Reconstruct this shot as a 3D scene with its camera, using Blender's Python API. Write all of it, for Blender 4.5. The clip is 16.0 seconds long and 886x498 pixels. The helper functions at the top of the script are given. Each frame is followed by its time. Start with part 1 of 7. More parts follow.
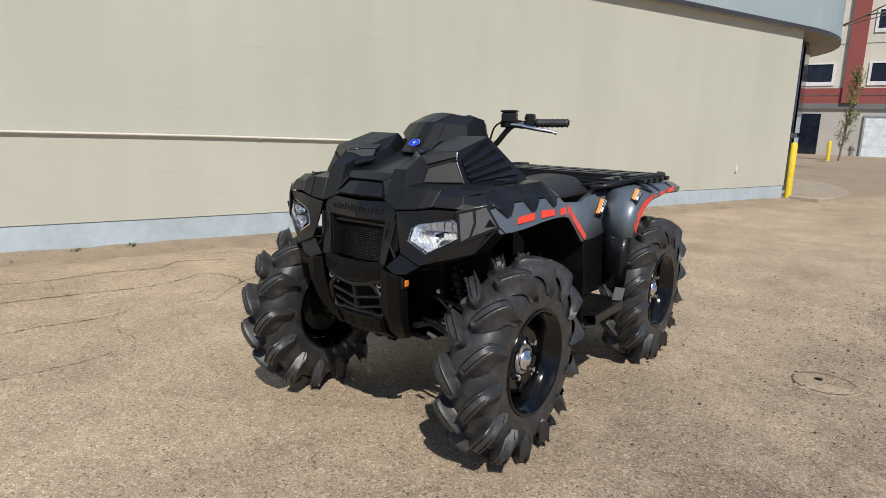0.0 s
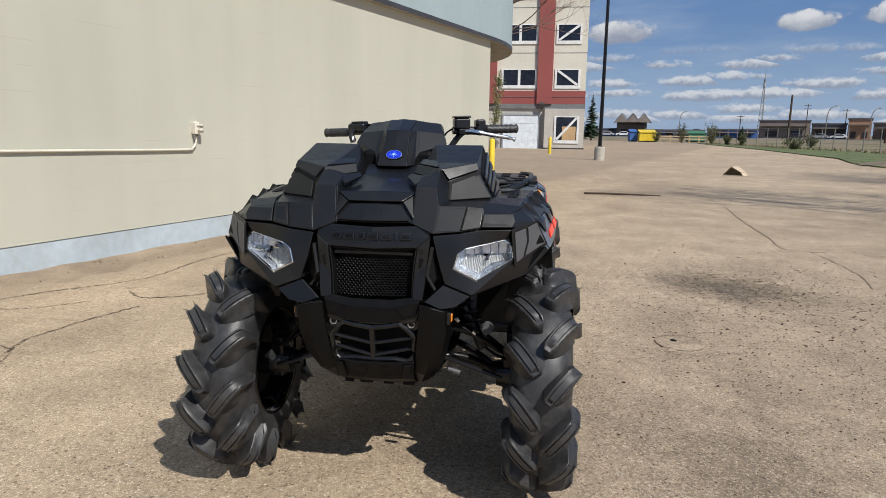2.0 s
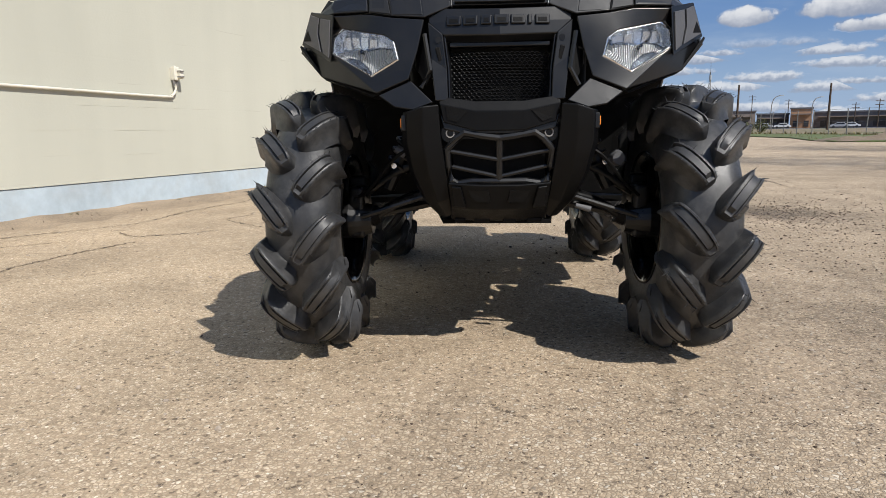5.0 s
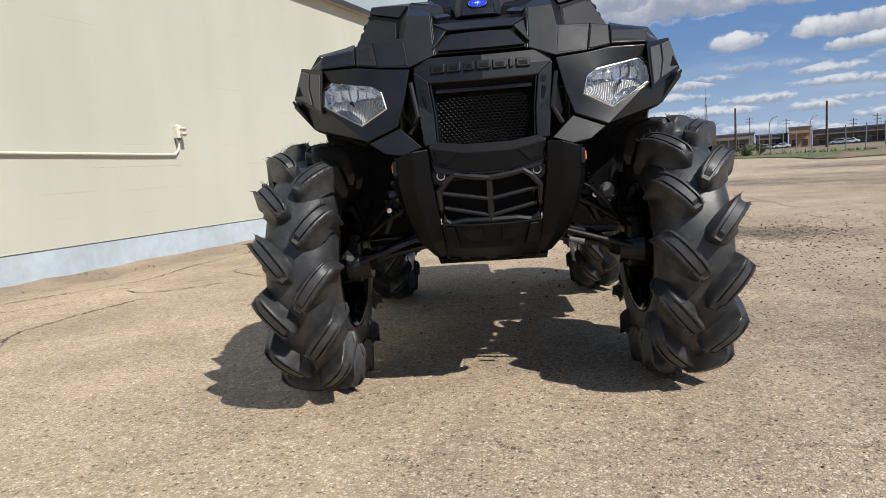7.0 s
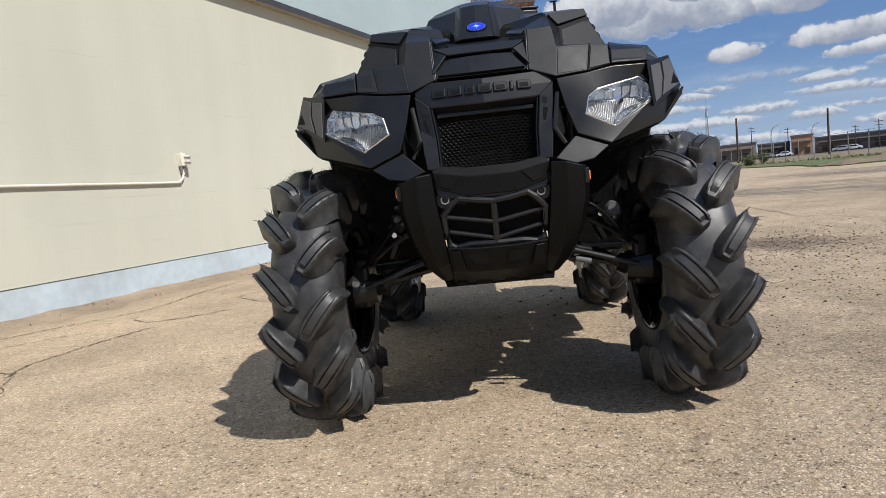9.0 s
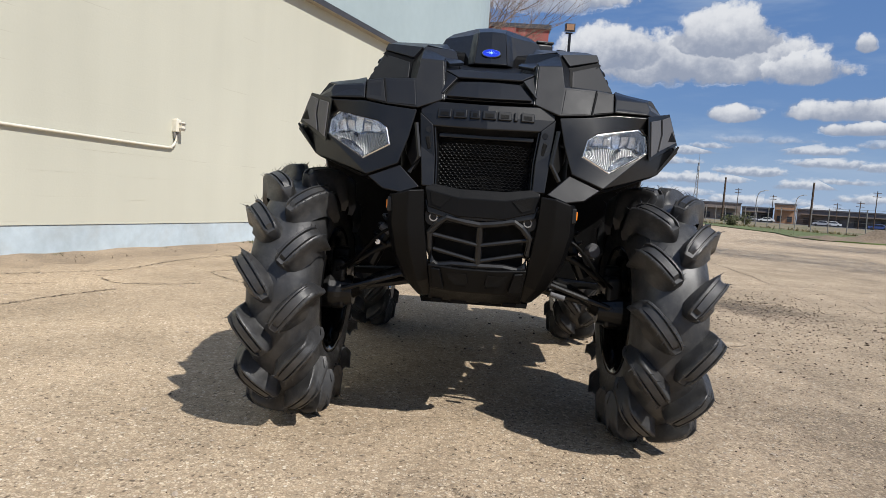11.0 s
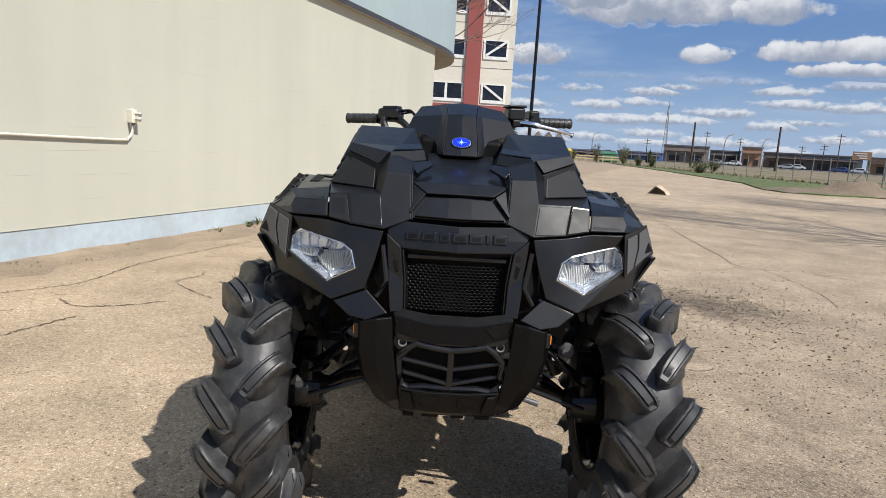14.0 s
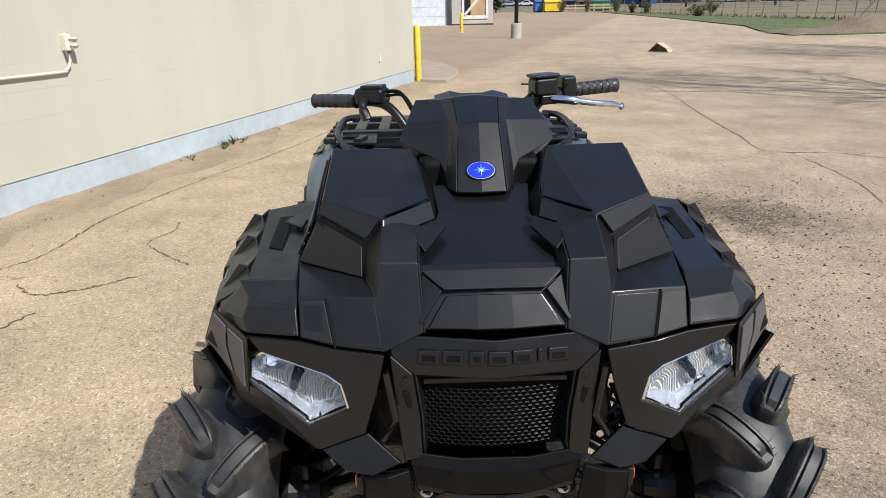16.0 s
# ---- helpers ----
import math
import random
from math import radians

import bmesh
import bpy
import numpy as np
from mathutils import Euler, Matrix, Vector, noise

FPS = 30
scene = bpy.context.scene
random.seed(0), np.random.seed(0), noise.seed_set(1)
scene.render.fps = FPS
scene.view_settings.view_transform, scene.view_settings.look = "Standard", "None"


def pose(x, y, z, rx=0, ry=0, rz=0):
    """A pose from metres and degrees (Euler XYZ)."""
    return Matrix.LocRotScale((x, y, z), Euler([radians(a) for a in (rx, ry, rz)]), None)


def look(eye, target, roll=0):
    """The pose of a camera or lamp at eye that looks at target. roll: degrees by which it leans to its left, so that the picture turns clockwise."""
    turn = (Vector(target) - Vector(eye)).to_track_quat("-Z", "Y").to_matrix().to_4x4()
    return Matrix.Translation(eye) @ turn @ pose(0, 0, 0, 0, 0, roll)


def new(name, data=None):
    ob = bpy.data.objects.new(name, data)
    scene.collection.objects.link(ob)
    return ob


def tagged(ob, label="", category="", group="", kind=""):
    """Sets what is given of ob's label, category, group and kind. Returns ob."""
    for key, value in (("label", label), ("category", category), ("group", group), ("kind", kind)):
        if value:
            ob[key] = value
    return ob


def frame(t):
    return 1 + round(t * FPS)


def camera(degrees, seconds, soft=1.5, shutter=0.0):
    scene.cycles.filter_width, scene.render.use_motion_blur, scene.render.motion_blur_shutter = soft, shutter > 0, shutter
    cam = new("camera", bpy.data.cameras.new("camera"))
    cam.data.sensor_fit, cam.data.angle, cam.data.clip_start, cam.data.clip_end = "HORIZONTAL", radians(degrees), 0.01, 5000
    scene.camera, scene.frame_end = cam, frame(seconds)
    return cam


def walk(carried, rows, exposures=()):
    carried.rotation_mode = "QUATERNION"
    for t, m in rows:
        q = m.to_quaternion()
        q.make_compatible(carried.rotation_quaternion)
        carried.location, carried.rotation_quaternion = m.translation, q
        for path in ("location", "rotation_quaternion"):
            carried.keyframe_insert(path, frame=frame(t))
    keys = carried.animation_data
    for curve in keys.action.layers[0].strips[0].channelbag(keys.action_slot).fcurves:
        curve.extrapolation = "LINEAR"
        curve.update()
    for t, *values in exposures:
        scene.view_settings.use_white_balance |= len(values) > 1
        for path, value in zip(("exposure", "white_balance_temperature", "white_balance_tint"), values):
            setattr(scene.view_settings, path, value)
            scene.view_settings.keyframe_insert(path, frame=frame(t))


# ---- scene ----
# camera: eye in metres, turn in degrees
cam = camera(70.4, 16.0, soft=0.6)
ROWS = [
    (0.0, 1.6331, -1.9436, 1.2293, 78.702, -1.639, 37.057),
    (0.5, 1.3899, -1.9855, 1.2277, 79.483, -2.646, 27.985),
    (1.0, 1.0721, -2.0098, 1.2363, 79.787, -2.933, 19.323),
    (1.5, 0.7348, -2.1073, 1.2279, 79.841, -2.512, 11.242),
    (2.0, 0.4604, -2.1388, 1.2371, 79.266, -0.686, 7.592),
    (2.5, 0.2676, -2.0856, 1.2436, 78.648, 1.032, 5.904),
    (3.0, 0.0554, -2.0245, 1.2318, 77.957, 1.433, 4.971),
    (3.5, -0.0451, -1.8922, 1.0076, 78.154, 1.447, 4.208),
    (4.0, -0.0523, -1.8939, 0.6465, 78.237, 0.629, 3.482),
    (6.5, -0.0145, -1.9447, 0.6604, 82.139, 2.453, 3.975),
    (7.0, -0.0106, -1.9418, 0.6585, 82.892, 4.137, 3.737),
    (7.5, -0.0144, -1.9397, 0.6638, 83.506, 5.468, 3.908),
    (8.0, -0.0144, -1.9371, 0.6659, 84.145, 5.909, 3.949),
    (8.5, -0.0108, -1.9294, 0.6677, 84.45, 6.561, 4.104),
    (11.0, -0.0178, -1.956, 0.6962, 85.352, -3.884, 2.92),
    (11.5, -0.0154, -1.9667, 0.6891, 85.871, -5.399, 2.791),
    (12.0, -0.0173, -1.9769, 0.7029, 86.595, -5.492, 2.987),
    (12.5, -0.0215, -2.005, 0.7129, 87.199, -5.452, 3.185),
    (13.0, -0.0231, -1.9678, 0.7139, 87.232, -4.943, 3.139),
    (13.5, -0.0594, -1.8608, 0.7905, 84.211, -3.807, 1.373),
    (14.0, -0.044, -1.831, 1.1436, 80.517, -3.446, 0.292),
    (14.5, -0.0076, -1.8405, 1.448, 78.626, -2.209, -0.316),
    (15.0, -0.074, -1.6966, 1.5278, 77.006, -0.609, -0.572),
    (15.5, -0.1378, -1.4964, 1.5236, 73.316, 0.61, -1.092),
    (16.0, -0.1005, -1.1997, 1.4668, 68.558, 1.104, -1.39),
]
walk(cam, [(t, pose(x, y, z, rx, ry, rz)) for t, x, y, z, rx, ry, rz in ROWS],
     [(0.0, -0.17), (1.0, -0.17), (1.5, -0.17), (2.0, -0.07), (2.5, -0.08), (3.0, -0.10), (3.5, -0.08), (4.0, 0.10), (6.5, 0.12), (8.5, 0.10), (11.0, 0.11), (12.5, 0.12),
      (13.0, 0.0), (13.5, 0.17), (14.0, 0.18), (14.5, 0.20), (15.0, 0.04), (15.5, 0.05), (16.0, 0.22)])
# ---- sky and sun ----
SUN = Vector((0.65, -0.67, 1.0)).normalized()
sun_data = bpy.data.lights.new("sun", "SUN")
sun_data.energy, sun_data.angle, sun_data.color = 4.8, radians(0.53), (1.0, 0.965, 0.91)
sun = new("sun", sun_data)
sun.matrix_world = look(SUN * 50, (0, 0, 0))

world = bpy.data.worlds.new("sky")
scene.world = world
world.use_nodes = True


class Net:
    """Short hand for building node trees."""

    def __init__(self, tree):
        self.tree = tree
        tree.nodes.clear()

    def add(self, kind, **props):
        n = self.tree.nodes.new(kind)
        for k, v in props.items():
            setattr(n, k, v)
        return n

    def put(self, socket, v):
        if isinstance(v, (int, float)):
            socket.default_value = v
        elif isinstance(v, (tuple, list)):
            socket.default_value = (*v, 1.0) if len(socket.default_value) == 4 and len(v) == 3 else v
        else:
            self.tree.links.new(v, socket)

    def math(self, op, a, b=0.0, clamp=False):
        n = self.add("ShaderNodeMath", operation=op, use_clamp=clamp)
        self.put(n.inputs[0], a)
        self.put(n.inputs[1], b)
        return n.outputs[0]

    def ramp(self, v, lo, hi, a=0.0, b=1.0, smooth=True):
        n = self.add("ShaderNodeMapRange", interpolation_type="SMOOTHSTEP" if smooth else "LINEAR")
        for i, x in enumerate((v, lo, hi, a, b)):
            self.put(n.inputs[i], x)
        return n.outputs[0]

    def mix(self, f, a, b, blend="MIX"):
        n = self.add("ShaderNodeMix", data_type="RGBA", blend_type=blend)
        self.put(n.inputs[0], f)
        self.put(n.inputs[6], a)
        self.put(n.inputs[7], b)
        return n.outputs[2]

    def noise(self, vec, scale, detail=4.0, rough=0.55, distort=0.0):
        n = self.add("ShaderNodeTexNoise")
        if vec is not None:
            self.put(n.inputs["Vector"], vec)
        for k, v in (("Scale", scale), ("Detail", detail), ("Roughness", rough), ("Distortion", distort)):
            self.put(n.inputs[k], v)
        return n.outputs[0]

    def voronoi(self, vec, scale, feature="F1", out="Distance"):
        n = self.add("ShaderNodeTexVoronoi", feature=feature)
        if vec is not None:
            self.put(n.inputs["Vector"], vec)
        self.put(n.inputs["Scale"], scale)
        return n.outputs[out]

    def mapped(self, vec, scale=(1, 1, 1), rot=(0, 0, 0), loc=(0, 0, 0)):
        n = self.add("ShaderNodeMapping")
        self.put(n.inputs[0], vec)
        n.inputs["Scale"].default_value, n.inputs["Rotation"].default_value, n.inputs["Location"].default_value = scale, rot, loc
        return n.outputs[0]


def build_sky():
    k = Net(world.node_tree)
    out, bg = k.add("ShaderNodeOutputWorld"), k.add("ShaderNodeBackground")
    k.tree.links.new(bg.outputs[0], out.inputs[0])
    sky = k.add("ShaderNodeTexSky", sky_type="NISHITA", sun_disc=False)
    sky.sun_elevation = math.asin(SUN.z)
    sky.sun_rotation = math.atan2(SUN.x, SUN.y)
    sky.air_density, sky.dust_density, sky.ozone_density = 1.0, 0.6, 1.6
    way = k.add("ShaderNodeTexCoord").outputs["Generated"]
    sep = k.add("ShaderNodeSeparateXYZ")
    k.put(sep.inputs[0], way)
    az = k.math("MULTIPLY", k.math("ARCTAN2", sep.outputs[0], sep.outputs[1]), 57.2958)
    el = k.math("MULTIPLY", k.math("ARCSINE", sep.outputs[2]), 57.2958)
    comb = k.add("ShaderNodeCombineXYZ")
    k.put(comb.inputs[0], az)
    k.put(comb.inputs[1], el)
    plane = comb.outputs[0]
    puff = k.noise(plane, 0.55, 8.0, 0.60)
    lump = k.noise(plane, 0.16, 3.0, 0.5)
    rag = k.math("ADD", k.math("MULTIPLY", k.math("SUBTRACT", puff, 0.5), 2.0), k.math("MULTIPLY", k.math("SUBTRACT", lump, 0.5), 1.3))
    cover, shade = None, None
    # the larger clouds: bearing, height, half width, half height in degrees
    for a, e, w, h in ((18.0, 12.4, 11.0, 3.4), (20.0, 14.4, 4.8, 3.0), (11.0, 13.4, 5.0, 2.7), (26.0, 11.6, 3.6, 1.7), (5.5, 17.6, 7.0, 2.6), (21.2, 8.3, 2.5, 1.0), (30.5, 8.5, 7.0, 1.3), (31.0, 7.1, 4.6, 0.8),
                       (29.8, 13.3, 0.9, 1.0), (7.4, 8.0, 3.0, 1.5), (44.0, 13.0, 7.0, 3.0), (47.0, 8.0, 6.0, 1.5), (-12, 9.0, 9.0, 4.0)):
        dx = k.math("DIVIDE", k.math("SUBTRACT", az, a), w)
        dy = k.math("DIVIDE", k.math("SUBTRACT", el, e), h)
        # flat undersides: the lower half falls off faster
        dy2 = k.math("MULTIPLY", dy, k.ramp(dy, -0.4, 0.2, 1.7, 1.0))
        body = k.math("SUBTRACT", 1.0, k.math("ADD", k.math("MULTIPLY", dx, dx), k.math("MULTIPLY", dy2, dy2)))
        body = k.math("ADD", body, rag)
        lit = k.math("ADD", k.math("MULTIPLY", dy, 0.9), k.math("MULTIPLY", rag, 0.75))
        c = k.ramp(body, 0.02, 0.55)
        cover, shade = (c, lit) if cover is None else (k.math("MAXIMUM", cover, c), k.mix(k.ramp(c, 0.1, 0.7), shade, lit))
    # rows of small flat-bottomed clouds low over the horizon
    grid = k.mapped(plane, (0.21, 0.78, 1.0), (0, 0, 0.02))
    cell = k.add("ShaderNodeTexVoronoi", feature="F1", voronoi_dimensions="2D")
    k.put(cell.inputs["Vector"], grid)
    cell.inputs["Scale"].default_value, cell.inputs["Randomness"].default_value = 1.0, 0.95
    here, heart, own = k.add("ShaderNodeSeparateXYZ"), k.add("ShaderNodeSeparateXYZ"), k.add("ShaderNodeSeparateColor")
    k.put(here.inputs[0], grid)
    k.put(heart.inputs[0], cell.outputs["Position"])
    k.put(own.inputs[0], cell.outputs["Color"])
    up = k.math("SUBTRACT", here.outputs[1], heart.outputs[1])
    side = k.math("SUBTRACT", here.outputs[0], heart.outputs[0])
    tall = k.math("MULTIPLY", up, k.ramp(up, -0.15, 0.02, 2.4, 1.25))
    size = k.ramp(own.outputs[0], 0.0, 1.0, 0.36, 0.74, False)
    bulk = k.math("SUBTRACT", size, k.math("SQRT", k.math("ADD", k.math("MULTIPLY", side, side), k.math("MULTIPLY", tall, tall))))
    bulk = k.math("ADD", bulk, k.math("MULTIPLY", k.math("SUBTRACT", k.noise(k.mapped(plane, (0.55, 1.0, 1.0)), 1.3, 7.0, 0.64), 0.5), 1.25))
    low = k.math("MULTIPLY", k.ramp(bulk, -0.02, 0.30), k.math("MULTIPLY", k.ramp(el, 0.4, 1.4), k.ramp(el, 5.6, 7.2, 1.0, 0.0)))
    lowlit = k.math("ADD", k.math("MULTIPLY", up, 2.6), k.math("MULTIPLY", k.math("SUBTRACT", k.noise(plane, 1.5, 7.0, 0.62), 0.5), 2.2))
    shade = k.mix(k.ramp(cover, 0.1, 0.6), lowlit, shade)
    cover = k.math("MAXIMUM", cover, k.math("MULTIPLY", low, 0.82))
    # thin high cloud and the broken field in the rest of the sky
    streak = k.ramp(k.noise(k.mapped(plane, (0.035, 0.16, 1.0), (0, 0, 0.12)), 1.0, 6.0, 0.6), 0.46, 0.72)
    high = k.math("MULTIPLY", streak, 0.55)
    over = k.ramp(k.noise(way, 3.2, 7.0, 0.6), 0.52, 0.64)
    over = k.math("MULTIPLY", over, k.ramp(el, 20.0, 30.0))
    deep = k.mix(0.45, sky.outputs[0], (1.8, 4.3, 10.6))
    pale = k.mix(k.ramp(el, 0.0, 9.0, 0.55, 0.0), deep, (6.2, 8.3, 11.2))
    col = k.mix(high, pale, (6.6, 8.0, 10.0))
    tone = k.mix(k.ramp(shade, -0.40, 0.66), (4.7, 5.3, 6.7), (11.6, 11.8, 12.2))
    col = k.mix(over, col, (8.6, 8.7, 8.9))
    col = k.mix(k.math("MULTIPLY", cover, 0.95), col, tone)
    k.put(bg.inputs[0], col)
    bg.inputs[1].default_value = 0.062


build_sky()

# ---- materials ----


def material(name, colour, rough=0.6, metal=0.0, grain=60.0, amount=0.15, bump=0.0, bump_scale=None, blotch=3.0, blotch_amount=0.12, dust=None, coat=0.0, coat_rough=0.03, spec=0.5, island=0.0):
    """A surface with variation at two scales, an optional film of dust on upward faces' noise and a fine relief."""
    m = bpy.data.materials.new(name)
    m.use_nodes = True
    k = Net(m.node_tree)
    out, b = k.add("ShaderNodeOutputMaterial"), k.add("ShaderNodeBsdfPrincipled")
    k.tree.links.new(b.outputs[0], out.inputs[0])
    pos = k.add("ShaderNodeTexCoord").outputs["Object"]
    fine, big = k.noise(pos, grain, 5.0, 0.6), k.noise(pos, blotch, 4.0, 0.55)
    f = k.math("ADD", k.ramp(fine, 0.3, 0.7, 1 - amount, 1 + amount, False), k.ramp(big, 0.3, 0.7, -blotch_amount, blotch_amount, False))
    if island:
        f = k.math("ADD", f, k.ramp(k.add("ShaderNodeObjectInfo").outputs["Random"], 0, 1, -island, island, False))
    col = k.mix(1.0, colour, (1, 1, 1), "MULTIPLY")
    vm = k.add("ShaderNodeVectorMath", operation="SCALE")
    k.put(vm.inputs[0], col)
    k.put(vm.inputs["Scale"], f)
    col = vm.outputs[0]
    if dust:
        dcol, damount = dust
        col = k.mix(k.math("MULTIPLY", k.ramp(k.noise(pos, blotch * 2.7, 6.0, 0.65), 0.42, 0.7), damount), col, dcol)
    k.put(b.inputs["Base Color"], col)
    k.put(b.inputs["Roughness"], k.ramp(k.noise(pos, blotch * 4, 5.0, 0.6), 0.3, 0.7, max(rough - 0.07, 0.02), min(rough + 0.07, 1.0), False))
    b.inputs["Metallic"].default_value = metal
    b.inputs["Specular IOR Level"].default_value = spec
    b.inputs["Coat Weight"].default_value, b.inputs["Coat Roughness"].default_value = coat, coat_rough
    if bump:
        n = k.add("ShaderNodeBump")
        n.inputs["Strength"].default_value, n.inputs["Distance"].default_value = bump, 0.004
        k.put(n.inputs["Height"], k.noise(pos, bump_scale or grain * 3, 3.0, 0.6))
        k.put(b.inputs["Normal"], n.outputs[0])
    return m


BLACK = material("moulded black plastic", (0.0042, 0.0045, 0.0055), 0.46, grain=240, amount=0.12, bump=0.05, bump_scale=1300, blotch=6, blotch_amount=0.06, dust=((0.02, 0.02, 0.02), 0.05), coat=0.45, coat_rough=0.11, spec=0.26)
MATTE = material("matt black plastic", (0.0044, 0.0047, 0.0058), 0.52, grain=240, amount=0.12, bump=0.06, bump_scale=1300, blotch=6, blotch_amount=0.06, dust=((0.02, 0.02, 0.02), 0.05), coat=0.34, coat_rough=0.15, spec=0.32)
DULL = material("dull black bumper plastic", (0.0032, 0.0033, 0.0037), 0.44, grain=240, amount=0.15, bump=0.08, bump_scale=1200, blotch=6, blotch_amount=0.08, dust=((0.025, 0.023, 0.019), 0.05), spec=0.16)
SATIN = material("satin black plastic", (0.0038, 0.0040, 0.0048), 0.46, grain=200, amount=0.12, bump=0.04, bump_scale=1300, blotch=5, blotch_amount=0.06, dust=((0.025, 0.023, 0.02), 0.04), coat=0.42, coat_rough=0.15, spec=0.28)
STEEL = material("black powder-coated steel", (0.005, 0.005, 0.0055), 0.33, grain=300, amount=0.2, bump=0.08, bump_scale=900, dust=((0.06, 0.055, 0.045), 0.08), spec=0.4)
# near-black: underbody plastic, and shade painted into gaps, slots and hollows
SHADEBLACK = material("dark underbody plastic and gap shade", (0.003, 0.003, 0.0032), 0.6, grain=80, amount=0.3, bump=0.2, bump_scale=300, dust=((0.03, 0.026, 0.02), 0.15), spec=0.15)
RUBBER = material("tyre rubber", (0.027, 0.027, 0.028), 0.42, grain=140, amount=0.2, bump=0.16, bump_scale=420, blotch=9, blotch_amount=0.16, dust=((0.10, 0.097, 0.093), 0.34), island=0.10, spec=0.5)
GREY = material("metallic grey plastic", (0.125, 0.150, 0.178), 0.42, metal=0.35, grain=500, amount=0.14, blotch=4, blotch_amount=0.08, coat=0.5, coat_rough=0.16, dust=((0.20, 0.17, 0.13), 0.08))
BRIGHT = material("smooth satin black plate", (0.011, 0.011, 0.012), 0.52, grain=400, amount=0.08, blotch_amount=0.05, spec=0.36)
SILVER = material("dark silver insert", (0.115, 0.115, 0.12), 0.52, metal=0.35, grain=500, amount=0.2, spec=0.4)
WORN = material("worn grey plastic", (0.075, 0.075, 0.078), 0.65, grain=300, amount=0.2, spec=0.3)
RED = material("red-orange decal", (0.88, 0.055, 0.022), 0.35, grain=200, amount=0.06, coat=0.3)
ORANGE = material("amber lens", (0.75, 0.22, 0.02), 0.25, grain=100, amount=0.1)
MIRROR = material("lamp reflector", (0.64, 0.68, 0.74), 0.24, metal=0.75, grain=60, amount=0.05)
RIBBED = material("ribbed clear plastic", (0.40, 0.39, 0.36), 0.45, grain=200, amount=0.1)
CHROME = material("bright metal", (0.78, 0.78, 0.80), 0.22, metal=1.0, grain=60, amount=0.1)
GLOSS = material("gloss black rim", (0.002, 0.002, 0.0022), 0.14, grain=90, amount=0.2, spec=0.42, dust=((0.12, 0.10, 0.08), 0.05))
VINYL = material("black seat vinyl", (0.018, 0.018, 0.019), 0.55, grain=500, amount=0.2, bump=0.2, bump_scale=900)
BLUE = material("blue badge enamel", (0.008, 0.03, 0.50), 0.2, grain=50, amount=0.06, coat=0.6)
WHITE = material("white label", (0.82, 0.82, 0.80), 0.45, grain=90, amount=0.04)
LABEL = material("orange label", (0.85, 0.30, 0.05), 0.45, grain=90, amount=0.05)
YELLOW = material("yellow bollard paint", (0.78, 0.56, 0.03), 0.45, grain=25, amount=0.10, bump=0.1, dust=((0.25, 0.2, 0.1), 0.25))
CONCRETE = material("concrete", (0.46, 0.43, 0.37), 0.85, grain=40, amount=0.15, bump=0.25, bump_scale=160, dust=((0.30, 0.26, 0.2), 0.4))
TEAL = material("blue-grey metal cladding", (0.34, 0.41, 0.42), 0.5, grain=6, amount=0.03, blotch=0.6, blotch_amount=0.05)
SOFFIT = material("soffit", (0.33, 0.29, 0.23), 0.7, grain=8, amount=0.08)
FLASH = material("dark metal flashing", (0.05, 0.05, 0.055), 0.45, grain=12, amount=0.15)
PALEBLUE = material("pale blue foundation paint", (0.43, 0.50, 0.54), 0.75, grain=14, amount=0.07, bump=0.2, bump_scale=60, blotch=1.6, dust=((0.36, 0.34, 0.30), 0.22))
PIPE = material("cream painted conduit", (0.66, 0.62, 0.52), 0.5, grain=30, amount=0.06)
STUCCO = material("off-white panel", (0.62, 0.59, 0.50), 0.8, grain=5, amount=0.05, blotch=0.4, blotch_amount=0.06)
BRICKRED = material("dull red panel", (0.27, 0.070, 0.060), 0.75, grain=6, amount=0.06, blotch=0.5, blotch_amount=0.06)
BANDGREY = material("grey band", (0.16, 0.16, 0.16), 0.7, grain=6, amount=0.06)
BEIGE = material("beige ground-floor panel", (0.47, 0.44, 0.39), 0.8, grain=5, amount=0.06, blotch=0.5)
DOORWHITE = material("white overhead door", (0.70, 0.75, 0.78), 0.45, grain=6, amount=0.03)
PLY = material("raw plywood", (0.50, 0.33, 0.17), 0.75, grain=9, amount=0.15, blotch=2)
FRAMEW = material("white window frame", (0.72, 0.72, 0.70), 0.5, grain=10, amount=0.04)
DARKGLASS = material("dark window glass", (0.012, 0.015, 0.026), 0.08, grain=3, amount=0.3)
BARK = material("bare bark", (0.20, 0.145, 0.11), 0.85, grain=40, amount=0.25, bump=0.4)
SPRUCE = material("spruce needles", (0.030, 0.055, 0.026), 0.8, grain=20, amount=0.4, blotch=1.5, blotch_amount=0.25)
LEAF = material("young green leaves", (0.16, 0.19, 0.05), 0.7, grain=20, amount=0.3, blotch=2, blotch_amount=0.25)
OLIVE = material("olive bush leaves", (0.085, 0.095, 0.035), 0.8, grain=20, amount=0.4, blotch=2, blotch_amount=0.25)
FENCE = material("galvanised fence post", (0.20, 0.19, 0.18), 0.6, grain=20, amount=0.2)
CARD = material("weathered cardboard", (0.50, 0.40, 0.28), 0.85, grain=30, amount=0.12)
STICK = material("dry stick", (0.07, 0.045, 0.03), 0.9, grain=50, amount=0.3)
WEED = material("weeds", (0.07, 0.085, 0.03), 0.8, grain=30, amount=0.4)
FARBROWN = material("brown shop front", (0.22, 0.18, 0.155), 0.8, grain=0.5, amount=0.15, blotch=0.1)
FARDARK = material("dark shop front", (0.11, 0.11, 0.12), 0.8, grain=0.5, amount=0.2, blotch=0.1)
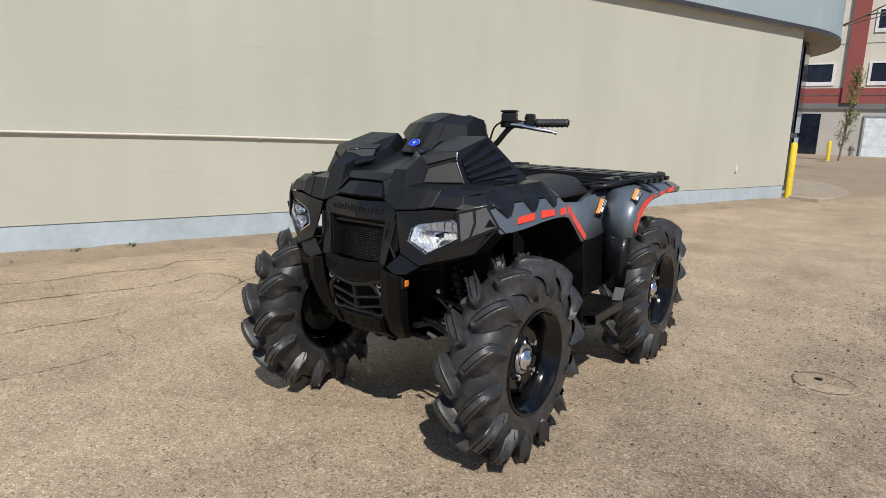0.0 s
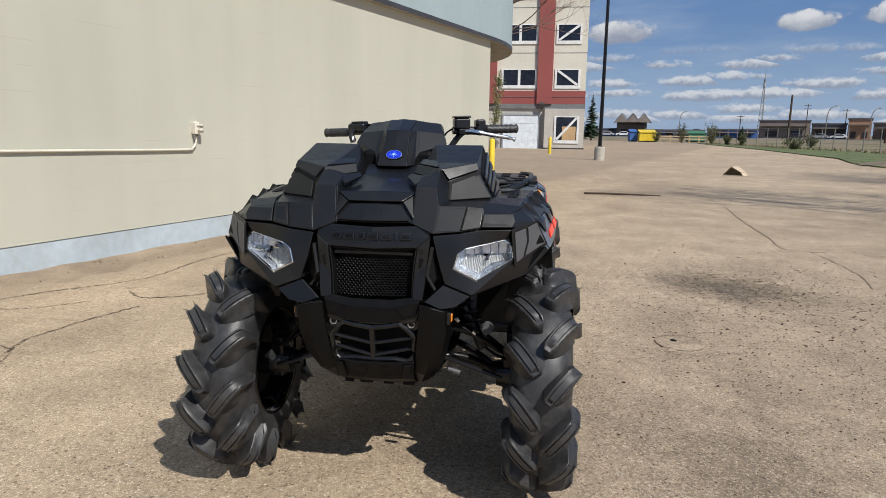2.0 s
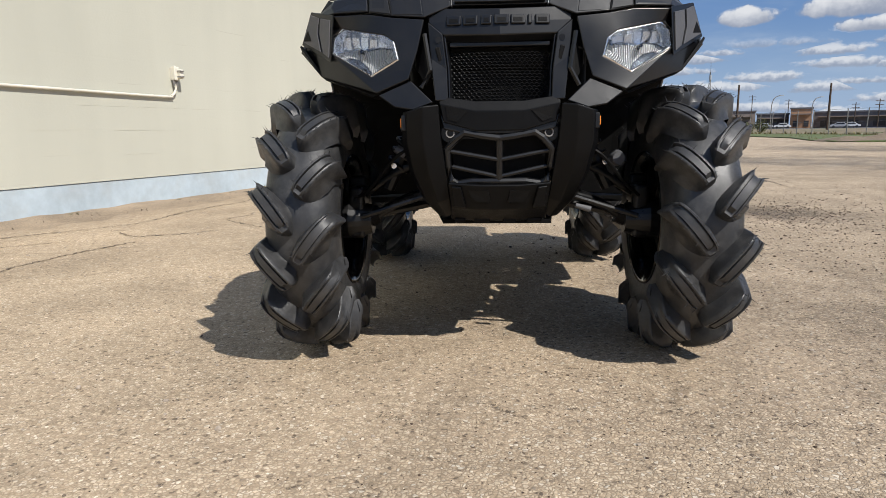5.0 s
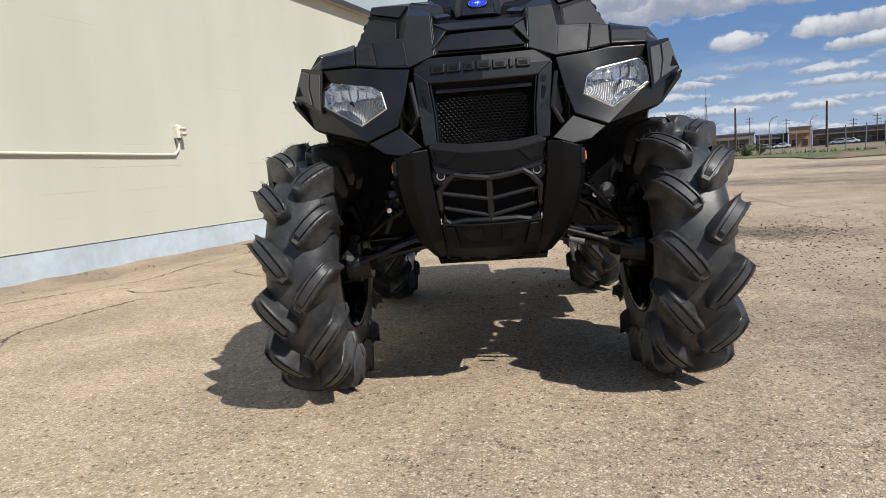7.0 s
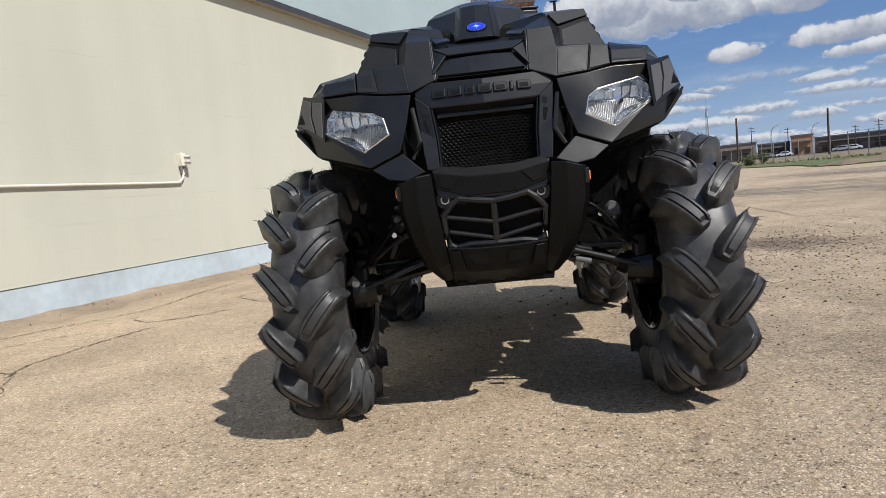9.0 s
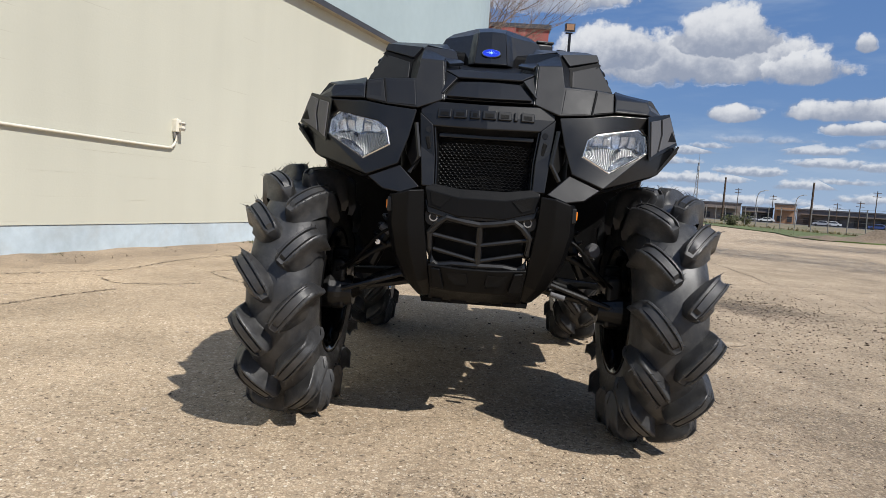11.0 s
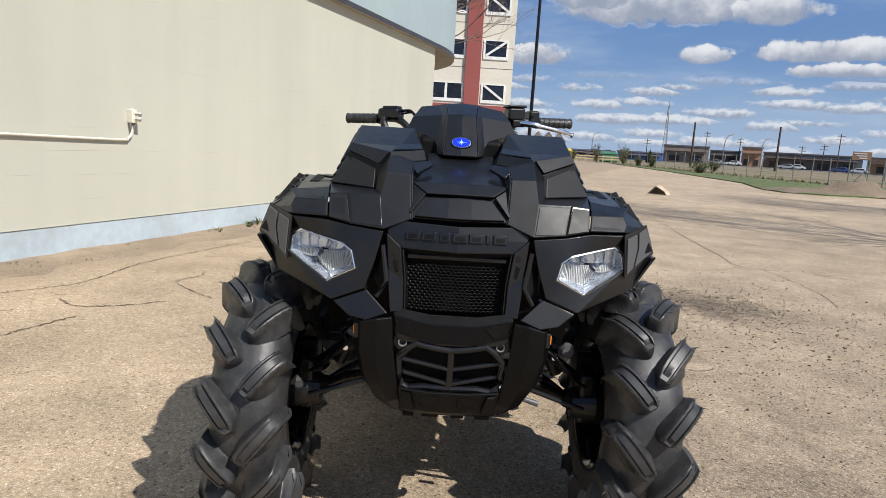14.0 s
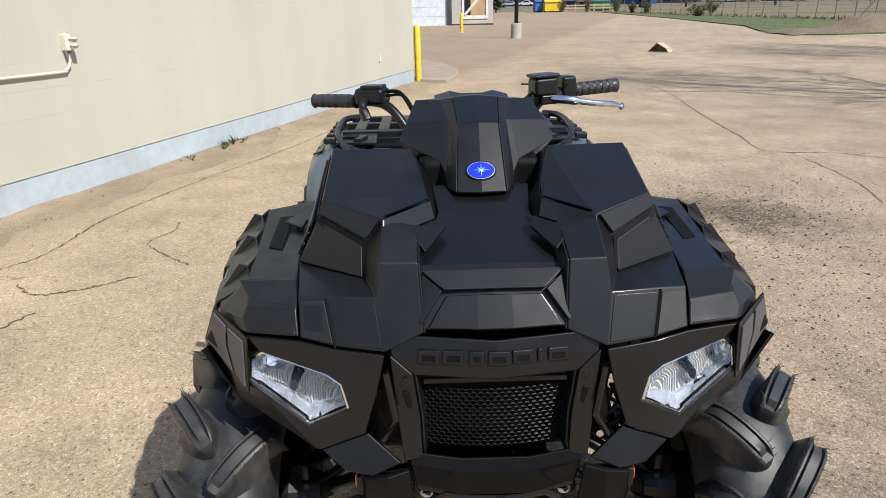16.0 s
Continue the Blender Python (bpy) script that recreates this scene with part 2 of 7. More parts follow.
FARTAN = material("tan shop front", (0.38, 0.22, 0.13), 0.8, grain=0.5, amount=0.12, blotch=0.1)
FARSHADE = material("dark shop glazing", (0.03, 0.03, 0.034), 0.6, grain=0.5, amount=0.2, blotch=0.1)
FARBLUE = material("blue cladding", (0.05, 0.13, 0.36), 0.6, grain=0.5, amount=0.12, blotch=0.1)
FARGREY = material("grey cladding", (0.34, 0.36, 0.38), 0.7, grain=0.5, amount=0.12, blotch=0.1)
GREENBOX = material("green container", (0.05, 0.17, 0.09), 0.6, grain=3, amount=0.15)
TIMBER = material("pale timber", (0.48, 0.35, 0.20), 0.8, grain=10, amount=0.15)
STONE = material("grit stone", (0.34, 0.28, 0.22), 0.8, grain=90, amount=0.25, island=0.2)


def asphalt():
    m = bpy.data.materials.new("worn asphalt with pale stone chips")
    m.use_nodes = True
    k = Net(m.node_tree)
    out, b = k.add("ShaderNodeOutputMaterial"), k.add("ShaderNodeBsdfPrincipled")
    k.tree.links.new(b.outputs[0], out.inputs[0])
    pos = k.add("ShaderNodeTexCoord").outputs["Object"]
    warp = k.add("ShaderNodeVectorMath", operation="ADD")
    k.put(warp.inputs[0], pos)
    jig = k.add("ShaderNodeTexNoise")
    k.put(jig.inputs["Vector"], pos)
    jig.inputs["Scale"].default_value = 60.0
    sc = k.add("ShaderNodeVectorMath", operation="SCALE")
    k.put(sc.inputs[0], jig.outputs["Color"])
    sc.inputs["Scale"].default_value = 0.012
    k.put(warp.inputs[1], sc.outputs[0])
    chips = k.add("ShaderNodeTexVoronoi", feature="F1")
    k.put(chips.inputs["Vector"], warp.outputs[0])
    chips.inputs["Scale"].default_value = 112.0
    edge = k.voronoi(warp.outputs[0], 112.0, "DISTANCE_TO_EDGE")
    pick = k.add("ShaderNodeSeparateColor")
    k.put(pick.inputs[0], chips.outputs["Color"])
    stone = k.mix(k.ramp(pick.outputs[0], 0.0, 1.0), (0.440, 0.336, 0.228), (0.610, 0.492, 0.352))
    stone = k.mix(k.ramp(pick.outputs[1], 0.88, 0.97), stone, (0.74, 0.64, 0.50))
    stone = k.mix(k.ramp(pick.outputs[2], 0.94, 0.98), stone, (0.17, 0.13, 0.095))
    coarse = k.add("ShaderNodeTexVoronoi", feature="F1")
    k.put(coarse.inputs["Vector"], warp.outputs[0])
    coarse.inputs["Scale"].default_value = 50.0
    cpick = k.add("ShaderNodeSeparateColor")
    k.put(cpick.inputs[0], coarse.outputs["Color"])
    near = k.ramp(coarse.outputs["Distance"], 0.30, 0.42, 1.0, 0.0)
    stone = k.mix(k.math("MULTIPLY", k.ramp(cpick.outputs[0], 0.82, 0.88), near), stone, (0.72, 0.60, 0.45))
    stone = k.mix(k.math("MULTIPLY", k.ramp(cpick.outputs[1], 0.90, 0.95), near), stone, (0.15, 0.115, 0.085))
    binder = (0.370, 0.280, 0.188)
    col = k.mix(k.ramp(edge, 0.0, 0.22), binder, stone)
    # open pits where chips have come away
    pits = k.add("ShaderNodeTexVoronoi", feature="F1")
    k.put(pits.inputs["Vector"], warp.outputs[0])
    pits.inputs["Scale"].default_value = 78.0
    ppick = k.add("ShaderNodeSeparateColor")
    k.put(ppick.inputs[0], pits.outputs["Color"])
    pit = k.math("MULTIPLY", k.ramp(ppick.outputs[0], 0.70, 0.80), k.ramp(pits.outputs["Distance"], 0.14, 0.30, 1.0, 0.0))
    col = k.mix(k.math("MULTIPLY", pit, 0.50), col, (0.075, 0.052, 0.032))
    wide, mid = k.noise(pos, 0.22, 4.0, 0.55), k.noise(pos, 1.7, 5.0, 0.6)
    vm = k.add("ShaderNodeVectorMath", operation="SCALE")
    k.put(vm.inputs[0], col)
    small = k.noise(pos, 16.0, 5.0, 0.65)
    k.put(vm.inputs["Scale"], k.math("ADD", k.ramp(wide, 0.3, 0.7, 0.79, 1.07, False), k.math("ADD", k.ramp(mid, 0.3, 0.7, -0.20, 0.15, False), k.math("ADD", k.ramp(small, 0.3, 0.7, -0.13, 0.11, False), k.ramp(k.noise(pos, 62.0, 3.0, 0.6), 0.3, 0.7, -0.20, 0.20, False)))))
    col = vm.outputs[0]
    # old oil stain, other darker patches, and silt swept against the wall
    sep = k.add("ShaderNodeSeparateXYZ")
    k.put(sep.inputs[0], pos)
    # net of hairline cracks on both sides of the yard
    bent = k.add("ShaderNodeVectorMath", operation="ADD")
    sway = k.add("ShaderNodeTexNoise")
    k.put(sway.inputs["Vector"], pos)
    sway.inputs["Scale"].default_value, sway.inputs["Detail"].default_value = 3.0, 6.0
    swing = k.add("ShaderNodeVectorMath", operation="SCALE")
    k.put(swing.inputs[0], sway.outputs["Color"])
    swing.inputs["Scale"].default_value = 0.45
    k.put(bent.inputs[0], pos)
    k.put(bent.inputs[1], swing.outputs[0])
    hair = k.ramp(k.voronoi(bent.outputs[0], 1.7, "DISTANCE_TO_EDGE"), 0.003, 0.013, 1.0, 0.0)
    spread = k.math("MULTIPLY", k.ramp(k.math("ABSOLUTE", k.math("SUBTRACT", sep.outputs[0], 0.4)), 1.7, 2.4), k.ramp(k.noise(pos, 0.8, 3.0, 0.5), 0.44, 0.58))
    hair = k.math("MULTIPLY", k.math("MULTIPLY", hair, spread), k.ramp(k.noise(pos, 7.0, 4.0, 0.6), 0.40, 0.60))
    col = k.mix(k.math("MULTIPLY", hair, 0.65), col, (0.11, 0.082, 0.058))
    # oil stain first; the widest entries just darken the right of the yard
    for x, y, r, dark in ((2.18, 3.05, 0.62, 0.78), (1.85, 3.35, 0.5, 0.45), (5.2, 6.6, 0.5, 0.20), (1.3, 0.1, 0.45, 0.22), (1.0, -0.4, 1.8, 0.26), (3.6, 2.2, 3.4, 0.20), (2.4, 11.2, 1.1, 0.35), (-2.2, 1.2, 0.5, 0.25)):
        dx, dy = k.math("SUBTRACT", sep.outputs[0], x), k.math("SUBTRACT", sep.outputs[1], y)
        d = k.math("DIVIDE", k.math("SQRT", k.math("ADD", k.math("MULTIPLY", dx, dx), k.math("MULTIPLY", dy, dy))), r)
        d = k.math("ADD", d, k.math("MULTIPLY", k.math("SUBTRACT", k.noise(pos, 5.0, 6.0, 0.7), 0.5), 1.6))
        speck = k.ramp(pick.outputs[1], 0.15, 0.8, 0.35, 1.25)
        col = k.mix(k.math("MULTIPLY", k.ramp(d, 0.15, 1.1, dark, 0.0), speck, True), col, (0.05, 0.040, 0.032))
    side = k.math("SUBTRACT", k.math("ADD", sep.outputs[0], 4.523), k.math("MULTIPLY", sep.outputs[1], 0.3588))
    silt = k.math("ADD", side, k.math("MULTIPLY", k.math("SUBTRACT", k.noise(pos, 1.8, 5.0, 0.6), 0.5), 0.8))
    col = k.mix(k.ramp(side, 0.8, 5.2, 0.15, 0.0), col, (0.48, 0.355, 0.215))
    col = k.mix(k.ramp(silt, 0.25, 0.9, 0.5, 0.0), col, (0.27, 0.21, 0.150))
    k.put(b.inputs["Base Color"], col)
    b.inputs["Roughness"].default_value = 0.9
    b.inputs["Specular IOR Level"].default_value = 0.25
    h = k.math("ADD", k.ramp(edge, 0.0, 0.25), k.math("MULTIPLY", k.noise(pos, 240.0, 4.0, 0.6), 0.5))
    h = k.math("SUBTRACT", k.math("ADD", h, k.math("MULTIPLY", pick.outputs[0], 0.7)), k.math("MULTIPLY", pit, 1.2))
    n = k.add("ShaderNodeBump")
    n.inputs["Strength"].default_value, n.inputs["Distance"].default_value = 0.45, 0.0032
    k.put(n.inputs["Height"], h)
    k.put(b.inputs["Normal"], n.outputs[0])
    return m


def chip_stone():
    """Stone chips that differ one from the next."""
    m = bpy.data.materials.new("tan and pale stone chips")
    m.use_nodes = True
    k = Net(m.node_tree)
    out, b = k.add("ShaderNodeOutputMaterial"), k.add("ShaderNodeBsdfPrincipled")
    k.tree.links.new(b.outputs[0], out.inputs[0])
    own = k.add("ShaderNodeNewGeometry").outputs["Random Per Island"]
    pos = k.add("ShaderNodeTexCoord").outputs["Object"]
    col = k.mix(own, (0.390, 0.298, 0.200), (0.525, 0.422, 0.298))
    col = k.mix(k.ramp(own, 0.95, 0.98), col, (0.66, 0.57, 0.44))
    col = k.mix(k.ramp(own, 0.07, 0.05), col, (0.16, 0.12, 0.088))
    col = k.mix(k.ramp(k.noise(pos, 400.0, 3.0), 0.35, 0.7, 0.0, 0.22), col, (0.26, 0.195, 0.13))
    k.put(b.inputs["Base Color"], col)
    b.inputs["Roughness"].default_value = 0.85
    b.inputs["Specular IOR Level"].default_value = 0.3
    return m


def wall_paint():
    m = bpy.data.materials.new("cream painted block wall")
    m.use_nodes = True
    k = Net(m.node_tree)
    out, b = k.add("ShaderNodeOutputMaterial"), k.add("ShaderNodeBsdfPrincipled")
    k.tree.links.new(b.outputs[0], out.inputs[0])
    pos = k.add("ShaderNodeTexCoord").outputs["Object"]
    big, streak = k.noise(pos, 0.5, 4.0, 0.5), k.noise(k.mapped(pos, (2.2, 2.2, 0.18)), 1.0, 5.0, 0.55)
    f = k.math("ADD", k.ramp(big, 0.3, 0.7, 0.94, 1.04, False), k.ramp(streak, 0.3, 0.7, -0.035, 0.035, False))
    vm = k.add("ShaderNodeVectorMath", operation="SCALE")
    vm.inputs[0].default_value = (0.500, 0.490, 0.405)
    k.put(vm.inputs["Scale"], f)
    # short thin cracks along the mortar lines
    sep = k.add("ShaderNodeSeparateXYZ")
    k.put(sep.inputs[0], pos)
    z = k.math("ADD", k.math("ADD", sep.outputs[2], 0.005), k.math("MULTIPLY", k.noise(pos, 2.0, 3.0), 0.02))
    row = k.math("ABSOLUTE", k.math("SUBTRACT", k.math("FRACT", k.math("DIVIDE", z, 0.203)), 0.5))
    line = k.math("MULTIPLY", k.ramp(row, 0.0, 0.022, 1.0, 0.0), k.ramp(k.noise(k.mapped(pos, (1.3, 1.3, 5.2)), 1.0, 2.0), 0.60, 0.66))
    col = k.mix(k.math("MULTIPLY", line, 0.34), vm.outputs[0], (0.30, 0.26, 0.20))
    k.put(b.inputs["Base Color"], col)
    b.inputs["Roughness"].default_value = 0.75
    n = k.add("ShaderNodeBump")
    n.inputs["Strength"].default_value, n.inputs["Distance"].default_value = 0.18, 0.006
    h = k.math("ADD", k.noise(pos, 45.0, 5.0, 0.6), k.math("MULTIPLY", k.ramp(row, 0.0, 0.05), 0.14))
    k.put(n.inputs["Height"], h)
    k.put(b.inputs["Normal"], n.outputs[0])
    return m


def field():
    m = bpy.data.materials.new("dry field")
    m.use_nodes = True
    k = Net(m.node_tree)
    out, b = k.add("ShaderNodeOutputMaterial"), k.add("ShaderNodeBsdfPrincipled")
    k.tree.links.new(b.outputs[0], out.inputs[0])
    pos = k.add("ShaderNodeTexCoord").outputs["Object"]
    col = k.mix(k.ramp(k.noise(pos, 1.2, 6.0, 0.65), 0.3, 0.7), (0.14, 0.105, 0.06), (0.26, 0.205, 0.125))
    col = k.mix(k.ramp(k.noise(pos, 0.08, 5.0, 0.6), 0.52, 0.62), col, (0.075, 0.10, 0.03))
    k.put(b.inputs["Base Color"], col)
    b.inputs["Roughness"].default_value = 0.95
    return m


def glass(name, tint=(0.9, 0.94, 1.0), rough=0.02):
    m = bpy.data.materials.new(name)
    m.use_nodes = True
    k = Net(m.node_tree)
    out, b = k.add("ShaderNodeOutputMaterial"), k.add("ShaderNodeBsdfPrincipled")
    k.tree.links.new(b.outputs[0], out.inputs[0])
    b.inputs["Base Color"].default_value = (*tint, 1)
    b.inputs["Roughness"].default_value = rough
    b.inputs["Transmission Weight"].default_value = 1.0
    b.inputs["IOR"].default_value = 1.12
    return m


ASPHALT, CHIPS, CREAM, FIELD, LENS = asphalt(), chip_stone(), wall_paint(), field(), glass("clear lamp lens")
GRASS = material("spring grass", (0.085, 0.125, 0.032), 0.9, grain=8, amount=0.4, blotch=0.5, blotch_amount=0.3, dust=((0.19, 0.145, 0.085), 0.7))
DIRT = material("bare dirt", (0.20, 0.15, 0.10), 0.95, grain=12, amount=0.3, bump=0.5, bump_scale=30, blotch=0.8, blotch_amount=0.2)

# ---- building blocks ----


def part(name, bm, mat, parent=None, label="", bevel=0.0, solid=0.0, smooth=False, seg=2):
    """One mesh object from a bmesh or a (verts, faces) pair, under a thing or a part."""
    me = bpy.data.meshes.new(name)
    if isinstance(bm, tuple):
        me.from_pydata([tuple(v) for v in bm[0]], [], bm[1])
        b2 = bmesh.new()
        b2.from_mesh(me)
        bmesh.ops.recalc_face_normals(b2, faces=b2.faces)
        bm = b2
    for f in bm.faces:
        f.smooth = True
    if not smooth:
        for ed in bm.edges:
            ed.smooth = False
    bm.to_mesh(me)
    bm.free()
    me.materials.append(mat)
    ob = new(name, me)
    if solid:
        s = ob.modifiers.new("thickness", "SOLIDIFY")
        s.thickness, s.offset = solid, 0.0
    if bevel:
        b = ob.modifiers.new("edges", "BEVEL")
        b.width, b.segments, b.limit_method, b.angle_limit = bevel, seg, "ANGLE", radians(20)
        b.harden_normals = True
    if parent:
        ob.parent = parent
    if label:
        ob["label"] = label
    return ob


def thing(name, label, category, group="", at=(0, 0, 0)):
    ob = new(name)
    ob.empty_display_size = 0.2
    ob.location = at
    return tagged(ob, label, category, group)


def box(cx, cy, cz, sx, sy, sz, turn=None):
    bm = bmesh.new()
    bmesh.ops.create_cube(bm, size=1.0)
    bmesh.ops.scale(bm, vec=(sx, sy, sz), verts=bm.verts)
    if turn:
        bmesh.ops.rotate(bm, cent=(0, 0, 0), matrix=Euler([radians(a) for a in turn]).to_matrix(), verts=bm.verts)
    bmesh.ops.translate(bm, vec=(cx, cy, cz), verts=bm.verts)
    return bm


def flip(verts):
    return [(-x, y, z) for x, y, z in verts]


def pair(name, verts, faces, mat, parent, label="", bevel=0.003, solid=0.008, **kw):
    """A panel on the machine's left side and its mirror image on the right."""
    a = part(name, (verts, faces), mat, parent, label, bevel, solid, **kw)
    b = part(name, (flip(verts), [tuple(reversed(f)) for f in faces]), mat, parent, label, bevel, solid, **kw)
    return a, b


def loft(rows, close=False):
    """Vertices and quads through rows of equally many points."""
    n = len(rows[0])
    verts = [p for r in rows for p in r]
    faces = []
    for i in range(len(rows) - 1):
        for j in range(n - 1 + (1 if close else 0)):
            a, b = i * n + j, i * n + (j + 1) % n
            faces.append((a, b, b + n, a + n))
    return verts, faces


def tube(points, radius, sides=10, caps=True):
    """A round bar through points; radius may be one number or one for each point."""
    pts = [Vector(p) for p in points]
    rad = radius if isinstance(radius, (list, tuple)) else [radius] * len(pts)
    rows, up = [], Vector((0, 0, 1))
    for i, p in enumerate(pts):
        d = (pts[min(i + 1, len(pts) - 1)] - pts[max(i - 1, 0)]).normalized()
        ref = up if abs(d.dot(up)) < 0.95 else Vector((1, 0, 0))
        u = d.cross(ref).normalized()
        v = d.cross(u)
        rows.append([tuple(p + rad[i] * (math.cos(a) * u + math.sin(a) * v)) for a in (2 * math.pi * j / sides for j in range(sides))])
    verts, faces = loft(rows, True)
    if caps:
        faces.append(tuple(range(sides)))
        faces.append(tuple(range(len(verts) - sides, len(verts))))
    return verts, faces


def bend(points, step=6):
    """A smooth run of points through the given ones (Catmull-Rom)."""
    p = [Vector(q) for q in points]
    p = [2 * p[0] - p[1]] + p + [2 * p[-1] - p[-2]]
    out = []
    for i in range(1, len(p) - 2):
        for s in range(step):
            t = s / step
            out.append(0.5 * (2 * p[i] + (p[i + 1] - p[i - 1]) * t + (2 * p[i - 1] - 5 * p[i] + 4 * p[i + 1] - p[i + 2]) * t * t + (3 * p[i] - p[i - 1] - 3 * p[i + 1] + p[i + 2]) * t ** 3))
    return out + [p[-2]]


def lathe(profile, sides=48, axis="x"):
    """A turned shape: profile of (place along the axis, radius)."""
    rows = []
    for s in range(sides):
        a = 2 * math.pi * s / sides
        rows.append([(x, r * math.cos(a), r * math.sin(a)) if axis == "x" else (r * math.cos(a), r * math.sin(a), x) for x, r in profile])
    rows.append(rows[0])
    n = len(profile)
    verts, faces = loft(rows[:-1])
    last = (sides - 1) * n
    faces += [(last + j, last + j + 1, j + 1, j) for j in range(n - 1)]
    return verts, faces


def slab(outline, z0, z1):
    """A flat prism from an outline in plan."""
    n = len(outline)
    verts = [(x, y, z0) for x, y in outline] + [(x, y, z1) for x, y in outline]
    faces = [tuple(range(n)), tuple(range(n, 2 * n))] + [(i, (i + 1) % n, n + (i + 1) % n, n + i) for i in range(n)]
    return verts, faces


def plate(points, thick):
    """A flat piece from a ring of points in space, given a thickness along its normal."""
    p = [Vector(q) for q in points]
    nrm = Vector((0, 0, 0))
    for i, a in enumerate(p):
        nrm += a.cross(p[(i + 1) % len(p)])
    nrm = nrm.normalized() * thick
    n = len(p)
    verts = [tuple(a) for a in p] + [tuple(a + nrm) for a in p]
    faces = [tuple(range(n)), tuple(range(n, 2 * n))] + [(i, (i + 1) % n, n + (i + 1) % n, n + i) for i in range(n)]
    return verts, faces


def merged(*pieces):
    verts, faces = [], []
    for v, f in pieces:
        o = len(verts)
        verts += list(v)
        faces += [tuple(i + o for i in q) for q in f]
    return verts, faces

# ---- ground ----
def wall_x(y):
    return -4.523 + 0.3588 * y


DIRTPALE = material("pale silt", (0.31, 0.235, 0.158), 0.95, grain=110, amount=0.45, bump=0.5, bump_scale=220, blotch=2.0, blotch_amount=0.2, dust=((0.20, 0.15, 0.10), 0.5))
ground = part("ground", ([(-900, -900, -0.03), (900, -900, -0.03), (900, 900, -0.03), (-900, 900, -0.03)], [(0, 1, 2, 3)]), FIELD)
tagged(ground, "dry grassy field reaching to the horizon", "ground", kind="structure")
# the yard's outline: the verge runs along its right side and turns at the near corner
yard = [(-40, -40), (60, -40), (60, 22.6), (30, 24.6), (19.6, 24.6), (15.6, 23.9), (14.0, 24.6), (14.6, 28), (16.4, 33.1), (18.4, 50), (20.3, 76), (17, 92), (-40, 92)]
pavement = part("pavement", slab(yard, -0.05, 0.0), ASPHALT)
tagged(pavement, "worn tan asphalt yard with exposed stone chips", "asphalt", kind="structure")


def ribbon(points, width, z=0.004, jitter=0.02, seed=1):
    """A thin uneven strip along the ground."""
    rnd = random.Random(seed)
    pts = bend(points, 22)
    rows = []
    for i, p in enumerate(pts):
        d = (pts[min(i + 1, len(pts) - 1)] - pts[max(i - 1, 0)]).normalized()
        s = Vector((-d.y, d.x, 0))
        c = p + s * rnd.uniform(-jitter, jitter)
        w = width * max(0.10, rnd.uniform(0.0, 1.0))
        rows.append([(c.x - s.x * w, c.y - s.y * w, z), (c.x + s.x * w, c.y + s.y * w, z)])
    return loft(rows)


CRACK = material("dark crack filling", (0.105, 0.077, 0.053), 0.95, grain=60, amount=0.4)


def crack(points, width, n):
    part("crack", ribbon([(x, y, 0) for x, y in points], width * 0.75, 0.0035, 0.012, n), CRACK, pavement)


crack([(-3.52, -0.35), (-3.4, -0.06), (-3.36, 0.33), (-3.23, 0.67), (-3.33, 0.93), (-3.12, 1.24)], 0.010, 1)
crack([(-3.0, -0.52), (-2.91, -0.22), (-2.8, 0.1), (-2.72, 0.4), (-2.76, 0.64), (-2.8, 0.81), (-2.56, 0.91), (-2.35, 0.86)], 0.011, 2)
crack([(-2.35, 0.86), (-2.24, 0.64), (-2.1, 0.46), (-2.12, 0.29)], 0.005, 3)
crack([(-2.33, -0.74), (-2.31, -0.52), (-2.24, -0.27), (-2.25, -0.05)], 0.009, 4)
crack([(-2.05, -0.24), (-1.88, -0.29), (-1.73, -0.29), (-1.53, -0.41)], 0.004, 5)
crack([(-2.35, 0.80), (-2.41, 1.04), (-2.37, 1.21), (-2.33, 1.42), (-2.19, 1.78)], 0.013, 6)
crack([(-2.51, 2.16), (-2.31, 2.0), (-2.05, 2.08), (-1.8, 2.26)], 0.014, 7)
crack([(-3.27, 1.78), (-3.05, 2.07), (-2.78, 2.35), (-2.61, 2.62), (-2.56, 3.27), (-2.47, 3.64)], 0.012, 8)
crack([(-1.6, 2.37), (-2.0, 2.76), (-1.93, 3.02), (-1.96, 3.22)], 0.010, 9)
crack([(-2.47, 3.64), (-2.2, 4.4), (-1.7, 5.6), (-1.3, 6.8)], 0.012, 10)
crack([(-3.6, 1.1), (-3.3, 1.5), (-2.9, 1.6), (-2.6, 1.85)], 0.008, 11)
crack([(3.96, 10.59), (3.82, 9.01), (3.55, 7.22), (3.39, 5.83), (3.3, 5.03), (3.91, 4.85), (4.33, 4.53), (4.69, 4.46), (7.5, 4.0)], 0.014, 12)
crack([(3.5, 4.9), (3.48, 4.07), (3.4, 3.57), (3.27, 3.21)], 0.009, 13)
crack([(3.3, 5.03), (2.9, 4.7), (2.5, 4.6)], 0.006, 14)
crack([(0.08, -0.51), (0.21, -0.52), (0.34, -0.53), (0.53, -0.53), (0.69, -0.58), (0.95, -0.62)], 0.0022, 15)
crack([(-0.28, -0.555), (-0.25, -0.575), (-0.21, -0.60)], 0.004, 16)
crack([(-0.02, -0.485), (0.0, -0.52), (0.035, -0.54)], 0.004, 17)
crack([(0.50, -0.39), (0.46, -0.38), (0.42, -0.46), (0.41, -0.55), (0.44, -0.59)], 0.0018, 18)
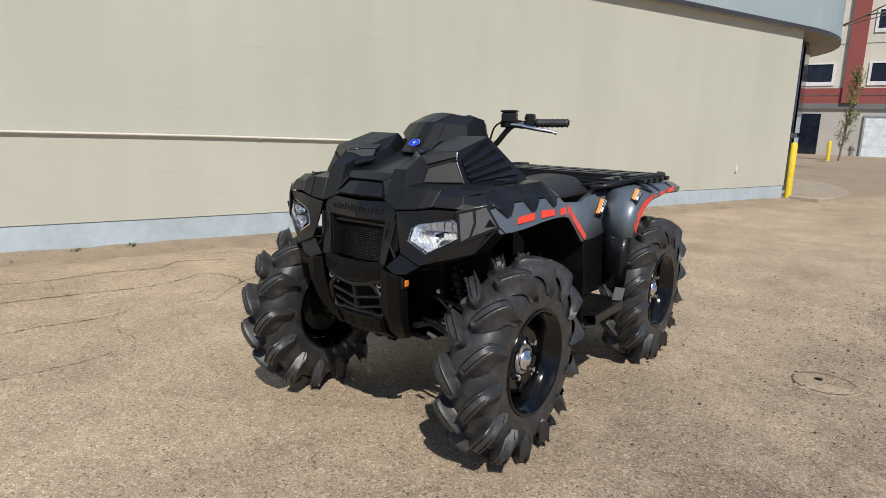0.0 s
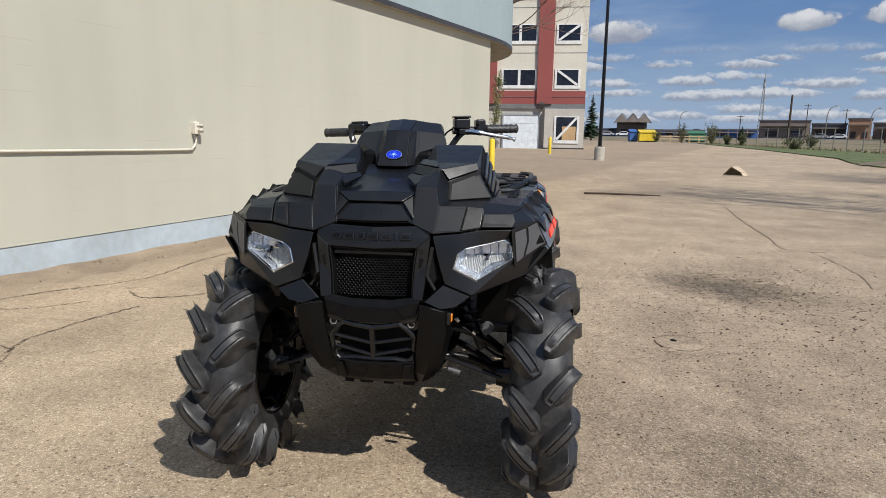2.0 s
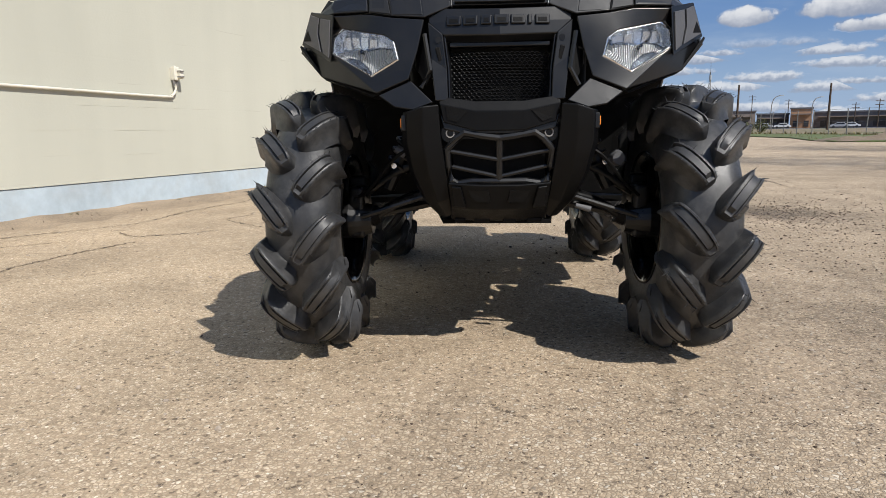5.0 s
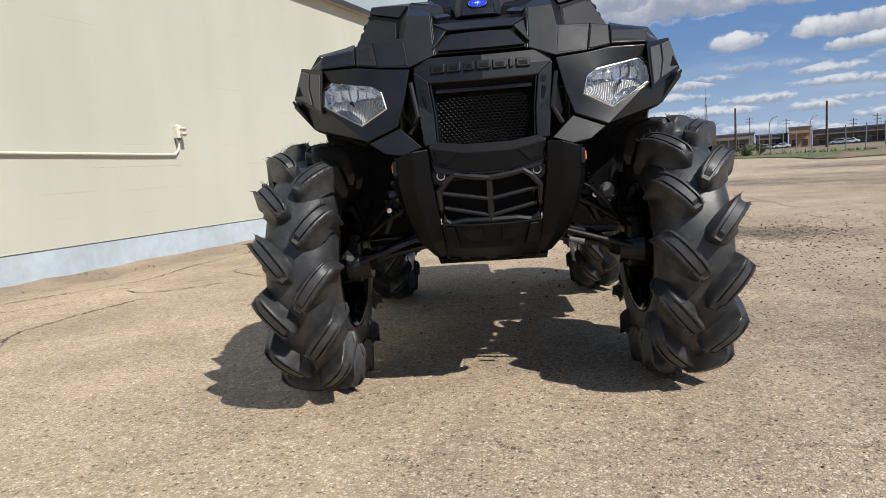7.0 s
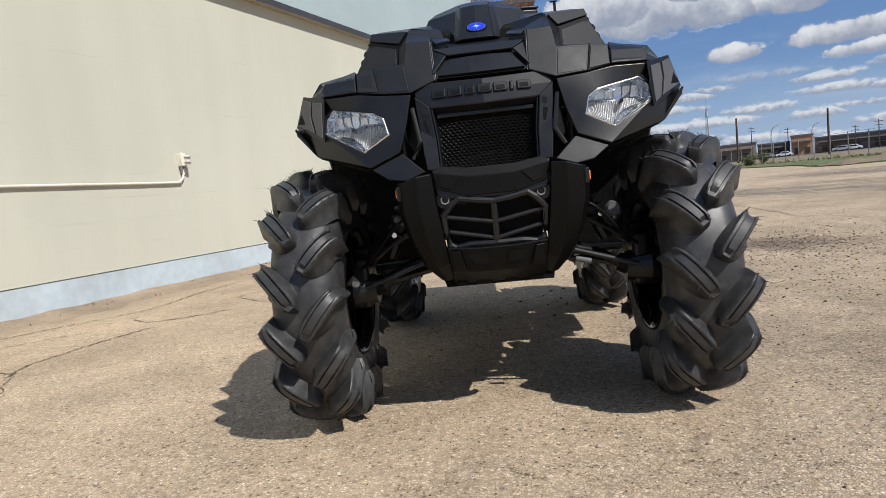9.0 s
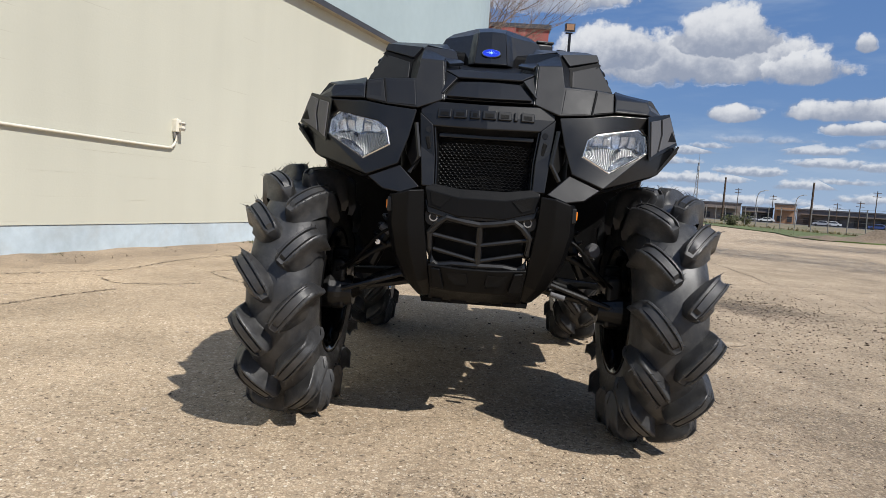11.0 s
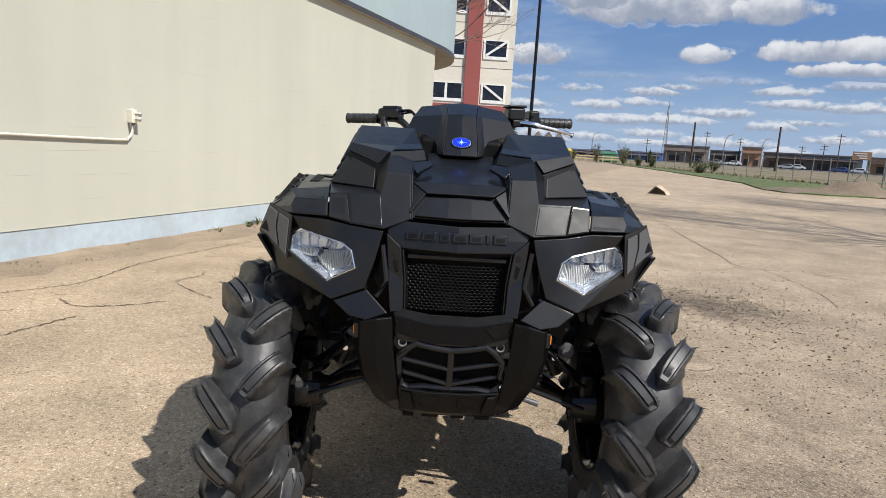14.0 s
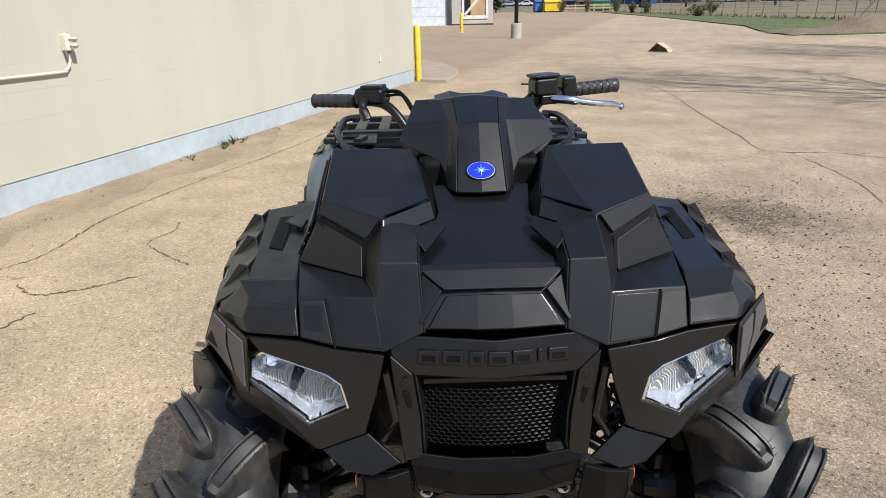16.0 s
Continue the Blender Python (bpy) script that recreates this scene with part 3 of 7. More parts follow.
crack([(-1.63, -0.98), (-1.60, -0.75), (-1.59, -0.62), (-1.61, -0.45)], 0.006, 21)
crack([(-3.69, 2.22), (-3.61, 2.46), (-3.51, 2.72), (-3.30, 3.2), (-3.05, 3.9)], 0.010, 22)
crack([(4.6, 12.5), (6.5, 11.7), (9.5, 11.2)], 0.014, 19)
crack([(1.2, 13.0), (3.5, 13.6), (7.0, 13.2)], 0.014, 20)

# ring of sealant where an old fitting was taken out
manhole = thing("manhole_cover", "round asphalt-covered manhole patch flush with the yard", "manhole cover", at=(1.405, 1.60, 0))
part("cover", lathe([(0.002, 0.001), (0.005, 0.115), (0.004, 0.135), (0.0005, 0.16)], 40, "z"), ASPHALT, manhole, smooth=True)
for n, (a, b) in enumerate(((0.4, 2.6), (2.9, 4.1), (4.3, 5.6))):
    part("rim", ribbon([(0.142 * math.cos(a + (b - a) * q / 6), 0.142 * math.sin(a + (b - a) * q / 6), 0) for q in range(7)], 0.007, 0.0062, 0.003, 40 + n), CRACK, manhole)
# flat near-black disc painted as the dark inside of the hole
hole = part("pick_hole_shade", lathe([(0.0062, 0.0005), (0.0062, 0.020)], 14, "z"), SHADEBLACK, manhole)
hole.location = (-0.03, 0.04, 0)

rnd = random.Random(5)


def pebble(rad, rnd):
    bm = bmesh.new()
    bmesh.ops.create_icosphere(bm, subdivisions=1, radius=rad)
    for v in bm.verts:
        v.co *= rnd.uniform(0.7, 1.25)
        v.co.z *= 0.6
    out = ([tuple(v.co) for v in bm.verts], [tuple(v.index for v in f.verts) for f in bm.faces])
    bm.free()
    return out


shapes = [pebble(1.0, rnd) for _ in range(6)]
verts, faces = [], []
for _ in range(2600):
    r, a = rnd.uniform(0, 1) ** 0.6 * 4.5, rnd.uniform(0, 2 * math.pi)
    x, y = 0.6 + r * math.cos(a), 0.9 + r * math.sin(a)
    if x < wall_x(y) + 0.05:
        continue
    s = rnd.uniform(0.002, 0.005) * (2.0 if rnd.random() < 0.06 else 1.0)
    v, f = rnd.choice(shapes)
    o = len(verts)
    verts += [(x + s * p[0], y + s * p[1], 0.4 * s + s * p[2]) for p in v]
    faces += [tuple(i + o for i in q) for q in f]
tagged(part("loose_grit", (verts, faces), STONE), "loose pale grit scattered over the asphalt", "gravel", kind="stuff")
verts, faces = [], []
for n in range(6500):
    x, y = (rnd.gauss(1.1, 1.0), rnd.gauss(-0.4, 0.6)) if n % 3 == 0 else (rnd.gauss(2.4, 1.3), rnd.gauss(1.8, 1.5)) if n % 5 else (rnd.gauss(2.2, 0.5), rnd.gauss(3.1, 0.55))
    s = rnd.uniform(0.0022, 0.0056) * (1.8 if rnd.random() < 0.08 else 1.0) * (0.42 if y < 0.3 else 0.65 if y < 0.9 else 1.0)
    v, f = rnd.choice(shapes)
    o = len(verts)
    verts += [(x + s * p[0], y + s * p[1], 0.4 * s + s * p[2]) for p in v]
    faces += [tuple(i + o for i in q) for q in f]
tagged(part("dark_grit", (verts, faces), STICK), "dark crumbs of tar and dirt near the oil stain", "gravel", kind="stuff")

# stone chips standing proud of the binder round the machine
crng = np.random.default_rng(12)
N = 52000
cx, cy = crng.uniform(-3.0, 3.2, N), crng.uniform(-1.55, 2.4, N)
far_off = np.hypot(cx, cy + 0.5) / 3.2
keep = (crng.uniform(0, 1, N) > 0.55 * far_off) & (cx > wall_x(cy) + 0.35)
cx, cy = cx[keep], cy[keep]
N = len(cx)
rad = crng.uniform(0.0022, 0.0050, N) * np.where(crng.uniform(0, 1, N) < 0.06, 1.5, 1.0)
turn, high = crng.uniform(0, 6.283, N), rad * crng.uniform(0.16, 0.40, N)
ang = turn[:, None] + np.arange(5) * 2 * math.pi / 5
wob = rad[:, None] * crng.uniform(0.7, 1.2, (N, 5))
low = np.stack([cx[:, None] + wob * np.cos(ang), cy[:, None] + wob * np.sin(ang), np.full((N, 5), -0.001)], 2)
tilt = crng.uniform(-0.25, 0.25, (N, 5)) * high[:, None]
top = np.stack([cx[:, None] + 0.55 * wob * np.cos(ang), cy[:, None] + 0.55 * wob * np.sin(ang), high[:, None] + tilt], 2)
chip_me = bpy.data.meshes.new("stone_chips")
chip_faces = []
for i in range(N):
    o = 10 * i
    chip_faces += [(o, o + 1, o + 6, o + 5), (o + 1, o + 2, o + 7, o + 6), (o + 2, o + 3, o + 8, o + 7), (o + 3, o + 4, o + 9, o + 8), (o + 4, o, o + 5, o + 9), (o + 5, o + 6, o + 7, o + 8, o + 9)]
chip_me.from_pydata(np.concatenate([low, top], 1).reshape(-1, 3).tolist(), [], chip_faces)
chip_me.materials.append(CHIPS)
tagged(new("stone_chips", chip_me), "tan stone chips bedded in the worn asphalt", "gravel", kind="stuff")

# ---- the long cream building ----
W0, W1 = Vector((wall_x(-14), -14, 0)), Vector((wall_x(11.55), 11.55, 0))
ALONG = (W1 - W0).normalized()
OUTW = Vector((ALONG.y, -ALONG.x, 0))


def wall_piece(a, b, z0, z1, out0, out1):
    """An upright slab along the wall from a to b metres past W0, between two distances off its face."""
    q = [W0 + ALONG * a + OUTW * out0, W0 + ALONG * b + OUTW * out0, W0 + ALONG * b + OUTW * out1, W0 + ALONG * a + OUTW * out1]
    return slab([(p.x, p.y) for p in q], z0, z1)


LENGTH = (W1 - W0).length
wall = part("wall_west", wall_piece(0, LENGTH, 0.266, 3.14, -0.30, 0.0), CREAM, bevel=0.006)
tagged(wall, "long cream painted block wall with hairline cracks", "wall", kind="structure")
foot = part("foundation", wall_piece(0, LENGTH - 0.02, -0.05, 0.262, -0.28, -0.004), PALEBLUE, wall, "pale blue painted foundation strip", bevel=0.008)
part("drip_edge", wall_piece(0, LENGTH - 0.01, 0.262, 0.270, -0.002, 0.005), CREAM, wall)
rows, srnd = [], random.Random(14)
for i in range(120):
    p = W0 + ALONG * (LENGTH * i / 119)
    k = srnd.uniform(0.7, 1.2)
    rows.append([(*(p + OUTW * (o * k))[:2], z * srnd.uniform(0.75, 1.2)) for o, z in ((-0.01, 0.036), (0.06, 0.032), (0.16, 0.020), (0.30, 0.009), (0.50, -0.003))])
silt = part("silt_bank", loft(rows), DIRTPALE, smooth=True)
tagged(silt, "pale silt and litter swept up against the wall's foot", "dirt", kind="stuff")
# joints of the block wall's lower courses, long and barely open
for z, y0, y1 in ((0.90, 3.2, 4.3), (0.698, 2.8, 3.25), (0.692, 3.5, 4.2), (0.48, 3.6, 3.9), (0.30, 5.0, 7.0), (1.31, 6.0, 7.2)):
    a, b = (Vector((wall_x(y), y, 0)) - W0 for y in (y0, y1))
    part("seam", wall_piece(a.dot(ALONG), b.dot(ALONG), z, z + 0.003, -0.002, 0.0012), CREAM, wall)

# the round end: inner drum, soffit, fascia and sloping roof
CEN = W1 + OUTW * 0.10 - OUTW * 5.0
a0 = math.atan2(OUTW.y, OUTW.x)


def eave(off, n=40):
    """The eave's line in plan: along the wall, then round the end."""
    pts = [W0 + OUTW * (0.10 + off), W1 + OUTW * (0.10 + off)]
    for i in range(1, n + 1):
        a = a0 + math.pi * i / n
        pts.append(CEN + Vector((math.cos(a), math.sin(a), 0)) * (5.0 + off))
    pts.append(CEN - OUTW * (5.0 + off) - ALONG * 25)
    return pts


def band(levels):
    """A skin along the eave's line; levels of (outward shift, height)."""
    return loft([[(p.x, p.y, z) for p in eave(off)] for off, z in levels])


fascia = part("fascia", band([(0.0, 3.10), (0.0, 5.45), (-0.08, 5.75), (-0.35, 5.98), (-1.2, 6.25), (-4.6, 6.6)]), TEAL)
tagged(fascia, "blue-grey metal fascia and roof curving round the building's end", "roof", kind="structure")
part("flashing", band([(0.012, 3.055), (0.02, 3.13), (0.004, 3.135)]), FLASH, fascia, "dark metal drip flashing")
part("soffit", band([(0.01, 3.06), (-0.5, 3.07), (-1.8, 3.075), (-4.5, 3.08)]), SOFFIT, fascia, "shaded brown soffit boards")
rows = []
for i in range(25):
    a = a0 + math.pi * i / 24
    rows.append([(CEN.x + 4.45 * math.cos(a), CEN.y + 4.45 * math.sin(a), z) for z in (0.10, 3.08)])
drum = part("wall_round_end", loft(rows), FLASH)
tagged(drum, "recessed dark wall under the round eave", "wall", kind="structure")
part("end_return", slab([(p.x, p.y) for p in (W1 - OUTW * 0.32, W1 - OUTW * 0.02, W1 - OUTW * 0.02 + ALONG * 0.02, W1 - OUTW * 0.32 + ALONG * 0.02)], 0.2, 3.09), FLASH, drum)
for i in range(0, 12):
    a, b2 = a0 + 0.03 + math.pi * i / 12, a0 - 0.01 + math.pi * (i + 1) / 12
    for z0, z1 in ((0.25, 1.15), (1.25, 3.0)):
        q = [(CEN.x + 4.47 * math.cos(t), CEN.y + 4.47 * math.sin(t)) for t in (a, b2)]
        part("pane", plate([(*q[0], z0), (*q[1], z0), (*q[1], z1), (*q[0], z1)], 0.012), DARKGLASS, drum, "dark blue-grey glass")
walkway = [(CEN.x + r * math.cos(a0 + 0.01 + 2.5 * t / 30), CEN.y + r * math.sin(a0 + 0.01 + 2.5 * t / 30)) for r, ts in ((5.55, range(31)), (4.4, range(30, -1, -1))) for t in ts]
kerb = part("pavement_round_end", slab(walkway, -0.02, 0.075), material("dusty concrete", (0.37, 0.31, 0.235), 0.9, grain=30, amount=0.15, bump=0.2, bump_scale=120), bevel=0.02)
tagged(kerb, "raised concrete walkway with a rounded kerb", "pavement", kind="structure")
hall = part("hall_core", slab([(p.x, p.y) for p in (W0 - OUTW * 0.4, W1 - OUTW * 0.4 - ALONG * 0.3, W1 - OUTW * 9 - ALONG * 0.3, W0 - OUTW * 9)], 0, 3.05), CREAM)
tagged(hall, "cream building behind the wall", "building", kind="structure")

# conduit and junction box on the wall
HUNG = Vector((wall_x(4.18), 4.18, 0))
cond = thing("wall_conduit", "cream painted conduit running along the wall to a box", "conduit")
run = [HUNG - ALONG * 12 + OUTW * 0.022 + Vector((0, 0, 1.12)), HUNG - ALONG * 4 + OUTW * 0.022 + Vector((0, 0, 1.058)), HUNG - ALONG * 1.5 + OUTW * 0.022 + Vector((0, 0, 1.024)), HUNG - ALONG * 0.20 + OUTW * 0.022 + Vector((0, 0, 1.006)),
       HUNG - ALONG * 0.06 + OUTW * 0.022 + Vector((0, 0, 1.018)), HUNG - ALONG * 0.008 + OUTW * 0.022 + Vector((0, 0, 1.07)), HUNG + OUTW * 0.022 + Vector((0, 0, 1.15))]
part("pipe", tube(bend(run, 8), 0.0125, 10), PIPE, cond, smooth=True)
for d in (2.2, 5.6):
    p = HUNG - ALONG * d + OUTW * 0.02 + Vector((0, 0, 1.006 + 0.0135 * d))
    part("strap", box(p.x, p.y, p.z, 0.03, 0.03, 0.034, (0, 0, -19.74)), PIPE, cond, bevel=0.006)
ebox = thing("junction_box", "small cream weatherproof socket box on the wall", "electrical box")
c = HUNG + OUTW * 0.03 + Vector((0, 0, 1.225)) - ALONG * 0.01
part("housing", box(c.x, c.y, c.z, 0.065, 0.06, 0.125, (0, 0, -19.74)), PIPE, ebox, bevel=0.008)
c2 = c + OUTW * 0.045 + ALONG * 0.025
part("cover", box(c2.x, c2.y, c2.z - 0.004, 0.05, 0.045, 0.085, (0, 0, -19.74)), PIPE, ebox, bevel=0.006)
for z in (-0.028, 0.022):
    part("slot", box(c2.x + 0.012, c2.y - 0.012, c2.z + z, 0.05, 0.04, 0.008, (0, 0, -19.74)), FENCE, ebox)
part("cap", box(c.x, c.y, c.z + 0.066, 0.03, 0.03, 0.012, (0, 0, -19.74)), PIPE, ebox, bevel=0.004)
for o in (-0.016, 0.016):
    c3 = c + ALONG * o - Vector((0, 0, 0.064))
    part("gland", tube([c3, c3 - Vector((0, 0, 0.055))], [0.016, 0.009], 10), FENCE, ebox)
outlet = thing("wall_spigot", "small pipe stub low on the cream wall", "pipe")
p = Vector((wall_x(10.0), 10.0, 0.60)) + OUTW * 0.015
part("stub", box(p.x, p.y, p.z, 0.03, 0.05, 0.11, (0, 0, -19.74)), PIPE, outlet, bevel=0.006)


def bollard(x, y, h, r):
    b = thing("bollard", "yellow painted steel bollard with a domed top", "bollard", "bollards", (x, y, 0))
    prof = [(0.0, r * 1.02), (h - r * 0.6, r * 1.02), (h - r * 0.25, r * 0.85), (h - 0.03 * r, r * 0.45), (h, 0.001)]
    part("post", lathe(prof, 20, "z"), YELLOW, b, smooth=True)
    part("footing", lathe([(0.0, r * 1.9), (0.012, r * 1.7), (0.02, r)], 16, "z"), CONCRETE, b)
    return b


bollard(-0.30, 11.62, 1.07, 0.060)
bollard(1.66, 33.0, 0.95, 0.085)
bollard(-1.9, 33.2, 0.95, 0.085)

# weeds at the foot of the wall
rnd = random.Random(9)


def weed(x, y, h, n, rnd):
    bm_v, bm_f = [], []
    for _ in range(n):
        a, lean, hh, w = rnd.uniform(0, 6.28), rnd.uniform(0.2, 1.2), h * rnd.uniform(0.35, 1), h * rnd.uniform(0.03, 0.08)
        dx, dy = math.cos(a), math.sin(a)
        o = len(bm_v)
        for s, ww in ((0, 0.5), (0.5, 1.0), (1.0, 0.1)):
            r, z = lean * hh * s * s, hh * s * (1 - 0.25 * s * lean)
            bm_v += [(x + dx * r - dy * w * ww, y + dy * r + dx * w * ww, z), (x + dx * r + dy * w * ww, y + dy * r - dx * w * ww, z)]
        bm_f += [(o, o + 1, o + 3, o + 2), (o + 2, o + 3, o + 5, o + 4)]
    return bm_v, bm_f


for y, h in ((0.25, 0.07), (0.5, 0.08), (0.9, 0.09), (3.0, 0.06), (4.1, 0.07), (5.2, 0.10), (5.75, 0.13), (5.95, 0.16), (6.1, 0.10), (6.7, 0.07), (4.75, 0.06), (0.1, 0.05), (7.6, 0.06)):
    x = wall_x(y) + 0.07
    w = part("weed", merged(*[weed(x + rnd.gauss(0, 0.035), y + rnd.gauss(0, 0.07), h * rnd.uniform(0.35, 1.0), 9, rnd) for _ in range(9)]), WEED)
    tagged(w, "small green weed growing at the wall's foot", "weed", "weeds")
verts, faces = [], []
for _ in range(700):
    y = rnd.uniform(-0.5, 10.5)
    v, f = weed(wall_x(y) + abs(rnd.gauss(0, 0.16)) + 0.01, y, rnd.uniform(0.012, 0.04), 4, rnd)
    o = len(verts)
    verts += v
    faces += [tuple(i + o for i in q) for q in f]
tagged(part("dry_litter", (verts, faces), STICK), "dry leaves and twigs along the wall's foot", "litter", kind="stuff")

# ---- yard things ----
card = thing("cardboard_box", "brown cardboard box folded open like a tent on the asphalt", "cardboard box", at=(6.7, 17.9, 0))
card.rotation_euler = (0, 0, radians(-26))
part("flap", plate([(-0.32, -0.20, 0.0), (-0.09, -0.26, 0.25), (0.0, 0.24, 0.25), (-0.28, 0.25, 0.0)], 0.012), CARD, card)
part("flap", plate([(-0.09, -0.26, 0.255), (0.20, -0.30, 0.10), (0.28, 0.22, 0.08), (0.0, 0.24, 0.255)], 0.012), CARD, card)
part("side", plate([(0.20, -0.30, 0.10), (0.28, 0.22, 0.08), (0.33, 0.22, 0.0), (0.27, -0.30, 0.0)], 0.01), CARD, card)
part("back", plate([(-0.28, 0.245, 0.0), (0.0, 0.24, 0.25), (0.28, 0.22, 0.08), (0.33, 0.22, 0.0)], 0.008), CARD, card)
part("floor_sheet", plate([(-0.33, -0.30, 0.004), (0.20, -0.34, 0.004), (0.30, 0.2, 0.004), (-0.28, 0.24, 0.004)], 0.006), CARD, card)
stick = thing("fallen_branch", "thin dark fallen branch lying on the asphalt", "branch")
part("stem", tube(bend([(1.62, 10.78, 0.02), (2.1, 10.70, 0.03), (2.6, 10.72, 0.02), (3.08, 10.60, 0.02)]), [0.02] * 10 + [0.015] * 5 + [0.01] * 4, 7), STICK, stick)
part("twig", tube([(2.1, 10.70, 0.03), (1.9, 10.9, 0.02), (1.75, 10.98, 0.015)], [0.010, 0.007, 0.004], 6), STICK, stick)

lamp = thing("street_lamp", "black square-headed yard light on a white concrete base", "street lamp", at=(3.62, 26.6, 0))
part("base", lathe([(0, 0.23), (0.56, 0.225), (0.60, 0.20), (0.60, 0.0)], 24, "z"), CONCRETE, lamp, "white painted concrete base")
part("pole", tube([(0, 0, 0.58), (0, 0, 8.3)], [0.085, 0.06], 12), STEEL, lamp)
part("base_plate", box(0, 0, 0.615, 0.26, 0.26, 0.025), STEEL, lamp)
part("arm", box(-0.04, 0, 8.28, 0.30, 0.06, 0.06), STEEL, lamp)
part("head", box(-0.02, -0.02, 8.52, 0.42, 0.34, 0.34, (12, 0, 0)), FLASH, lamp, bevel=0.02)
part("lens", box(-0.02, -0.20, 8.50, 0.32, 0.02, 0.24, (12, 0, 0)), FARTAN, lamp)

# ---- the storeyed building beyond the yard ----
BY = 44.0
house = thing("storeyed_building", "pale panelled building with dull red bands and dark windows", "building", at=(0, BY, 0))
HX0, HX1, TOP = -16.0, 4.35, 13.1
part("wall", box((HX0 + HX1) / 2, 6.2, (3.1 + TOP) / 2, HX1 - HX0, 12, TOP - 3.1), STUCCO, house)
part("ground_floor_wall", box((HX0 + HX1) / 2, 6.25, 1.55, HX1 - HX0 - 0.1, 12, 3.1), BEIGE, house)
part("corner_bay", box(2.95, 0.35, 1.44, 2.78, 1.2, 2.72), BEIGE, house, bevel=0.02)
part("plinth", box(2.95, 0.35, 0.04, 2.86, 1.26, 0.1), FLASH, house)
part("red_band", box((HX0 + HX1) / 2, 6.13, 3.58, HX1 - HX0 + 0.02, 12, 0.92), BRICKRED, house)
part("red_joint", box((HX0 + HX1) / 2, 6.10, 3.62, HX1 - HX0 + 0.03, 12, 0.03), BANDGREY, house)
part("grey_band", box((HX0 + HX1) / 2, 6.11, 2.97, HX1 - HX0 + 0.03, 12, 0.32), BANDGREY, house)
part("top_band", box((HX0 + HX1) / 2, 6.12, 12.5, HX1 - HX0 + 0.02, 12, 1.2), BRICKRED, house)
part("parapet_cap", box((HX0 + HX1) / 2, 6.05, 13.25, HX1 - HX0 + 0.3, 12.2, 0.3), FLASH, house)
for x, w in ((1.505, 1.07), (-2.30, 0.85), (-7.4, 1.0)):
    part("pilaster", box(x, 0.10, (3.1 + TOP) / 2 + 0.03, w, 0.26, TOP - 3.12), BRICKRED, house)
for z in (6.63, 9.66):
    part("panel_joint", box((HX0 + HX1) / 2, 6.185, z, HX1 - HX0 + 0.01, 12, 0.035), BANDGREY, house)


def window(x0, x1, z0, z1, panes, brace=0, yf=0.17):
    cx, cz, w, h = (x0 + x1) / 2, (z0 + z1) / 2, x1 - x0, z1 - z0
    fr = part("window", merged(*[slab([(a, yf - 0.04), (b, yf - 0.04), (b, yf + 0.05), (a, yf + 0.05)], c, d) for a, b, c, d in (
        (x0 - 0.14, x1 + 0.14, z0 - 0.22, z0), (x0 - 0.14, x1 + 0.14, z1, z1 + 0.06), (x0 - 0.14, x0, z0, z1), (x1, x1 + 0.14, z0, z1))]), FRAMEW, house, "white framed window with dark glass")
    for i in range(panes):
        a, b = x0 + w * i / panes + (0.09 if i else 0), x0 + w * (i + 1) / panes - (0.09 if i < panes - 1 else 0)
        part("pane", box((a + b) / 2, yf + 0.02, cz, b - a, 0.02, h), DARKGLASS, fr)
        if i:
            part("mullion", box(a - 0.09, yf, cz, 0.18, 0.06, h), FRAMEW, fr)
    if brace:
        ang = math.degrees(math.atan2(h, w)) * brace
        part("brace", box(cx, yf - 0.05, cz, math.hypot(w, h) * 0.95, 0.03, 0.16, (0, -ang, 0)), FRAMEW, fr, "white diagonal board across the window")
    return fr


for i, z in enumerate((4.42, 7.44, 10.45)):
    window(-1.42, 0.80, z, z + 1.05, 2)
    window(2.32, 3.80, z, z + 1.05, 1, (-1, 1, -1)[i])
    window(-6.4, -3.4, z, z + 1.05, 2)
    window(-11.4, -8.6, z, z + 1.05, 2)
gw = window(2.40, 3.84, 0.62, 2.22, 1, 1, -0.27)
part("plywood", box(3.3, -0.30, 1.1, 0.95, 0.02, 0.95), PLY, gw, "raw plywood covering part of the opening")
garage = part("overhead_door", box(-0.07, 0.22, 1.18, 2.5, 0.1, 2.36), DOORWHITE, house, "white overhead door")
for z in (0.59, 1.18, 1.77):
    part("groove", box(-0.07, 0.168, z, 2.5, 0.012, 0.010), FARGREY, garage)
part("door_frame", merged(slab([(-1.42, 0.12), (-1.32, 0.12), (-1.32, 0.3), (-1.42, 0.3)], 0, 2.46), slab([(1.18, 0.12), (1.28, 0.12), (1.28, 0.3), (1.18, 0.3)], 0, 2.46), slab([(-1.42, 0.11), (1.28, 0.11), (1.28, 0.3), (-1.42, 0.3)], 2.36, 2.47)), FARGREY, house)
part("entrance", box(-5.0, 0.22, 1.25, 2.6, 0.12, 2.5), DARKGLASS, house, "dark recessed entrance")
part("wall_light", box(1.35, -0.12, 3.05, 0.42, 0.34, 0.30, (20, 0, 0)), FLASH, house, bevel=0.03)
part("vent_pipe", tube([(-1.7, 0.1, 2.4), (-1.7, 0.1, 2.75)], 0.04, 8), FENCE, house)
hyd = thing("fire_hydrant", "small grey hydrant standing before the building", "hydrant", at=(-1.75, BY - 0.9, 0))
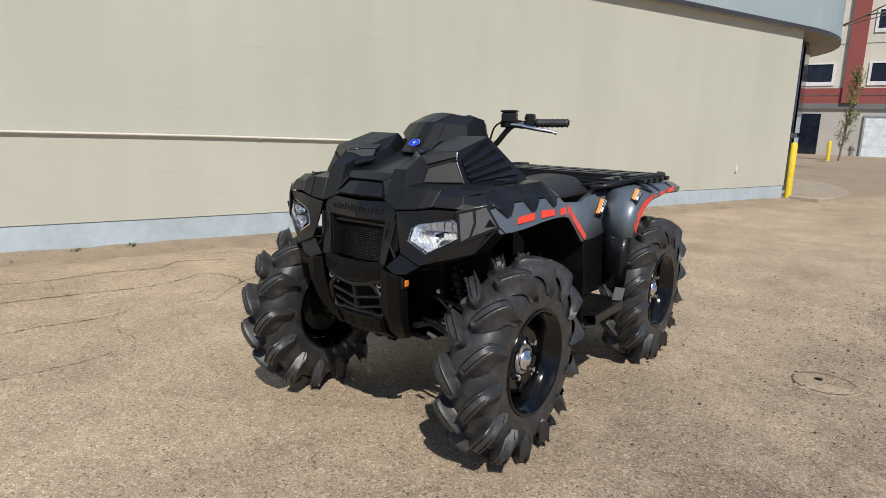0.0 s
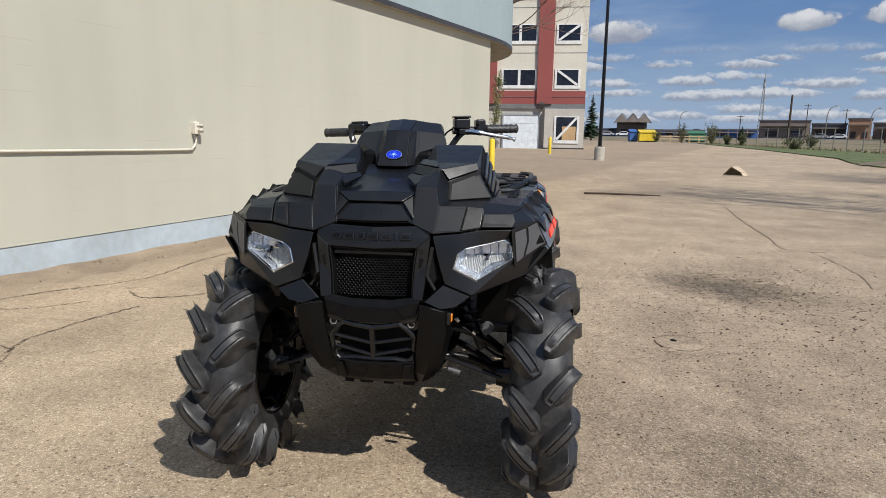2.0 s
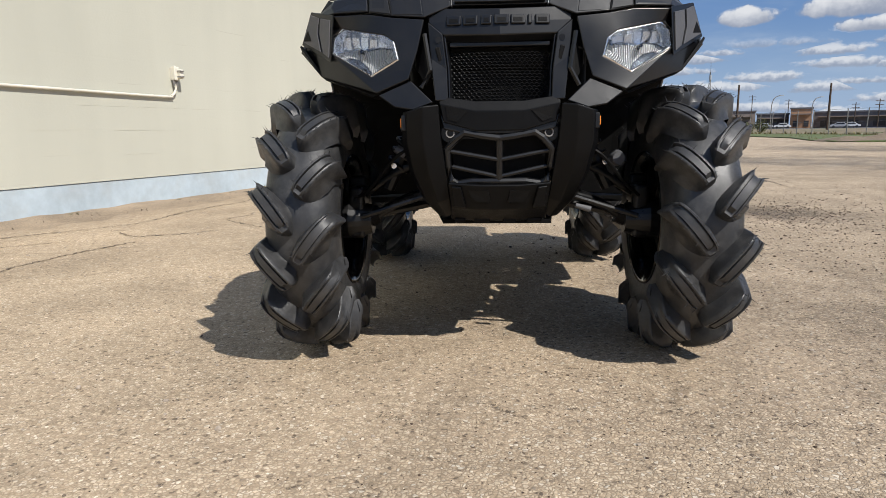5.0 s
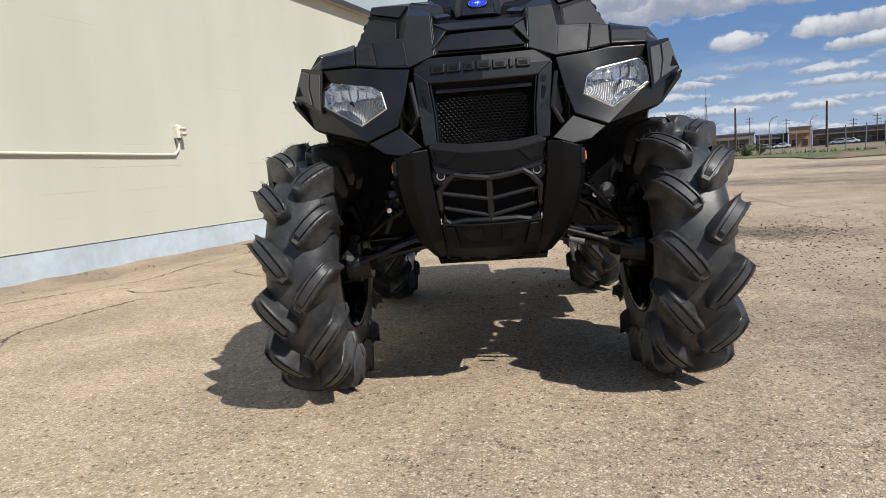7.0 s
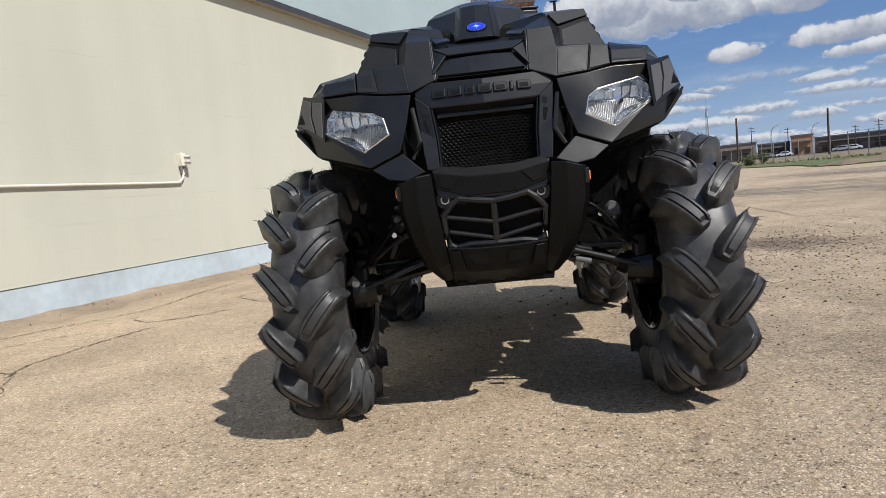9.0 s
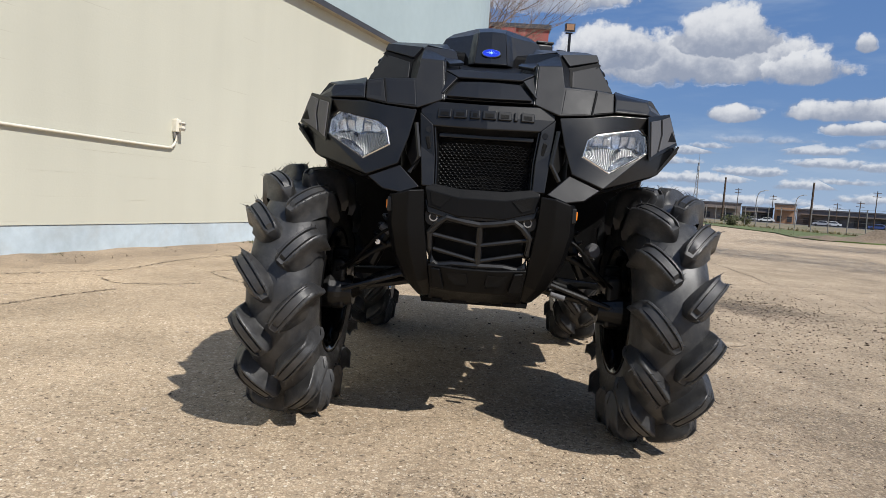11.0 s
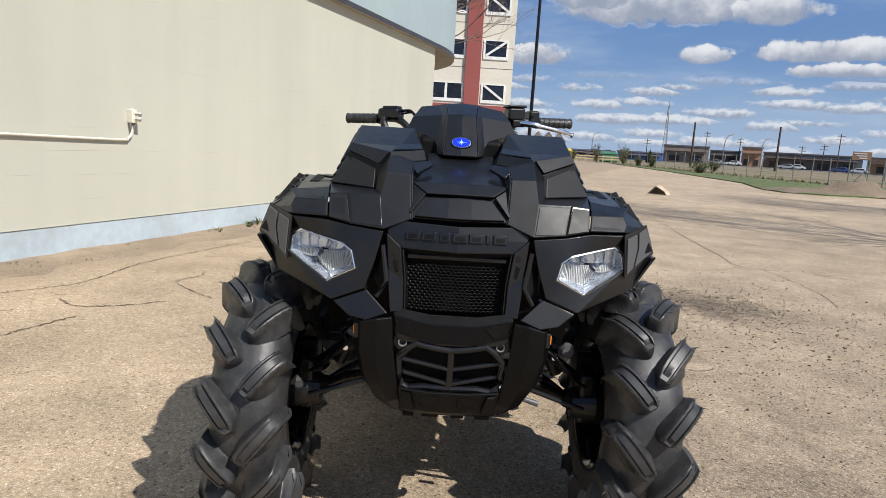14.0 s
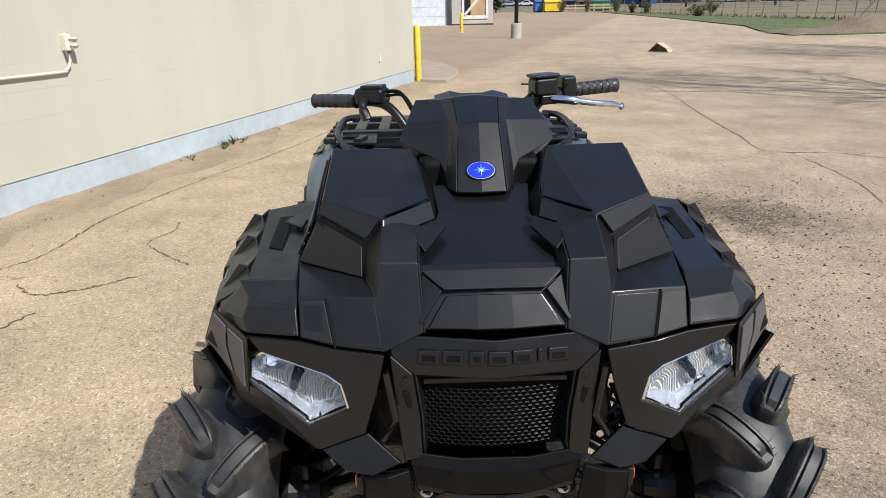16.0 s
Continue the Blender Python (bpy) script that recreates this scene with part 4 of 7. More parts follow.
part("barrel", lathe([(0, 0.14), (0.1, 0.11), (0.45, 0.11), (0.5, 0.15), (0.58, 0.12), (0.68, 0.04), (0.72, 0.0)], 14, "z"), FENCE, hyd, smooth=True)
part("outlet", tube([(-0.2, 0, 0.38), (0.2, 0, 0.38)], 0.055, 10), FENCE, hyd)


# ---- trees ----
def twigs(base, way, length, rad, depth, rnd, out, spread=0.55, lift=0.10):
    """Branches that fork again and again; appended to out as tubes."""
    n = 4
    pts, d = [Vector(base)], Vector(way).normalized()
    for i in range(n):
        d = (d + Vector((rnd.uniform(-1, 1), rnd.uniform(-1, 1), rnd.uniform(-0.6, 1))) * 0.24 + Vector((0, 0, lift * 0.3))).normalized()
        pts.append(pts[-1] + d * length / n)
    out.append(tube(pts, [rad * (1 - 0.5 * i / n) for i in range(n + 1)], 5 if depth > 2 else 4, False))
    if depth <= 0:
        return
    for i in range(2 + (depth > 1)):
        k = rnd.randint(2, n)
        s = Vector((rnd.uniform(-1, 1), rnd.uniform(-1, 1), rnd.uniform(-0.4, 0.8))) * spread
        twigs(pts[k], d + s, length * rnd.uniform(0.6, 0.8), rad * 0.55, depth - 1, rnd, out, spread, lift)


rnd = random.Random(21)
tree = thing("bare_tree", "leafless spreading tree with fine reddish-brown twigs", "tree", at=(-2.2, 21.5, 0))
part("trunk", tube(bend([(0, 0, 0), (0.1, 0, 2.0), (0.0, 0.1, 3.6), (0.2, 0, 5.0)]), [0.24 - 0.006 * i for i in range(19)], 10), BARK, tree, smooth=True)
for i, (w, z, ln) in enumerate((((1.0, -0.15, 0.62), 4.6, 2.7), ((1.0, 0.1, 0.95), 4.9, 2.6), ((0.7, -0.6, 1.0), 4.4, 2.4), ((-0.6, 0.3, 1.0), 4.8, 2.4), ((0.2, 0.4, 1.2), 5.0, 2.4), ((1.0, 0.3, 0.45), 4.2, 2.6), ((1.0, -0.4, 0.8), 4.9, 2.8), ((1.0, 0.0, 0.45), 5.0, 3.2), ((1.0, -0.3, 0.32), 4.7, 3.2), ((1.0, 0.4, 0.65), 5.0, 3.0))):
    out = []
    twigs((0.1, 0, z), (w[0], w[1], w[2] * 0.62), ln * 0.95, 0.042, 5, rnd, out, 0.85, 0.05)
    part("limb", merged(*out), BARK, tree)


def spruce(x, y, h, r, seed, name="spruce_tree"):
    rnd = random.Random(seed)
    t = thing(name, "dark green spruce tree beyond the yard", "tree", "spruce trees", (x, y, 0))
    part("trunk", tube([(0, 0, 0), (0, 0, h * 0.97)], [h * 0.018, h * 0.003], 6), BARK, t)
    verts, faces = [], []
    n = int(240)
    for i in range(n):
        f = (i / n) ** 0.8
        z = h * (0.07 + 0.93 * f)
        rr = r * (1 - f) ** 0.85 * rnd.uniform(0.6, 1.15) + 0.03 * r
        a = rnd.uniform(0, 6.283)
        d, s = Vector((math.cos(a), math.sin(a), 0)), Vector((-math.sin(a), math.cos(a), 0))
        o = len(verts)
        for q, wd, dz in ((0.08, 0.10, 0.05), (0.55, 0.22, 0.0), (1.0, 0.03, -0.12)):
            c = d * rr * q + Vector((0, 0, z + dz * rr * 1.3))
            verts += [tuple(c - s * rr * wd), tuple(c + s * rr * wd + Vector((0, 0, 0.05 * rr))), tuple(c + Vector((0, 0, -0.16 * rr * (1.1 - q))))]
        faces += [(o, o + 1, o + 4, o + 3), (o + 3, o + 4, o + 7, o + 6), (o, o + 2, o + 5, o + 3), (o + 3, o + 5, o + 8, o + 6)]
    part("crown", (verts, faces), SPRUCE, t)
    return t


spruce(9.5, 92, 6.6, 1.35, 1)
spruce(7.9, 95, 5.6, 1.2, 2)


def bush(x, y, h, r, seed):
    rnd = random.Random(seed)
    t = thing("bush", "small olive-green bush at the fence", "bush", "bushes", (x, y, 0))
    stems, verts, faces = [], [], []
    for _ in range(14):
        a, lean = rnd.uniform(0, 6.283), rnd.uniform(0.1, 0.8)
        e = Vector((math.cos(a) * r * lean, math.sin(a) * r * lean, h * rnd.uniform(0.55, 1.0) * (1.1 - 0.4 * lean)))
        stems.append(tube([(0, 0, 0), e * 0.5 + Vector((0, 0, 0.06 * h)), e], [0.025, 0.016, 0.006], 4, False))
        for _ in range(60):
            c = e * rnd.uniform(0.15, 1.05) + Vector((rnd.gauss(0, 0.12 * r), rnd.gauss(0, 0.12 * r), rnd.gauss(0, 0.05 * h)))
            c.z = max(c.z, 0.02)
            u, v = (Vector((rnd.gauss(0, 1), rnd.gauss(0, 1), rnd.gauss(0, 1))).normalized() * 0.055 for _ in range(2))
            o = len(verts)
            verts += [tuple(c - u), tuple(c + v), tuple(c + u), tuple(c - v)]
            faces.append((o, o + 1, o + 2, o + 3))
    part("stems", merged(*stems), BARK, t)
    part("leaves", (verts, faces), OLIVE, t)


for i, (x, y, h, r) in enumerate(((18.9, 78, 2.3, 0.9), (21.3, 74, 2.5, 1.2), (21.2, 68, 1.2, 0.8), (22.0, 66, 1.3, 0.9), (21.6, 52, 1.2, 1.1), (17.0, 84, 1.6, 0.9), (22.9, 80, 2.2, 1.0), (27.0, 62, 1.4, 1.0))):
    bush(x, y, h, r, 10 + i)
spruce(32, 98, 2.4, 0.8, 15)

sap = thing("poplar_sapling", "slender young poplar with sparse yellow-green leaves", "tree", at=(-1.55, 34.2, 0))
rnd = random.Random(33)
part("trunk", tube(bend([(0, 0, 0), (0.15, 0, 1.6), (0.3, 0, 3.2), (0.35, 0, 4.6)]), [0.05 - 0.0023 * i for i in range(19)], 7), BARK, sap)
out, verts, faces = [], [], []
for i in range(46):
    z = rnd.uniform(0.3, 4.2)
    a, ln = rnd.uniform(0, 6.283), rnd.uniform(0.5, 1.1) * (1.15 - z / 6)
    b = Vector((0.08 * z, 0, z))
    e = b + Vector((math.cos(a) * 0.45, math.sin(a) * 0.45, 0.9)) * ln
    out.append(tube([b, (b + e) / 2 + Vector((0, 0, 0.05)), e], [0.014, 0.009, 0.004], 4, False))
    for _ in range(26):
        c = b.lerp(e, rnd.uniform(0.2, 1.05)) + Vector((rnd.gauss(0, 0.07), rnd.gauss(0, 0.07), rnd.gauss(0, 0.07)))
        u, v = Vector((rnd.gauss(0, 1), rnd.gauss(0, 1), rnd.gauss(0, 1))).normalized() * 0.046, Vector((rnd.gauss(0, 1), rnd.gauss(0, 1), rnd.gauss(0, 1))).normalized() * 0.038
        o = len(verts)
        verts += [tuple(c - u), tuple(c + v), tuple(c + u), tuple(c - v)]
        faces.append((o, o + 1, o + 2, o + 3))
part("branches", merged(*out), BARK, sap)
part("leaves", (verts, faces), LEAF, sap)

# ---- verge, fence and the far side ----
verge = [(14.05, 24.6), (15.7, 23.95), (19.6, 24.7), (30, 24.7), (60, 22.7), (60, 34), (29, 38), (24.5, 46), (22.5, 60), (22.5, 76), (20.35, 76), (18.45, 50), (16.45, 33.1), (14.65, 28)]
v = part("verge", slab(verge, -0.06, 0.05), GRASS)
tagged(v, "strip of thin spring grass along the yard", "grass", kind="structure")
rnd = random.Random(4)
rows = []
for i in range(34):
    f = i / 33
    rows.append([(14.2 + f * 28 + rnd.uniform(-0.2, 0.2), 24.3 + q * 3.2 + rnd.uniform(-0.15, 0.15) + f * 0.6, 0.03 + math.sin(math.pi * q) * (0.36 + 0.24 * math.sin(i * 1.7) + rnd.uniform(-0.14, 0.2)) * min(1, i / 4)) for q in (0, 0.15, 0.3, 0.45, 0.6, 0.8, 1.0)])
b = part("dirt_bank", loft(rows), DIRT, smooth=True)
tagged(b, "low uneven bank of bare dirt at the yard's edge", "dirt bank", kind="structure")

fence = thing("chain_link_fence", "galvanised fence of slim posts round a dry field", "fence")
fpts = [Vector(p) for p in ((21.5, 78, 0), (22.3, 60, 0), (23.2, 47, 0), (25.5, 36.5, 0), (28.5, 31.5, 0), (44, 29.5, 0))]
posts = bend(fpts, 7)
for i, p in enumerate(posts):
    lean = rnd.uniform(-0.06, 0.06)
    part("post", tube([p, p + Vector((lean, 0, 1.75))], 0.032, 6), FENCE, fence)
part("brace", tube([posts[21] + Vector((-0.9, 0.3, 0)), posts[21] + Vector((0, 0, 1.3))], 0.03, 6), FENCE, fence)
part("top_wire", tube([p + Vector((0, 0, 1.72)) for p in posts], 0.008, 4), FENCE, fence)
part("mid_wire", tube([p + Vector((0, 0, 0.9)) for p in posts], 0.006, 4), FENCE, fence)


verts, faces = [], []
grnd = random.Random(61)
for _ in range(800):
    q = grnd.uniform(0, len(posts) - 1.001)
    p = posts[int(q)].lerp(posts[int(q) + 1], q - int(q))
    v, f = weed(p.x + grnd.gauss(0.2, 0.6), p.y + grnd.gauss(0, 0.5), grnd.uniform(0.12, 0.42), 5, grnd)
    o = len(verts)
    verts += v
    faces += [tuple(i + o for i in c) for c in f]
for _ in range(2600):
    x, y = grnd.uniform(14.5, 26), 24.6 + abs(grnd.gauss(0, 14))
    if x < float(np.interp(y, [24.6, 28, 33.1, 50, 76], [14.3, 14.9, 16.8, 18.8, 20.6])) or y > 74:
        continue
    v, f = weed(x, y, grnd.uniform(0.05, 0.15), 4, grnd)
    o = len(verts)
    verts += v
    faces += [tuple(i + o for i in c) for c in f]
DRYGRASS = material("tall dry grass", (0.20, 0.165, 0.075), 0.9, grain=3, amount=0.4, blotch=0.4, blotch_amount=0.35)
tagged(part("tall_grass", (verts, faces), DRYGRASS), "tall dry grass tangled along the fence", "grass", kind="stuff")


def far(az, d):
    """A place by bearing (degrees right of straight ahead) and distance."""
    return d * math.sin(radians(az)), d * math.cos(radians(az))


def shop(az0, az1, d, h, mat, label, name="shop_building"):
    h *= 0.82
    x0, y0 = far(az0, d)
    x1, y1 = far(az1, d)
    s = thing(name, label, "building", "buildings across the road", ((x0 + x1) / 2, (y0 + y1) / 2, 0))
    w, ang = math.hypot(x1 - x0, y1 - y0), math.degrees(math.atan2(y1 - y0, x1 - x0))
    s.rotation_euler = (0, 0, radians(ang))
    part("wall", box(0, 8, h / 2, w, 16, h), mat, s)
    part("parapet", box(0, 7.9, h + 0.15, w + 0.4, 16.3, 0.4), FARDARK, s)
    n = max(2, int(w / 6))
    for i in range(n):
        x = -w / 2 + w * (i + 0.5) / n
        part("shop_window", box(x, -0.05, 1.3, w / n * 0.45, 0.2, 1.7), FARSHADE, s)
    part("canopy", box(0, -0.8, h * 0.72, w * 0.9, 1.6, 0.3), FARBROWN, s)
    return s


shop(19.0, 22.6, 215, 6.2, FARBROWN, "low brown retail building across the road")
shop(22.7, 25.0, 222, 5.2, FARDARK, "dark flat-roofed retail building across the road")
shop(25.1, 26.6, 212, 6.8, FARTAN, "tan gabled corner of a retail building")
shop(26.7, 33.5, 225, 5.6, FARDARK, "long dark flat-roofed retail building")
shop(33.8, 38.5, 205, 5.2, FARTAN, "tan low building with a pale roof edge")
shop(39, 47, 235, 6.0, FARBROWN, "brown low building far across the field")
shop(12.6, 15.0, 150, 2.0, FARGREY, "low pale shed beyond the yard")
shop(15.2, 19.0, 190, 2.6, FARBLUE, "low blue building across the road")
lodge = shop(7.8, 10.3, 205, 5.4, FARBROWN, "brown lodge with steep gabled roofs", "lodge_building")
for x in (-3.0, 0.2, 3.4):
    part("gable", plate([(x - 2.0, -0.6, 4.2), (x + 2.0, -0.6, 4.2), (x, -0.6, 6.6)], 5.0), FARBROWN, lodge)
    part("gable_roof", merged(plate([(x - 2.3, -0.9, 4.0), (x, -0.9, 6.9), (x, 5.5, 6.9), (x - 2.3, 5.5, 4.0)], 0.2), plate([(x, -0.9, 6.9), (x + 2.3, -0.9, 4.0), (x + 2.3, 5.5, 4.0), (x, 5.5, 6.9)], 0.2)), FARDARK, lodge)
shop(10.3, 12.8, 200, 2.3, FARBLUE, "blue panelled low building beside the lodge")
shop(5.6, 7.9, 210, 2.6, FARBLUE, "blue panelled low building far off")

mast = thing("lattice_mast", "tall slender lattice radio mast", "mast", at=(*far(19.0, 300), 0))
legs = [(math.cos(a) * 1.3, math.sin(a) * 1.3) for a in (0.5, 2.6, 4.7)]
for x, y in legs:
    part("leg", tube([(x, y, 0), (x * 0.15, y * 0.15, 24)], 0.10, 5), FENCE, mast)
for i in range(16):
    z0, z1 = 24 * i / 16, 24 * (i + 1) / 16
    f0, f1 = 1 - 0.85 * i / 16, 1 - 0.85 * (i + 1) / 16
    for j in range(3):
        a, b2 = legs[j], legs[(j + 1) % 3]
        part("brace", tube([(a[0] * f0, a[1] * f0, z0), (b2[0] * f1, b2[1] * f1, z1)], 0.06, 4, False), FENCE, mast)
part("antenna", tube([(0, 0, 24), (0, 0, 28)], 0.07, 5), FENCE, mast)
part("aerial_drum", tube([(0, 0, 20.5), (0, 0, 22.5)], 0.55, 8), FARGREY, mast)


def utility(az, d, h, arms=1, r=0.13):
    p = thing("utility_pole", "dark wooden utility pole with a crossarm", "utility pole", "utility poles", (*far(az, d), 0))
    part("pole", tube([(0, 0, 0), (0, 0, h)], [r, r * 0.7], 7), STICK, p)
    for i in range(arms):
        part("crossarm", box(0, 0, h - 0.5 - 0.9 * i, 2.0, 0.12, 0.14), STICK, p)


utility(21.4, 115, 7.4, 0, 0.20)
utility(27.85, 118, 7.3, 0, 0.20)
for az, d, h in ((22.3, 210, 9.8), (24.9, 215, 8.5), (29.4, 200, 6.6), (30.9, 190, 7.0), (31.9, 185, 9.5), (36.5, 190, 9.5), (40, 200, 9), (17.6, 200, 6.5)):
    utility(az, d, h, 2, 0.14)
for az, d, h in ((23.8, 150, 7.0), (26.6, 170, 7.2), (35.4, 90, 6.2), (13.0, 170, 6.6)):
    sl = thing("road_lamp", "grey curved-arm road lamp", "street lamp", "road lamps", (*far(az, d), 0))
    part("pole", tube(bend([(0, 0, 0), (0, 0, h * 0.7), (0.15 * h * 0.5, 0, h * 0.93), (h * 0.24, 0, h)]), 0.09, 6), FENCE, sl)
    part("head", box(h * 0.27, 0, h, 0.8, 0.3, 0.14), FARGREY, sl)

CARCOL = [material("car paint " + n, c, 0.3, grain=4, amount=0.05, coat=0.5) for n, c in (("white", (0.7, 0.7, 0.7)), ("dark", (0.03, 0.03, 0.035)), ("blue", (0.04, 0.08, 0.25)), ("silver", (0.4, 0.4, 0.42)))]


def car(az, d, mat, word, s=1.0):
    c = thing("car", word + " car parked across the road", "car", "cars across the road", (*far(az, d), 0))
    c.rotation_euler = (0, 0, radians(-az))
    prof = [(-2.2, 0.35), (-2.2, 0.85), (-1.3, 0.98), (-0.7, 1.45), (0.9, 1.48), (1.6, 1.0), (2.2, 0.9), (2.25, 0.4)]
    n = len(prof)
    part("body", ([(x, -0.85, z) for x, z in prof] + [(x, 0.85, z) for x, z in prof], [tuple(range(n)), tuple(range(n, 2 * n))] + [(i, (i + 1) % n, n + (i + 1) % n, n + i) for i in range(n)]), mat, c, bevel=0.08)
    part("side_window", plate([(-1.05, -0.87, 1.02), (1.25, -0.87, 1.02), (0.8, -0.87, 1.38), (-0.6, -0.87, 1.38)], 0.02), DARKGLASS, c)
    for x in (-1.4, 1.4):
        part("wheel", tube([(x, -0.9, 0.33), (x, -0.65, 0.33)], 0.33, 12), RUBBER, c)


for az, d, i in ((23.3, 200, 3), (24.6, 205, 0), (28.5, 196, 3), (29.2, 200, 0), (32.2, 192, 2), (33.4, 196, 0), (21.6, 204, 1), (37.0, 190, 0), (8.4, 195, 0), (7.0, 196, 3)):
    car(az, d, CARCOL[i], ("white", "black", "blue", "silver")[i])
road = part("road", slab([far(3, 186), far(30, 184), far(60, 170), far(60, 182), far(30, 204), far(3, 200)], -0.025, 0.02), BANDGREY)
tagged(road, "grey road beyond the field", "road", kind="structure")


def skip(x, y, w, h, mat, word):
    s = thing("waste_skip", word + " steel waste skip", "skip", "", (x, y, 0))
    part("body", slab([(-w / 2, -0.9), (w / 2, -0.9), (w / 2 + 0.0, 0.9), (-w / 2, 0.9)], 0.12, h), mat, s, bevel=0.04)
    part("lid", plate([(-w / 2, -1.0, h), (w / 2, -1.0, h), (w / 2, 0.9, h + 0.35), (-w / 2, 0.9, h + 0.35)], 0.06), mat, s)
    part("skid", box(0, 0, 0.06, w * 0.9, 1.4, 0.12), FLASH, s)


skip(16.2, 86, 2.2, 1.2, YELLOW, "yellow")
skip(14.6, 87.5, 1.0, 1.25, FARBLUE, "blue")
skip(24.0, 92, 2.4, 1.15, GREENBOX, "green")
rail = thing("timber_barrier", "low pale timber barrier at the yard's end", "barrier")
for x in (17.6, 18.8, 20.0, 21.2, 22.4, 23.6):
    part("post", box(x, 84, 0.45, 0.16, 0.16, 0.9), TIMBER, rail)
for z in (0.45, 0.78):
    part("rail", box(20.6, 83.9, z, 6.4, 0.06, 0.15), TIMBER, rail)
sign = thing("billboard", "pale roadside advertising panel on two legs", "billboard", at=(*far(33.6, 120), 0))
sign.rotation_euler = (0, 0, radians(-33))
part("panel", box(0, 0, 3.3, 2.6, 0.12, 1.3), FARTAN, sign)
for i in range(3):
    part("text_bar", box(-0.2 + 0.2 * i, -0.075, 3.65 - 0.35 * i, 1.7 - 0.3 * i, 0.02, 0.16), WHITE, sign)
for x in (-0.9, 0.9):
    part("leg", box(x, 0.05, 1.35, 0.12, 0.12, 2.7), FENCE, sign)
# bare trees beside the yard
rnd = random.Random(77)
for tx, ty, tz in ((11.3, 5.0, 5.0), (17.0, 11.4, 5.5)):
    shade_tree = thing("bare_shade_tree", "leafless tree whose branch shadow falls on the yard", "tree", "shade trees", (tx, ty, 0))
    part("trunk", tube(bend([(0, 0, 0), (0.1, 0, tz * 0.5), (0.0, 0.1, tz)]), [0.2 - 0.005 * i for i in range(13)], 9), BARK, shade_tree, smooth=True)
    for w, z in (((1, 0.2, 0.9), -0.1), ((-0.9, 0.4, 0.9), -0.2), ((-0.3, -0.9, 1.0), -0.1), ((0.2, 1.0, 0.8), -0.3), ((-0.6, -0.2, 1.4), 0.0), ((-1, -0.1, 0.5), -0.5), ((0.6, -0.8, 0.7), -0.4), ((0.5, 0.6, 1.2), 0.0), ((-0.5, 0.9, 0.6), -0.6), ((0.9, -0.4, 0.8), -0.2), ((-0.8, -0.7, 0.8), -0.3), ((0.1, 0.1, 1.0), 0.0)):
        out = []
        twigs((0, 0, tz + z), w, 2.3, 0.045, 5, rnd, out)
        part("limb", merged(*out), BARK, shade_tree)

# ---- the quad bike: its nose towards -y, front axle at y = 0 ----
quad = thing("quad_bike", "black and grey quad bike with red decals and mud tyres", "quad bike")
AXLE_F, AXLE_R, HUB_Z, TRACK = 0.0, 1.38, 0.386, 0.530


SECTION = [(0.0, 0.343), (0.037, 0.340), (0.062, 0.331), (0.080, 0.314), (0.092, 0.290), (0.098, 0.262), (0.098, 0.228), (0.089, 0.198)]
RUN = [0.0]
for (xa, ra), (xb, rb) in zip(SECTION, SECTION[1:]):
    RUN.append(RUN[-1] + math.hypot(xb - xa, rb - ra))


# a lug's stations: place across the tread, height of its crown, half width round the tyre
LUG_X = [0.002, 0.005, 0.010, 0.017, 0.024, 0.038, 0.054, 0.070, 0.084, 0.095, 0.103, 0.1055, 0.104, 0.099]
LUG_R = [0.345, 0.362, 0.377, 0.384, 0.386, 0.386, 0.385, 0.382, 0.377, 0.370, 0.360, 0.328, 0.292, 0.255]
LUG_W = [0.006, 0.0120, 0.0165, 0.0190, 0.0202, 0.0208, 0.0210, 0.0210, 0.0206, 0.0200, 0.0190, 0.0190, 0.018, 0.013]


